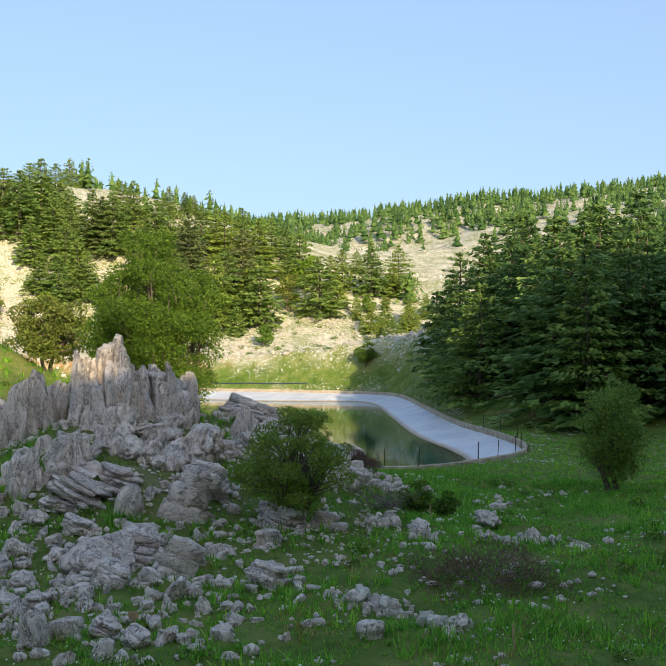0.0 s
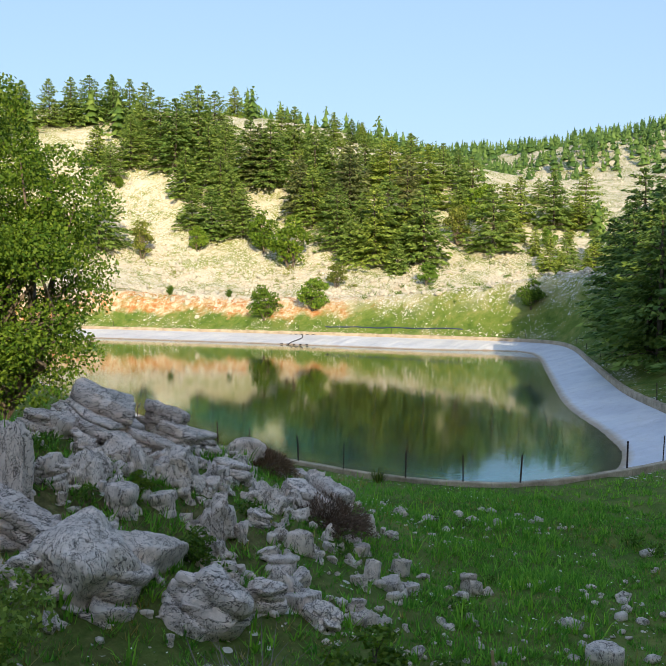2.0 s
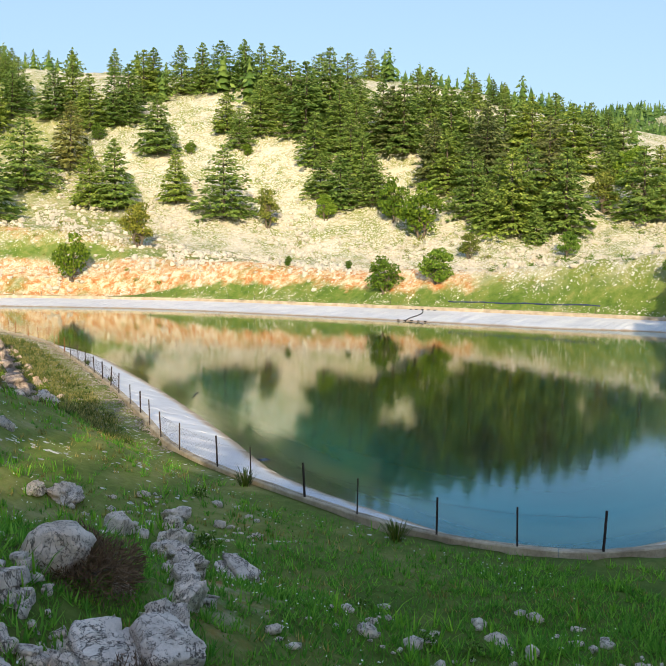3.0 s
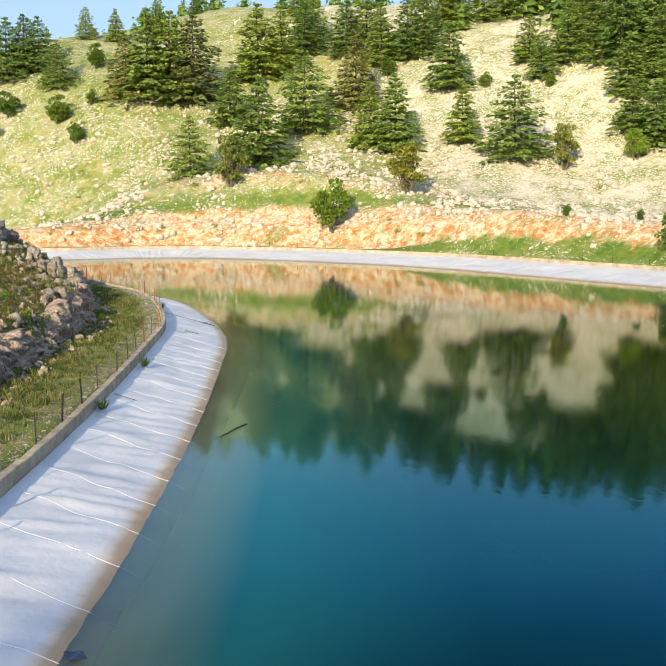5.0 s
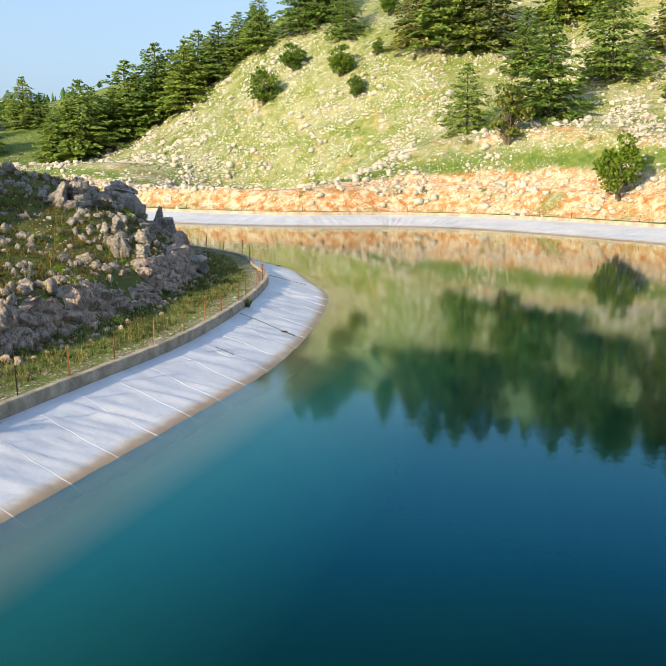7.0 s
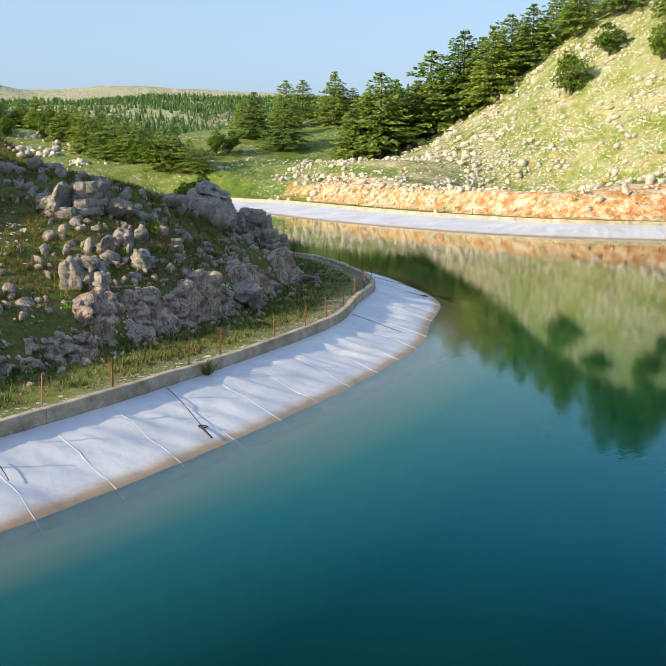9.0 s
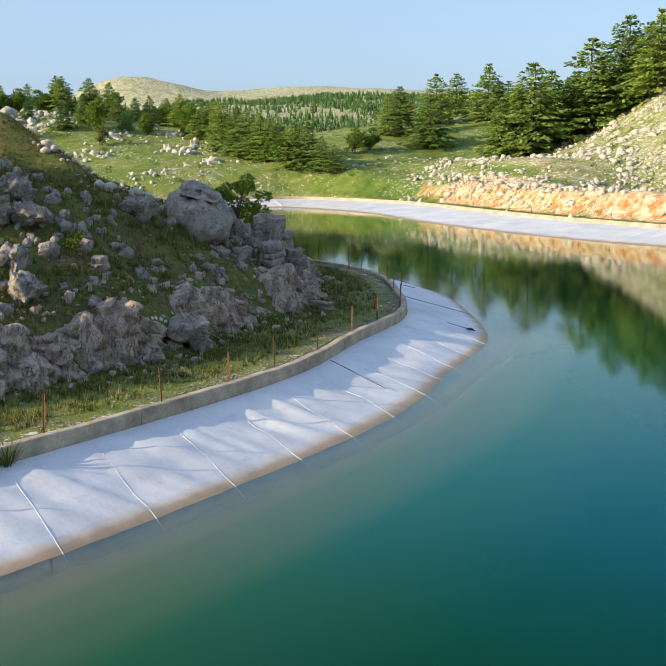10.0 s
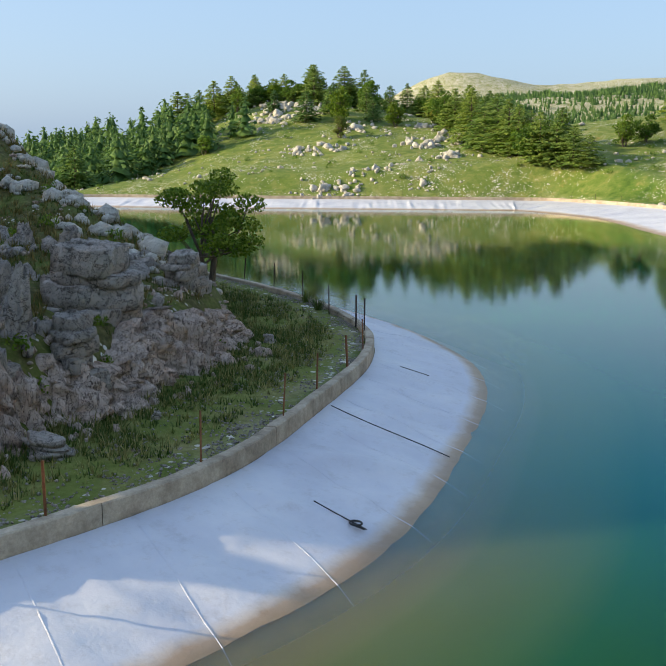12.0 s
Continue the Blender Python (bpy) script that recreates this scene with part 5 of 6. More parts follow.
def small_stones(name, label, xy, size, mat, seed, flat=0.65):
    r = np.random.RandomState(seed)
    v0, f0 = BALLS[1]
    n, k = len(xy), len(v0)
    z, _ = land(xy[:, 0], xy[:, 1])
    q = 1 + 0.45 * (r.rand(n, k, 1) - 0.5)
    s = size[:, None, None] * np.stack([0.5 * (0.8 + 0.5 * r.rand(n)), 0.5 * (0.6 + 0.5 * r.rand(n)), 0.5 * flat * (0.7 + 0.6 * r.rand(n))], 1)[:, None]
    v = v0[None] * q * s
    a = r.rand(n) * 6.28
    c, sn = np.cos(a)[:, None], np.sin(a)[:, None]
    v = np.stack([v[..., 0] * c - v[..., 1] * sn, v[..., 0] * sn + v[..., 1] * c, v[..., 2]], -1)
    v += np.c_[xy, z + size * 0.12][:, None]
    f = (f0[None] + (np.arange(n) * k)[:, None, None]).reshape(-1, 3)
    tagged(new(name, mesh(name, v.reshape(-1, 3), f, mat)), label, "stones", kind="stuff")


def scatter(r, count, box, keep):
    """Places in a box, thinned by keep(x, y, d) in 0..1."""
    x, y = r.uniform(box[0], box[1], count), r.uniform(box[2], box[3], count)
    d, _ = rim_distance(x, y)
    ok = r.rand(count) < keep(x, y, d)
    return np.stack([x, y], 1)[ok]


def along_kerb(r, count, low, high, power=1.0, box=(-163, -60)):
    """Places on the strip outside the near kerb, denser towards the kerb with a higher power."""
    pick = np.nonzero((RING[:, 0] > box[0]) & (RING[:, 0] < box[1]) & (RING[:, 1] > 108) & (RING[:, 1] < 152))[0]
    i = pick[r.randint(0, len(pick), count)]
    off = low + (high - low) * r.rand(count) ** power
    q = RING[i] - INWARD[i] * off[:, None] + TANGENT[i] * r.uniform(-0.7, 0.7, (count, 1))
    return q[r.rand(count) < 0.25 + 0.75 * step(0.6 + 1.3 * fbm(q[:, 0], q[:, 1], 4, 78, 3))]


rr = np.random.RandomState(21)
p = scatter(rr, 52000, (-300, -150, 75, 260), lambda x, y, d: step((d - 4.5) / 1.5) * (0.05 + 0.95 * step(0.45 + 1.8 * fbm(x, 1.6 * y, 22, 31, 3))) * step((75 - d) / 25))
small_stones("hill_stones", "pale limestone rubble strewn over the slope", p, rr.uniform(0.20, 0.55, len(p)) * (1 + 2.6 * rr.rand(len(p)) ** 5), PALE_ROCK, 1)
p = scatter(rr, 15000, (-175, -95, 205, 300), lambda x, y, d: step((d - 5) / 4) * step(0.7 + 1.4 * fbm(x, y, 18, 32, 3)) * 0.9)
small_stones("valley_stones", "pale limestone rubble on the grassy slope", p, rr.uniform(0.2, 0.5, len(p)) * (1 + 2.0 * rr.rand(len(p)) ** 6), PALE_ROCK, 2)
p = scatter(rr, 7500, (-50, -14, 96, 136), lambda x, y, d: step((d - 3) / 4) * step(0.1 + 1.5 * fbm(x, y, 9, 33, 3) + 1.1 * np.exp(-((x + 37) ** 2 + (y - 114) ** 2) / 90)))
small_stones("meadow_stones", "grey limestone stones lying in the grass", p, rr.uniform(0.06, 0.20, len(p)) * (1 + 1.6 * rr.rand(len(p)) ** 4), GREY_ROCK, 3)
p = scatter(rr, 9000, (-160, -60, 112, 149), lambda x, y, d: step((d - 4.0) / 1.0) * (0.25 + 0.75 * step((9 - d) / 3)) * step((30 - d) / 10))
small_stones("headland_stones", "grey and reddish rubble on the headland", p, rr.uniform(0.06, 0.20, len(p)) * (1 + 2.0 * rr.rand(len(p)) ** 5), RED_ROCK, 4)
p = along_kerb(rr, 22000, 0.22, 3.4, 1.7)
small_stones("kerb_gravel", "fine pale gravel spilled along the kerb", p, rr.uniform(0.03, 0.10, len(p)), SHADE_ROCK, 5)
p = scatter(rr, 2200, (-290, -170, -70, 75), lambda x, y, d: step((d - 4) / 4) * step(0.35 + 1.5 * fbm(x, y, 25, 36, 3)))
small_stones("south_hill_stones", "whitish stones scattered over the grassy hill", p, rr.uniform(0.25, 0.6, len(p)) * (1 + 1.6 * rr.rand(len(p)) ** 5), PALE_ROCK, 6)


def stone_heaps():
    r = np.random.RandomState(40)
    for cx, cy, w, count in HEAPS:
        for _ in range(count):
            a, q = r.uniform(0, 6.28), math.sqrt(r.rand())
            s = r.uniform(0.14, 0.36)
            x, y = cx + w * q * math.cos(a), cy + 0.7 * w * q * math.sin(a)
            rock(x, y, s, s * 0.8, WHITE_ROCKS[r.randint(6)] if r.rand() < 0.5 else ROCKS[3][r.randint(4)], "small grey stone of a heap in the grass", "stones of the heaps", r, -0.25 * (1 - q))


stone_heaps()

# ---- trees ----
used = set()


def grow(kinds, x, y, h, tall, r, wide=1.0):
    k = r.randint(len(kinds))
    m = stand(x, y, h / tall, r.uniform(0, 6.28), 0.15, wide)
    if kinds[k] not in used:
        used.add(kinds[k])
        kinds[k].matrix_basis = m
    else:
        copy_at(kinds[k], m)


OAKS = [plant("oak_bush", broadleaf_meshes(40 + s, 5, 0.40, 2100, 0.32, OAK_LEAF, 0.02), "round dark green oak bush on the slope", "bush", "oak bushes") for s in range(3)]
BRIGHTS = [plant("bright_bush", broadleaf_meshes(50 + s, 5, 0.40, 2100, 0.32, BRIGHT_LEAF, 0.02), "fresh light green leafy bush on the slope", "bush", "light green bushes") for s in range(2)]
OLIVES = [plant("olive_bush", broadleaf_meshes(60 + s, 5, 0.36, 1900, 0.29, OLIVE_LEAF, 0.03, 0.3), "yellowish green open leafy bush on the slope", "bush", "yellowish bushes") for s in range(2)]
tr = np.random.RandomState(71)
for x, y, h in WEST_CEDARS + CREST_CEDARS + GULLY_CEDARS + VALLEY_CEDARS + SOUTH_CEDARS:
    grow(CEDARS, x, y, h, 10, tr, tr.uniform(0.95, 1.2) if y > 120 else tr.uniform(1.15, 1.45))
for x, y, h in BROWN_CEDARS:
    grow(DRY_CEDARS, x, y, h, 10, tr, tr.uniform(0.9, 1.1))
for x, y, h, kind in SLOPE_BUSHES + NORTH_BUSHES + VALLEY_BUSHES:
    grow((OAKS, BRIGHTS, OLIVES)[kind], x, y, h, 5, tr, tr.uniform(0.8, 1.05) if h > 6 else 1.05)


REST = []
SOUTH_REST = []
PLACED = [q[:2] for q in WEST_CEDARS + CREST_CEDARS + GULLY_CEDARS + VALLEY_CEDARS + SOUTH_CEDARS + BROWN_CEDARS + SLOPE_BUSHES + NORTH_BUSHES]
DENSE = np.array([q[:2] for q in CREST_CEDARS + GULLY_CEDARS])


def stand_of(count, box, keep, low, high, r, gap, singles, kinds=FAR_CEDARS, rest=REST):
    """Trees scattered over a box, none nearer to another than gap; past the singles they join the rest of the wood."""
    got = []
    for x, y in scatter(r, count, box, keep):
        if (-205 < x < -150 and 318 < y < 432) or (-166 < x < -128 and 240 < y < 276):
            continue
        if all((x - a) ** 2 + (y - b) ** 2 > gap * gap for a, b in got + PLACED):
            got.append((x, y))
    got.sort(key=lambda q: math.hypot(q[0] + 100, q[1] - 140))
    for k, (x, y) in enumerate(got):
        h = r.uniform(low, high)
        if k < singles:
            grow(kinds, x, y, h, 10, r, r.uniform(0.9, 1.2))
        else:
            rest.append((x, y, h))


def bank_wood():
    """The dense dark trees behind the eastern bank."""
    r = np.random.RandomState(75)
    got = []
    pick = np.nonzero((RING[:, 1] > 164) & (RING[:, 0] > -86) & (RING[:, 0] < -49))[0]
    for row, off in enumerate((4.0, 8.5, 13.5, 19, 26)):
        for i in pick[:: 4]:
            x, y = RING[i] - INWARD[i] * (off + r.uniform(-1, 1)) + r.uniform(-1.2, 1.2, 2)
            if row == 0 and r.rand() < 0.35:
                continue
            if all((x - a) ** 2 + (y - b) ** 2 > 9 for a, b in got) and len(got) < 62:
                got.append((x, y))
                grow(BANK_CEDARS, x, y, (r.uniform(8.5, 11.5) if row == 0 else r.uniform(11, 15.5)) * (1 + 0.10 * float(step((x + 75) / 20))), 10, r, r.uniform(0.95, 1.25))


bank_wood()
CREST = np.array([(-247, -58), (-249, -42), (-261, -40), (-265, -28), (-274, -18), (-279, -6), (-271, 12), (-265, 24), (-258, 42), (-254, 54)])
for k in range(58):
    t = tr.uniform(0, len(CREST) - 1.001)
    q = CREST[int(t)] * (1 - t % 1) + CREST[int(t) + 1] * (t % 1) + tr.normal(0, 2.2, 2) - (3.0, 2.0)
    if k % 3:
        grow((OAKS, BRIGHTS, OLIVES)[k % 5 % 3], q[0], q[1], tr.uniform(4.0, 6.2), 5, tr, 1.15)
    else:
        grow(CEDARS, q[0], q[1], tr.uniform(6.0, 8.6), 10, tr, tr.uniform(1.0, 1.3))
wood = np.random.RandomState(77)
def by_wood(x, y):
    """Nought in the clearings, one within a few steps of the dense wood's trees."""
    near = np.sqrt(((np.stack([x, y], 1)[:, None] - DENSE[None]) ** 2).sum(-1))
    return (np.sort(near, 1)[:, 1] < 8.5) * 1.0


stand_of(500, (-440, -300, 90, 330), lambda x, y, d: step((-x - 305) / 15) * (1 - step((x + 350) / 10) * step((y - 115) / 10) * step((205 - y) / 10)) * step(0.62 + 1.3 * fbm(x, y, 50, 51, 2)), 6, 9, wood, 6.0, 10)
stand_of(750, (-290, -155, 225, 330), lambda x, y, d: by_wood(x, y), 7, 12, wood, 5.2, 24)
stand_of(150, (-165, -95, 262, 345), lambda x, y, d: 0.6 * step(0.40 + 1.6 * fbm(x, y, 45, 53, 2)), 6, 9, wood, 6, 15)
stand_of(1000, (-240, -150, -95, -14), lambda x, y, d: step((d - 15) / 6), 6.5, 9.5, wood, 3.4, 34, SOUTH_WOOD, SOUTH_REST)
stand_of(110, (-310, -238, -75, -4), lambda x, y, d: step((-x - 243 + 0.2 * y) / 10), 4, 6, wood, 4.5, 8, SOUTH_WOOD, SOUTH_REST)


def far_wood(name, label, xy, h, r, tiers=4, sides=6, flakes=18, mat=None):
    """Distant conifers: each a stack of ragged drooping skirts, fringed with sprays."""
    z, _ = land(xy[:, 0], xy[:, 1])
    n = len(xy)
    broad = r.uniform(0.32, 0.50, (n, 1, 1))
    a = (np.arange(sides) / sides * 2 * np.pi)[None, None] + r.uniform(0, 6.28, (n, tiers, 1)) + r.uniform(-0.3, 0.3, (n, tiers, sides))
    t = np.arange(tiers)[None, :, None] / tiers
    rad = 0.72 * h[:, None, None] * broad * (1 - t) ** 0.8 * r.uniform(0.5, 1.2, (n, tiers, sides))
    low = h[:, None, None] * (0.04 + 0.84 * t + r.uniform(-0.06, 0.04, (n, tiers, sides)))
    rim = np.stack([xy[:, :1, None] + rad * np.cos(a), xy[:, 1:, None] + rad * np.sin(a), z[:, None, None] + low], -1)
    tip = np.stack(np.broadcast_arrays(xy[:, :1, None], xy[:, 1:, None], z[:, None, None] + h[:, None, None] * np.minimum(0.04 + 0.84 * t + 1.3 / tiers * 0.86, 0.98)), -1)
    v = np.concatenate([tip + 0 * rim[:, :, :1], rim], 2).reshape(-1, 3)
    base = (np.arange(n * tiers) * (sides + 1))[:, None]
    k = np.arange(sides)
    f = np.stack([base + 0 * k, base + 1 + k, base + 1 + (k + 1) % sides], -1).reshape(-1, 3)
    t = r.uniform(0.03, 1.0, (n, flakes)) ** 1.2
    rad = h[:, None] * broad[:, :, 0] * (1 - t) ** 0.7 * r.uniform(0.6, 1.15, (n, flakes))
    a = r.uniform(0, 6.28, (n, flakes))
    c = np.stack([xy[:, :1] + rad * np.cos(a), xy[:, 1:] + rad * np.sin(a), z[:, None] + t * h[:, None]], -1).reshape(-1, 3)
    out = np.stack([np.cos(a), np.sin(a), 0 * a], -1).reshape(-1, 3)
    way = unit(out + r.normal(0, 0.5, out.shape) + (0, 0, -0.5))
    side = unit(np.cross(way, r.normal(0, 0.4, way.shape) + 0.6 * out + (0, 0, 0.7)))
    big = np.repeat(h, flakes) * (0.55 + 0.6 * (1 - t.ravel()))
    v2, f2 = leaf_quads(c, way, side, 0.20 * big * r.uniform(0.7, 1.2, len(c)), 0.10 * big, 0.2, r)
    me = mesh(name, np.concatenate([v, v2]), np.concatenate([f, f2 + len(v)]), mat or CEDAR_LEAF)
    tagged(new(name, me), label, "woods", kind="stuff")


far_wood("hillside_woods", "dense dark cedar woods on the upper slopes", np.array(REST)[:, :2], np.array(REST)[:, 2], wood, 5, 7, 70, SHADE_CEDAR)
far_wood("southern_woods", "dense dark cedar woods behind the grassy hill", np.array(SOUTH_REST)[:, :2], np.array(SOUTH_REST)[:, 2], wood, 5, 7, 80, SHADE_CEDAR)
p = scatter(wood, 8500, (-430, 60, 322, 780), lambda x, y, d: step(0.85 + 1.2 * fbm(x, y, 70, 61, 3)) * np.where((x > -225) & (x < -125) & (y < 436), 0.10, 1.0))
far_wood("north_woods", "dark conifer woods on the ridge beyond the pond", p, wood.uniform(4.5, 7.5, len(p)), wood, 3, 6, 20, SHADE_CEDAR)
p = scatter(wood, 36000, (-1100, -330, -720, 30), lambda x, y, d: step(1.15 + 1.1 * fbm(x, y, 160, 62, 3)) * step((930 - np.hypot(x + 100, y - 130)) / 120))
far_wood("valley_woods", "hazy conifer woods on the distant slope", p, wood.uniform(2.8, 4.8, len(p)), wood, 2, 5, 8, SHADE_CEDAR)
# trees out of view on the eastern ridge, added to block the low sun
p = scatter(wood, 420, (60, 200, -120, 240), lambda x, y, d: 0.9 + 0 * x)
far_wood("east_woods", "unseen conifer woods added on the ridge for shade", p, wood.uniform(7, 9, len(p)), wood)

# single trees and bushes
CRAG_OAK = plant("oak_tree", broadleaf_meshes(81, 9.6, 0.36, 66000, 0.105, CRAG_LEAF, 0.0, 1.0, 80), "big spreading green oak tree behind the crag", "tree")
CRAG_OAK.matrix_basis = stand(-44.2, 121.4, 1.0, 0.4)
MEADOW_OAK = plant("oak_shrub", broadleaf_meshes(82, 4.2, 0.58, 20000, 0.080, SHRUB_LEAF, 0.14, 1.0, 90), "wide dark green oak shrub over bedded slabs", "bush")
MEADOW_OAK.matrix_basis = stand(-30.2, 114.3, 1.0, 1.0)
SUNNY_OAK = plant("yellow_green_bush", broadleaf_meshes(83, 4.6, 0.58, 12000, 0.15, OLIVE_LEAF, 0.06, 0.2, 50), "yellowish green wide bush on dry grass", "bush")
SUNNY_OAK.matrix_basis = stand(-54.6, 123.4, 1.0, 1.0)
POINTED = plant("pointed_shrub", broadleaf_meshes(84, 5.0, 0.27, 16000, 0.10, SHRUB_LEAF, 0.05, 0.0, 50), "dense upright dark green shrub on the meadow", "bush")
POINTED.matrix_basis = stand(-28.4, 135.6, 1.15, 0.3)
TIP_OAK = plant("small_oak_tree", broadleaf_meshes(86, 5.7, 0.46, 6500, 0.15, OAK_LEAF, 0.22, 1.0, 30), "small open-crowned oak tree at the headland", "tree")
TIP_OAK.matrix_basis = stand(-156.6, 123.4, 1.1, 2.2)
for k, (x, y, h) in enumerate([(-30.2, 121.4, 1.5), (-29.2, 121.9, 1.2), (-34.4, 121.2, 0.9), (-36.2, 121.2, 0.6), (-34.2, 116.3, 0.7)]):
    grow(OAKS, x, y, h, 5, tr, 1.2)


# ---- grass and low growth ----
def tufts(name, label, xy, h, mat, seed, blades=6, lean=0.45, width=0.018, simple=False):
    """Blades of grass, of three triangles each, or of one where they are small."""
    r = np.random.RandomState(seed)
    n = len(xy)
    z, _ = land(xy[:, 0], xy[:, 1])
    a = r.uniform(0, 6.28, (n, blades))
    off = r.uniform(0, 0.5, (n, blades)) * h[:, None] * 0.7
    base = np.stack([xy[:, :1] + off * np.cos(a), xy[:, 1:] + off * np.sin(a), np.repeat(z[:, None] - 0.03, blades, 1)], -1)
    b = a + r.normal(0, 0.8, a.shape)
    hh = h[:, None] * r.uniform(0.5, 1.15, a.shape)
    ln = lean * r.uniform(0.2, 1.6, a.shape)
    tip = base + np.stack([np.cos(b) * ln * hh, np.sin(b) * ln * hh, hh * (1 - 0.25 * ln)], -1)
    midp = base * 0.5 + tip * 0.5 + np.stack([0 * b, 0 * b, 0.14 * hh], -1)
    sx, sy = -np.sin(b) * width * (0.6 + h[:, None]), np.cos(b) * width * (0.6 + h[:, None])
    s = np.stack([sx, sy, 0 * sx], -1)
    if simple:
        v = np.stack([base - s, base + s, tip], 2).reshape(-1, 3)
        f = np.arange(n * blades * 3).reshape(-1, 3)
    else:
        v = np.stack([base - s, base + s, midp + 0.7 * s, midp - 0.7 * s, tip], 2).reshape(-1, 3)
        k = np.arange(n * blades)[:, None] * 5
        f = np.concatenate([k + (0, 1, 2), k + (0, 2, 3), k + (3, 2, 4)])
    tagged(new(name, mesh(name, v, f, mat)), label, "grass", kind="stuff")


gr = np.random.RandomState(91)
bare_crag = lambda x, y: 0.75 * np.exp(-((x + 38) ** 2 + (y - 115) ** 2) / 60)
p = scatter(gr, 72000, (-62, -12, 96, 139), lambda x, y, d: step((d - 0.3) / 0.6) * step((44 + 0.9 * (y - 100)) / 10) * (1 - 0.8 * step((-41 - x) / 5)) * (0.30 + 0.70 * step(0.7 + 1.2 * fbm(x, y, 6, 71, 3) - bare_crag(x, y))))
tufts("meadow_grass", "lush green meadow grass", p, gr.uniform(0.10, 0.28, len(p)) * (1 + 0.5 * fbm(p[:, 0], p[:, 1], 5, 70, 2)), GRASS_LEAF, 1, 6, 0.7, 0.025, True)
p = scatter(gr, 16000, (-50, -26, 117, 139), lambda x, y, d: step((d - 0.4) / 0.6) * 0.8)
p = p[gr.rand(len(p)) > 0.7 * step((-40 - p[:, 0]) / 6)]
tufts("kerbside_meadow_grass", "thick green grass between the ledge and the kerb", p, gr.uniform(0.10, 0.26, len(p)), GRASS_LEAF, 10, 6, 0.75, 0.022, True)
p = scatter(gr, 9000, (-62, -12, 96, 139), lambda x, y, d: step((d - 1) / 1) * step(0.25 + 1.6 * fbm(x, y, 5, 75, 3) + 0.5 * step((-44 - x) / 6)))
tufts("meadow_dry_grass", "yellowish dry grass in the meadow", p, gr.uniform(0.10, 0.28, len(p)), DRY_LEAF, 7, 6, 0.7, 0.02, True)
p = scatter(gr, 9000, (-52, -12, 138, 166), lambda x, y, d: step((d - 0.3) / 0.6) * 0.95)
tufts("bank_grass", "lush green grass beside the kerb", p, gr.uniform(0.14, 0.32, len(p)), GRASS_LEAF, 2, 7, 0.7, 0.024, True)
p = along_kerb(gr, 24000, 1.3, 5.2, 0.8)
gr.shuffle(p)
half = int(0.6 * len(p))
tufts("strip_grass", "green grass along the kerb", p[:half], gr.uniform(0.12, 0.36, half), SHADE_GRASS, 3, 7, 0.6, 0.02, True)
tufts("strip_dry_grass", "yellow grass along the kerb", p[half:], gr.uniform(0.14, 0.40, len(p) - half), DRY_LEAF, 8, 7, 0.6, 0.018, True)
p = scatter(gr, 88000, (-160, -60, 108, 146), lambda x, y, d: step((d - 5.5) / 1.5) * step((34 - d) / 8) * (0.3 + 0.7 * step(0.6 + 1.3 * fbm(x, y, 5, 73, 3))))
gr.shuffle(p)
half = int(0.36 * len(p))
tufts("headland_grass", "green grass on the stony headland", p[:half], gr.uniform(0.15, 0.40, half), SHADE_GRASS, 4, 7, 0.6, 0.02, True)
tufts("headland_dry_grass", "dry yellow grass on the stony headland", p[half:], gr.uniform(0.18, 0.48, len(p) - half), SHADE_DRY_GRASS, 5, 7, 0.6, 0.018, True)
p = scatter(gr, 2500, (-60, -12, 98, 139), lambda x, y, d: step((d - 1) / 2) * step(0.4 + 1.6 * fbm(x, y, 9, 74, 2)))
tufts("tall_meadow_grass", "taller dark grass clumps in the meadow", p, gr.uniform(0.30, 0.5, len(p)), GRASS_LEAF, 6, 10, 0.6)
PETAL = plain_material("white_petals", (0.72, 0.72, 0.62), (0.82, 0.82, 0.74), 0.7)


def flowers():
    r = np.random.RandomState(93)
    p = scatter(r, 16000, (-58, -12, 96, 138), lambda x, y, d: step((d - 1) / 1) * step(-0.15 + 1.8 * fbm(x, y, 6, 76, 3)))
    z, _ = land(p[:, 0], p[:, 1])
    c = np.c_[p, z + r.uniform(0.10, 0.26, len(p))]
    al = unit(r.normal(0, 1, c.shape) * (1, 1, 0.3))
    ac = unit(np.cross(al, r.normal(0, 0.3, c.shape) + (0, 0, 1)))
    v, f = leaf_quads(c, al, ac, r.uniform(0.03, 0.055, len(c)), r.uniform(0.03, 0.05, len(c)), 0.1, r)
    tagged(new("meadow_flowers", mesh("meadow_flowers", v, f, PETAL)), "tiny white flowers strewn through the meadow", "flowers", kind="stuff")


flowers()


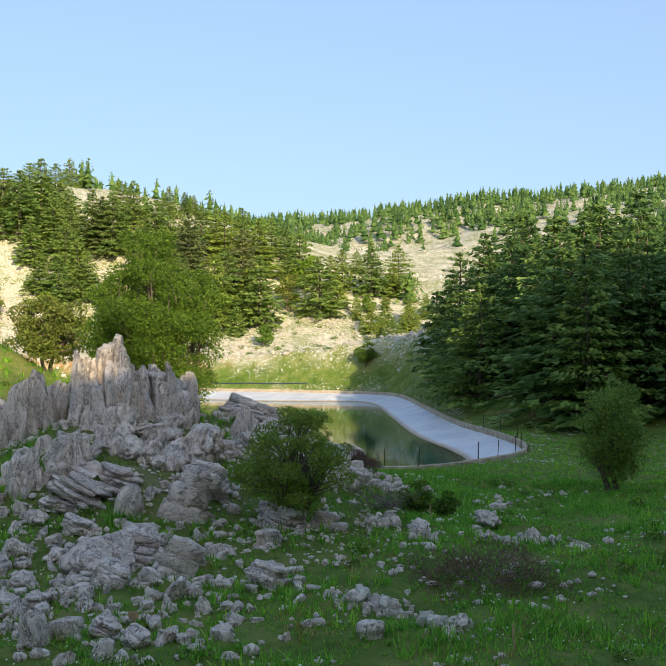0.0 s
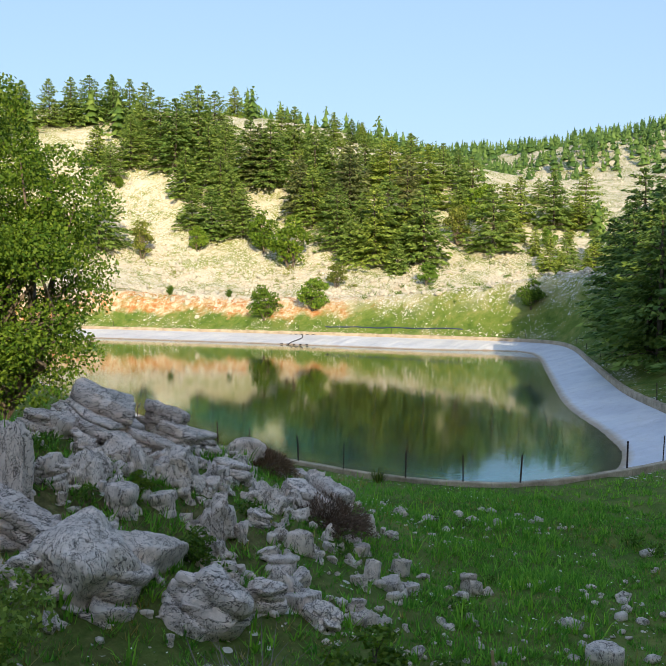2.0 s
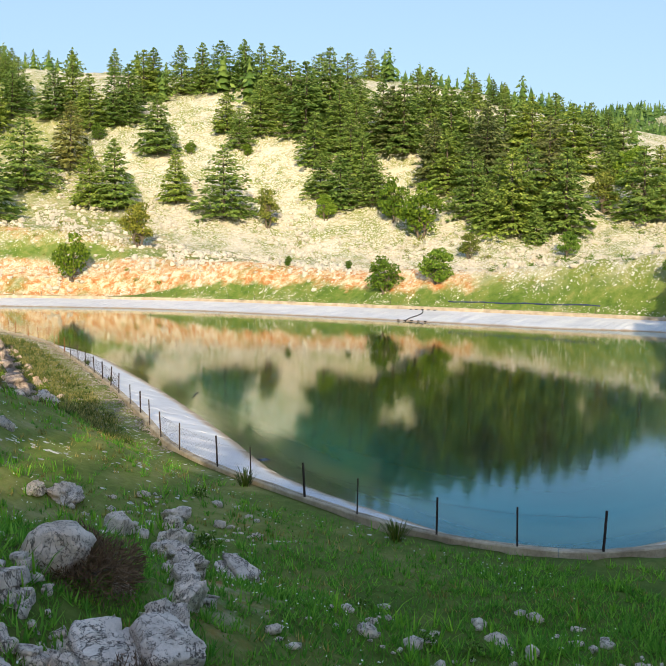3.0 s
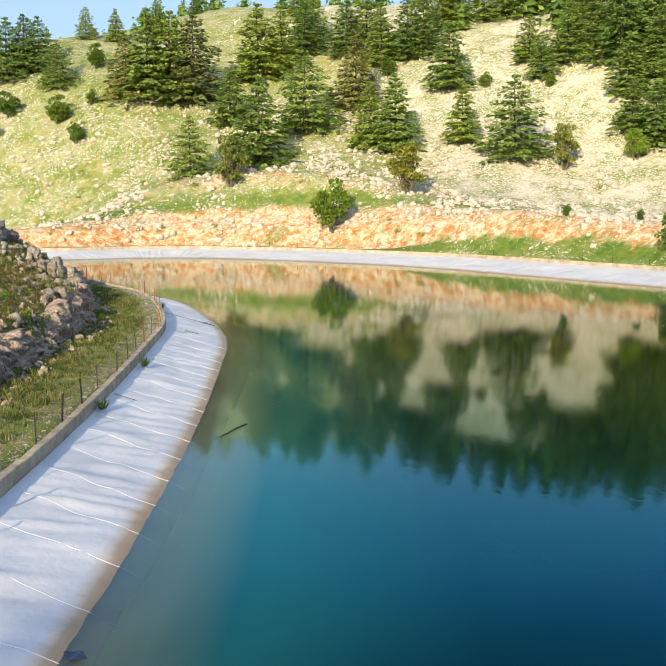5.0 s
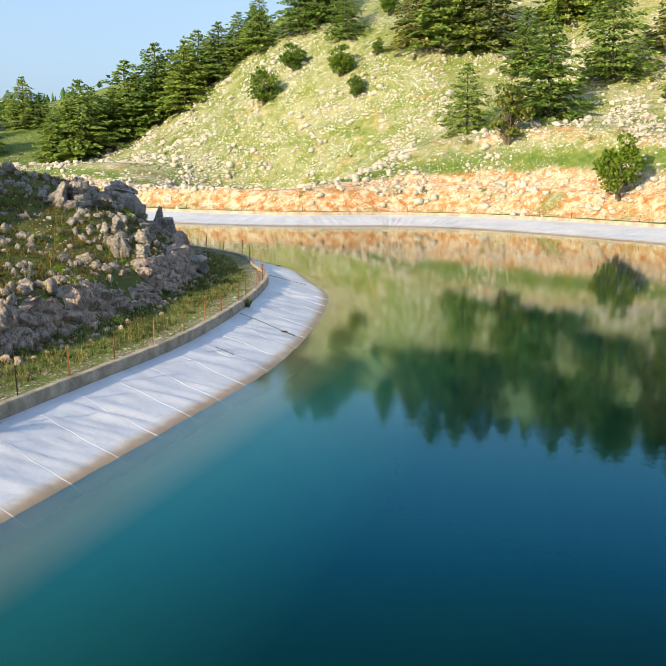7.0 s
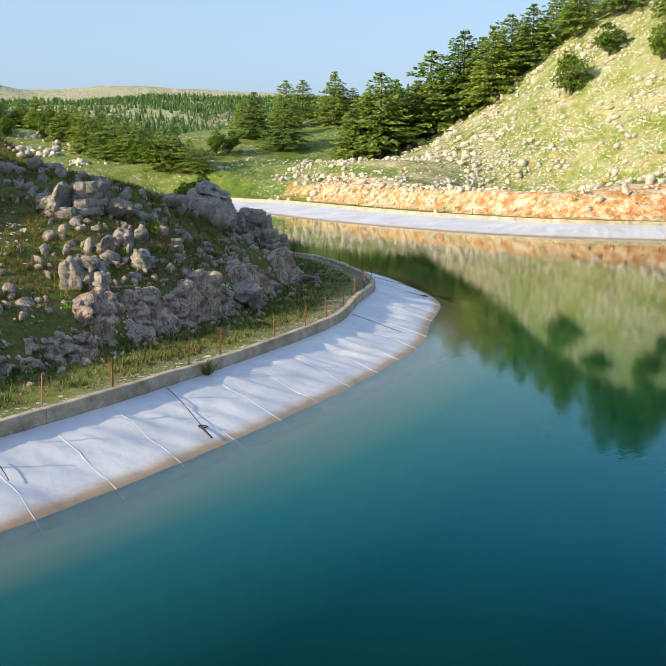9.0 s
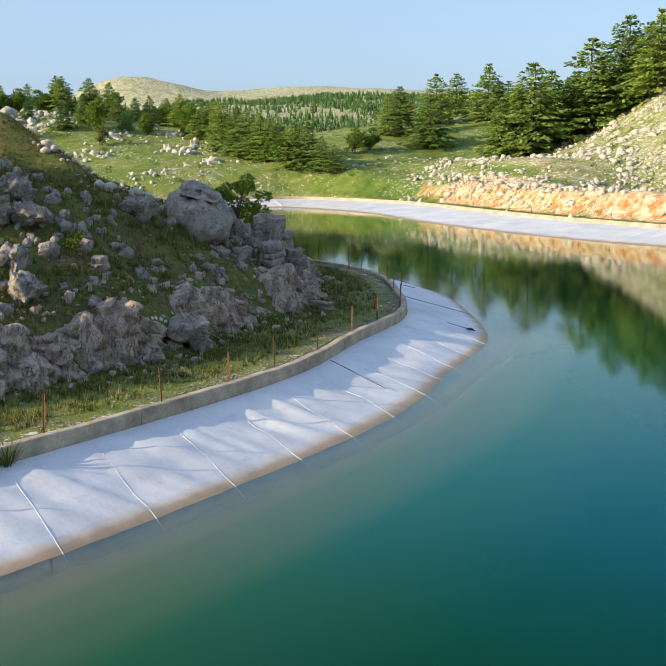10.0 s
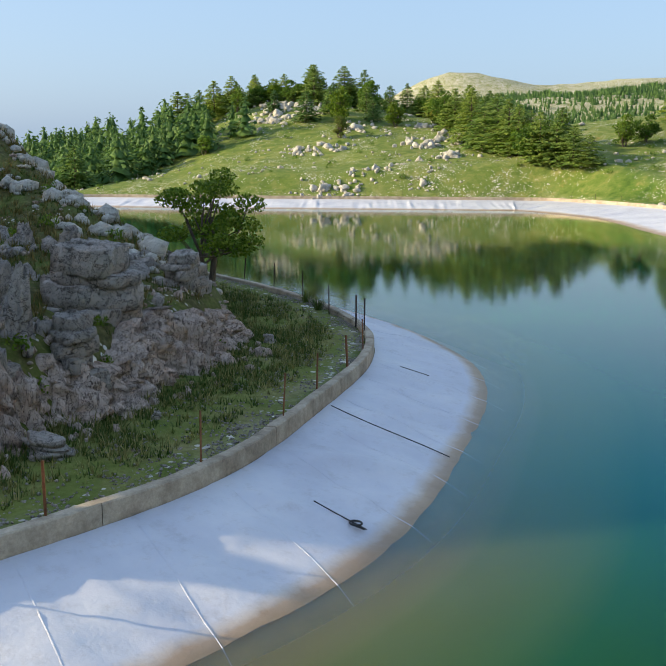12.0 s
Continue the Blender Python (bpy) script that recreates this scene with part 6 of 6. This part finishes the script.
def tall_herb(x, y, h, seed):
    """A slim upright stalk with a feathery foot."""
    r = np.random.RandomState(seed)
    ob = thing("tall_herb", "slim pale green flower stalk on the headland", "herb", group="tall herbs")
    part("stalk", mesh("stalk", *tube([(0, 0, 0), (0.03 * r.normal(), 0.03 * r.normal(), h * 0.5), (0.05 * r.normal(), 0.05 * r.normal(), h)], [0.014, 0.011, 0.008], 5), DRY_LEAF), ob)
    n = 60
    c = np.c_[r.normal(0, 0.05, (n, 2)), r.uniform(0.62, 1.02, n) * h]
    al = unit(r.normal(0, 1, (n, 3)))
    v, f = leaf_quads(c, al, unit(np.cross(al, r.normal(0, 1, (n, 3)))), r.uniform(0.04, 0.09, n), np.full(n, 0.03), 0.1, r)
    tagged(part("flower_head", mesh("flower_head", v, f, DRY_LEAF), ob), "tiny pale flowers of the stalk", kind="stuff")
    n = 50
    al = unit(np.c_[r.normal(0, 1, (n, 2)), r.uniform(0.5, 1.5, n)])
    c = al * r.uniform(0.1, 0.3, (n, 1)) * h * 0.8
    v, f = leaf_quads(c, al, unit(np.cross(al, r.normal(0, 1, (n, 3)))), r.uniform(0.2, 0.4, n) * h, np.full(n, 0.02), 0.1, r)
    tagged(part("foot_leaves", mesh("foot_leaves", v, f, GRASS_LEAF), ob), "feathery green leaves at the foot", kind="stuff")
    ob.location = (x, y, ground_z(x, y) - 0.03)


hr = np.random.RandomState(95)
for x, y in scatter(hr, 150, (-142, -104, 126, 144), lambda x, y, d: 0.5 * step((d - 5.5) / 1.0) * step((13 - d) / 3))[:34]:
    tall_herb(x, y, hr.uniform(0.6, 1.15), int(abs(x * 7)))


def scrub(name, label, xy, h, mat, seed, leaves=70):
    r = np.random.RandomState(seed)
    n = len(xy)
    z, _ = land(xy[:, 0], xy[:, 1])
    q = unit(r.normal(0, 1, (n, leaves, 3))) * r.rand(n, leaves, 1) ** 0.4
    c = np.c_[xy, z][:, None] + q * (h[:, None, None] * np.array([0.75, 0.75, 0.5])) + np.array([0, 0, 0.35]) * h[:, None, None]
    c = c.reshape(-1, 3)
    al = unit(r.normal(0, 1, c.shape) + (0, 0, 0.7))
    ac = unit(np.cross(al, r.normal(0, 1, c.shape)))
    big = np.repeat(h, leaves)
    v, f = leaf_quads(c, al, ac, 0.30 * big * r.uniform(0.6, 1.3, len(c)), 0.12 * big, 0.15, r)
    tagged(new(name, mesh(name, v, f, mat)), label, "scrub", kind="stuff")


p = scatter(gr, 900, (-300, -150, 70, 260), lambda x, y, d: step((d - 4) / 2) * step((75 - d) / 20) * 0.55)
scrub("hill_scrub", "low grey-green scrub dotted over the slope", p, gr.uniform(0.4, 1.1, len(p)), OLIVE_LEAF, 1)
p = scatter(gr, 420, (-170, -90, 212, 290), lambda x, y, d: step((d - 3) / 3) * 0.6)
scrub("valley_scrub", "low green scrub on the valley slope", p, gr.uniform(0.4, 1.1, len(p)), OAK_LEAF, 2)
p = scatter(gr, 520, (-160, -64, 112, 146), lambda x, y, d: step((d - 3.2) / 1) * step((30 - d) / 8) * 0.7)
scrub("headland_scrub", "dark green herbs among the headland rocks", p, gr.uniform(0.25, 0.6, len(p)), OAK_LEAF, 3, 90)
p = scatter(gr, 500, (-290, -175, -70, 80), lambda x, y, d: step((d - 3) / 3) * 0.45)
scrub("south_hill_scrub", "low green scrub on the grassy hill", p, gr.uniform(0.4, 1.0, len(p)), OAK_LEAF, 4)
p = scatter(gr, 200, (-58, -14, 100, 137), lambda x, y, d: step((d - 1.5) / 2) * 0.5)
scrub("meadow_herbs", "dark green herbs in the meadow", p, gr.uniform(0.2, 0.5, len(p)), OAK_LEAF, 5, 90)


def weed(x, y, h, z=None):
    """A clump of long blades in a joint of the kerb."""
    r = np.random.RandomState(int(abs(x * 10)))
    v, f = [], []
    for _ in range(70):
        a, hh, ln = r.uniform(0, 6.28), h * r.uniform(0.5, 1.0), r.uniform(0.2, 0.9)
        w = np.array([-math.sin(a), math.cos(a), 0]) * 0.012
        b = np.array([math.cos(a), math.sin(a), 0]) * r.uniform(0, 0.16)
        t = b + np.array([math.cos(a) * ln * hh, math.sin(a) * ln * hh, hh * (1 - 0.35 * ln)])
        midp = (b + t) / 2 + (0, 0, 0.15 * hh)
        k = len(v)
        v += [b - w, b + w, midp + w, midp - w, t]
        f += [(k, k + 1, k + 2, k + 3), (k + 3, k + 2, k + 4)]
    ob = new("grass_clump", mesh("grass_clump", v, f, SHADE_GRASS))
    ob.location = (x, y, ground_z(x, y) - 0.03 if z is None else z)
    tagged(ob, "long green grass clump growing by the kerb", "grass clump", "grass clumps")


for x, y, h, z in [(-119.6, 148.85, 0.9, 0.9), (-53.8, 136.9, 0.9, None), (-46.2, 137.2, 0.8, None), (-93.2, 145.9, 0.7, 0.95), (-160.3, 126.6, 0.9, None), (-161.2, 124.3, 0.8, None), (-83, 143.6, 0.6, 0.95)]:
    weed(x, y, h, z)

# ---- fence ----
POST_X = [-42.3, -44, -45.7, -48.1, -50.9, -53.9, -56.4, -59.8, -62.8, -65.6, -68.7, -72, -75.6, -78.8, -82.3, -85.6, -89.2, -92.3, -95.6, -98.9, -102.2, -105.5,
          -108.5, -111.7, -115.2, -118.8, -121.1, -124.9, -128, -131.2, -135, -138.6, -142, -145.8, -149.2, -151.5, -153.9, -156.2]
TIP_POSTS = [(-158.3, 132.6), (-159, 131.1), (-160, 127.9), (-161.6, 123.5), (-162.4, 119.6), (-162.6, 116.4), (-162.8, 112.8), (-163, 109)]


def angle_iron(h):
    t, w = 0.006, 0.05
    prof = [(0, 0), (w, 0), (w, t), (t, t), (t, w), (0, w)]
    v = [(x, y, z) for z in (0, h) for x, y in prof]
    f = [(k, (k + 1) % 6, (k + 1) % 6 + 6, k + 6) for k in range(6)] + [tuple(range(6))[::-1], tuple(range(6, 12))]
    return v, f


def net(a, b, h, pitch=0.13):
    """Slanting wires both ways between two posts."""
    a, b = np.array(a), np.array(b)
    L = np.linalg.norm((b - a)[:2])
    sag = 0.05
    pieces = []
    for sgn in (1, -1):
        for s in np.arange(-h, L, pitch):
            s0, s1 = max(s, 0), min(s + h, L)
            if s1 - s0 < 0.05:
                continue
            z0, z1 = s0 - s, s1 - s
            if sgn < 0:
                z0, z1 = h - z0, h - z1
            p0, p1 = a + (b - a) * s0 / L + (0, 0, z0), a + (b - a) * s1 / L + (0, 0, z1)
            pieces.append(tube([p0, p1], [0.0014, 0.0014], 3))
    for z in (0.03, h - sag):
        pieces.append(tube([a + (0, 0, z), b + (0, 0, z)], [0.003, 0.003], 3))
    return join(pieces)


def build_fence():
    fence = thing("fence", "sagging wire fence with slim rusty steel posts on the kerb", "fence")
    r = np.random.RandomState(3)
    rust, dark, tall = (mesh("post", *angle_iron(h), m) for h, m in ((1.25, RUST), (1.2, DARK_STEEL), (1.35, DARK_STEEL)))
    places = []
    for x in POST_X:
        cost = np.abs(RING[:, 0] - x) + 1e3 * ((RING[:, 1] > 152) | (RING[:, 1] < 134))
        i = cost.argmin()
        q = RING[i] - INWARD[i] * 0.10
        places.append((*q, rust if x < -97 else dark))
    places += [(x, y, tall) for x, y in TIP_POSTS]
    for x, y in ((-41.4, 146), (-41.6, 149), (-41.9, 152), (-43, 155), (-46, 160.2), (-49.5, 164), (-53, 167.6)):
        places.append((x, y, dark))
    for x, y, me in places:
        ob = part("post", me, fence, "rusty post" if me is rust else "dark post")
        ob.matrix_basis = Matrix.LocRotScale((x, y, 1.22), Euler((r.normal(0, 0.035), r.normal(0, 0.035), r.uniform(0, 6.28))), (1, 1, r.uniform(0.93, 1.06)))
    spans = list(zip(places[:8], places[1:9])) + list(zip(places[38:42], places[39:43])) + list(zip(places[12:18], places[13:19]))
    for a, b in spans:
        part("wire_mesh", mesh("wire_mesh", *net((a[0], a[1], 1.42), (b[0], b[1], 1.42), 0.85), DARK_STEEL), fence, "thin wire mesh")
    # the far banks
    far = thing("far_fence", "slim dark posts along the far bank", "fence")
    pick = np.nonzero((RING[:, 0] < -166) | (RING[:, 1] > 185))[0]
    for i in pick[:: 5]:
        ob = part("post", dark, far)
        q = RING[i] - INWARD[i] * 0.6
        ob.matrix_basis = Matrix.LocRotScale((q[0], q[1], 1.15), Euler((r.normal(0, 0.03), r.normal(0, 0.03), r.uniform(0, 6.28))), (0.8, 0.8, r.uniform(0.8, 1.0)))


build_fence()


# ---- things on the sheet and in the water ----
def sheet_point(i, c, lift=0.02):
    k = int(math.floor(i))
    t = i - k
    a, b, u, w = RING[k], RING[(k + 1) % len(RING)], INWARD[k], INWARD[(k + 1) % len(RING)]
    q = a * (1 - t) + b * t
    q = q + (u * (1 - t) + w * t) * (0.17 + c * apron(q[0], q[1]))
    return np.array([q[0], q[1], 0.95 * (1 - c) + lift + 0.065])


def rope(x, c0, c1, slant, loop, seed):
    i = (np.abs(RING[:, 0] - x) + 1e3 * ((RING[:, 1] > 152) | (RING[:, 1] < 134))).argmin()
    r = np.random.RandomState(seed)
    ob = thing("rope", "black rope lying slack on the white liner", "rope", group="ropes on the liner")
    pts = [sheet_point(i - slant * (c - c0) + 0.12 * math.sin(4 * c + seed), c) for c in np.linspace(c0, c1, 16)]
    part("cord", mesh("cord", *tube(pts, [0.014] * 16, 6), ROPE), ob)
    if loop:
        e = pts[-4]
        ring = [e + np.array([0.12 * math.cos(t), 0.15 * math.sin(t), 0.02]) for t in np.linspace(0, 6.28, 17)]
        part("loop", mesh("loop", *tube(ring, [0.022] * 17, 6), ROPE), ob)
        part("knot", mesh("knot", *tube([e + (0.1, 0, 0.02), pts[-1] + (0.05, 0, 0.02)], [0.03, 0.025], 6), ROPE), ob)


rope(-116.3, 0.05, 0.9, 2.0, True, 1)
rope(-135.0, 0.05, 0.70, 1.2, False, 2)
rope(-146.3, 0.50, 0.85, 1.0, True, 3)
rope(-151.2, 0.04, 0.95, 1.5, False, 4)
rope(-86.5, 0.05, 0.3, 1.5, False, 5)
rope(-108.0, 0.3, 0.55, 1.5, False, 6)
rope(-156.4, 0.25, 0.5, 0.6, False, 7)


def floating_branch():
    r = np.random.RandomState(9)
    ob = thing("floating_branch", "thin dark bare branch floating in the pond", "branch")
    a, b = np.array([-83.0, 149.35, 0.02]), np.array([-80.8, 147.8, 0.03])
    pts = [a + (b - a) * t + r.normal(0, 0.03, 3) * (1, 1, 0.2) for t in np.linspace(0, 1, 8)]
    part("stem", mesh("stem", *tube(pts, np.linspace(0.045, 0.012, 8), 6), ROPE), ob)
    for t in (0.35, 0.6):
        q = a + (b - a) * t
        part("twig", mesh("twig", *tube([q, q + r.normal(0, 0.25, 3) * (1, 1, 0.2) + (0, 0, 0.06)], [0.016, 0.006], 5), ROPE), ob)


floating_branch()


def dead_brush():
    r = np.random.RandomState(14)
    ob = thing("dead_brush", "heap of bare grey branches in the meadow", "brushwood")
    z = ground_z(-29.9, 119.1)
    for _ in range(75):
        a, e, L = r.uniform(0, 6.28), r.uniform(0.05, 0.9), r.uniform(0.6, 1.5)
        base = np.array([-29.9 + r.normal(0, 0.25), 119.1 + r.normal(0, 0.25), z + r.uniform(0, 0.2)])
        d = np.array([math.cos(a) * math.cos(e), math.sin(a) * math.cos(e), math.sin(e)])
        midp = base + d * L * 0.5 + r.normal(0, 0.06, 3)
        tip = base + d * L + r.normal(0, 0.12, 3)
        v, f = join([tube([base, midp, tip], [0.016, 0.010, 0.003], 4), tube([midp, midp + d * 0.3 + r.normal(0, 0.2, 3)], [0.007, 0.002], 4)])
        part("branch", mesh("branch", v, f, TWIG), ob)


dead_brush()
HEATH = leaf_material("brown_heath", (0.090, 0.060, 0.042), (0.230, 0.150, 0.105), 0.25)


def cushion(x, y, w, h, seed):
    """A low brown cushion shrub."""
    r = np.random.RandomState(seed)
    ob = thing("cushion_shrub", "low spreading brown thorn shrub in the meadow", "bush", group="thorn shrubs")
    n = 5200
    q = unit(r.normal(0, 1, (n, 3)))
    q[:, 2] = np.abs(q[:, 2])
    lump = 1 + 0.18 * np.sin(5 * q[:, 0] + seed) + 0.15 * np.sin(7 * q[:, 1] + 1)
    c = q * (r.rand(n, 1) ** 0.25) * lump[:, None] * (w / 2, w / 2.6, h)
    al = unit(q + r.normal(0, 0.45, (n, 3)))
    ac = unit(np.cross(al, r.normal(0, 1, (n, 3))))
    v, f = leaf_quads(c, al, ac, r.uniform(0.10, 0.24, n), np.full(n, 0.018), 0.1, r)
    part("twig_mat", mesh("twig_mat", v, f, HEATH), ob)
    stems = [tube([(0, 0, 0), (0.3 * w * math.cos(a), 0.25 * w * math.sin(a), 0.5 * h)], [0.02, 0.008], 4) for a in np.linspace(0, 6, 12)]
    part("stem_fan", mesh("stem_fan", *join(stems), TWIG), ob)
    ob.location = (x, y, ground_z(x, y) - 0.05)


cushion(-22.3, 112.4, 4.6, 0.95, 1)
cushion(-36.3, 126.0, 2.4, 0.6, 2)
cushion(-39.6, 126.6, 2.2, 0.6, 3)
WOOD = plain_material("raw_wood", (0.30, 0.20, 0.10), (0.48, 0.34, 0.18), 0.8)


def stake(x, y, h, board):
    ob = thing("marker_stake", "short raw wooden marker stake in the grass", "stake", group="marker stakes")
    bm = bmesh.new()
    bmesh.ops.create_cube(bm, size=1.0, matrix=Matrix.LocRotScale((0, 0, h / 2 - 0.1), None, (0.05, 0.05, h + 0.2)))
    bmesh.ops.bevel(bm, geom=bm.edges[:], offset=0.006, segments=1, affect="EDGES")
    me = bpy.data.meshes.new("pole")
    bm.to_mesh(me)
    bm.free()
    me.materials.append(WOOD)
    part("pole", me, ob)
    if board:
        bm = bmesh.new()
        bmesh.ops.create_cube(bm, size=1.0, matrix=Matrix.LocRotScale((0, -0.035, h - 0.08), None, (0.22, 0.02, 0.16)))
        bmesh.ops.bevel(bm, geom=bm.edges[:], offset=0.004, segments=1, affect="EDGES")
        me = bpy.data.meshes.new("board")
        bm.to_mesh(me)
        bm.free()
        me.materials.append(WOOD)
        part("board", me, ob)
    ob.matrix_basis = pose(x, y, ground_z(x, y), 2, -4, 35)


for x, y, h, board in [(-26.6, 104.5, 0.35, True), (-30.7, 137.2, 0.8, False), (-18.9, 107.4, 0.55, False), (-30.5, 124.7, 0.4, False), (-28.6, 119.9, 0.55, False)]:
    stake(x, y, h, board)
BLUE = plain_material("blue_plastic", (0.010, 0.018, 0.05), (0.018, 0.035, 0.10), 0.5)


def blue_scrap():
    v = [(x * 0.22, y * 0.17, 0.03 + 0.03 * math.sin(3 * x + 2 * y)) for y in np.linspace(-1, 1, 5) for x in np.linspace(-1, 1, 5)]
    v += [(x, y, z - 0.02) for x, y, z in v]
    q = [(a * 5 + b, a * 5 + b + 1, a * 5 + b + 6, a * 5 + b + 5) for a in range(4) for b in range(4)]
    f = q + [tuple(k + 25 for k in g[::-1]) for g in q]
    rim = [0, 1, 2, 3, 4, 9, 14, 19, 24, 23, 22, 21, 20, 15, 10, 5]
    f += [(rim[k], rim[k - 1], rim[k - 1] + 25, rim[k] + 25) for k in range(16)]
    ob = new("plastic_scrap", mesh("plastic_scrap", v, f, BLUE))
    ob.matrix_basis = pose(-62.5, 142.5, 0.0, 0, 0, 20)
    tagged(ob, "crumpled blue plastic scrap at the waterline", "litter")


blue_scrap()


def dark_sheet():
    """A rolled dark blue sheet behind the far kerb."""
    pts = []
    pick = np.nonzero((RING[:, 0] > -134) & (RING[:, 0] < -112) & (RING[:, 1] > 190))[0]
    for i in pick:
        q = RING[i] - INWARD[i] * (1.9 + 0.05 * math.sin(0.9 * i))
        pts.append((q[0], q[1], ground_z(*q) + 0.05))
    me = mesh("sheet_roll", *tube(pts, [0.11 + 0.02 * math.sin(3 * k) for k in range(len(pts))], 9), BLUE, True)
    tagged(new("sheet_roll", me), "long rolled dark blue plastic sheet in the grass", "plastic roll")


dark_sheet()


def far_hose():
    ob = thing("hose", "dark hose hanging over the liner into the pond", "hose")
    i = (np.abs(RING[:, 0] + 137) + 1e3 * (RING[:, 1] < 190)).argmin()
    pts = [sheet_point(i + 4.6 * c + 0.7 * math.sin(5 * c), c) for c in np.linspace(-0.04, 1.03, 10)]
    part("tube", mesh("tube", *tube(pts, [0.06] * 10, 7), ROPE, True), ob)
    for c in (0.04, 0.97):
        for k in range(5):
            q = sheet_point(i - 2 + k + 4.6 * c, c)
            part("mark", mesh("mark", *tube([q, q + (0.35, 0.1, 0.02)], [0.07, 0.07], 4), ROPE), ob)


far_hose()


def rusty_tank():
    x, y = TANK
    ob = thing("rusty_tank", "small rusty box tank among the trees", "tank")
    z = ground_z(x, y)
    bm = bmesh.new()
    bmesh.ops.create_cube(bm, size=1.0, matrix=Matrix.LocRotScale((0, 0, 1.6), None, (1.8, 1.8, 2.6)))
    bmesh.ops.bevel(bm, geom=bm.edges[:], offset=0.06, segments=2, affect="EDGES")
    me = bpy.data.meshes.new("box")
    bm.to_mesh(me)
    bm.free()
    me.materials.append(RUST)
    part("box", me, ob)
    for sx in (-0.7, 0.7):
        for sy in (-0.7, 0.7):
            part("leg", mesh("leg", *tube([(sx, sy, -0.3), (sx, sy, 0.4)], [0.09, 0.09], 6), DARK_STEEL), ob)
    ob.location = (x, y, z)


TANK = (-139.7, 322.1)
rusty_tank()
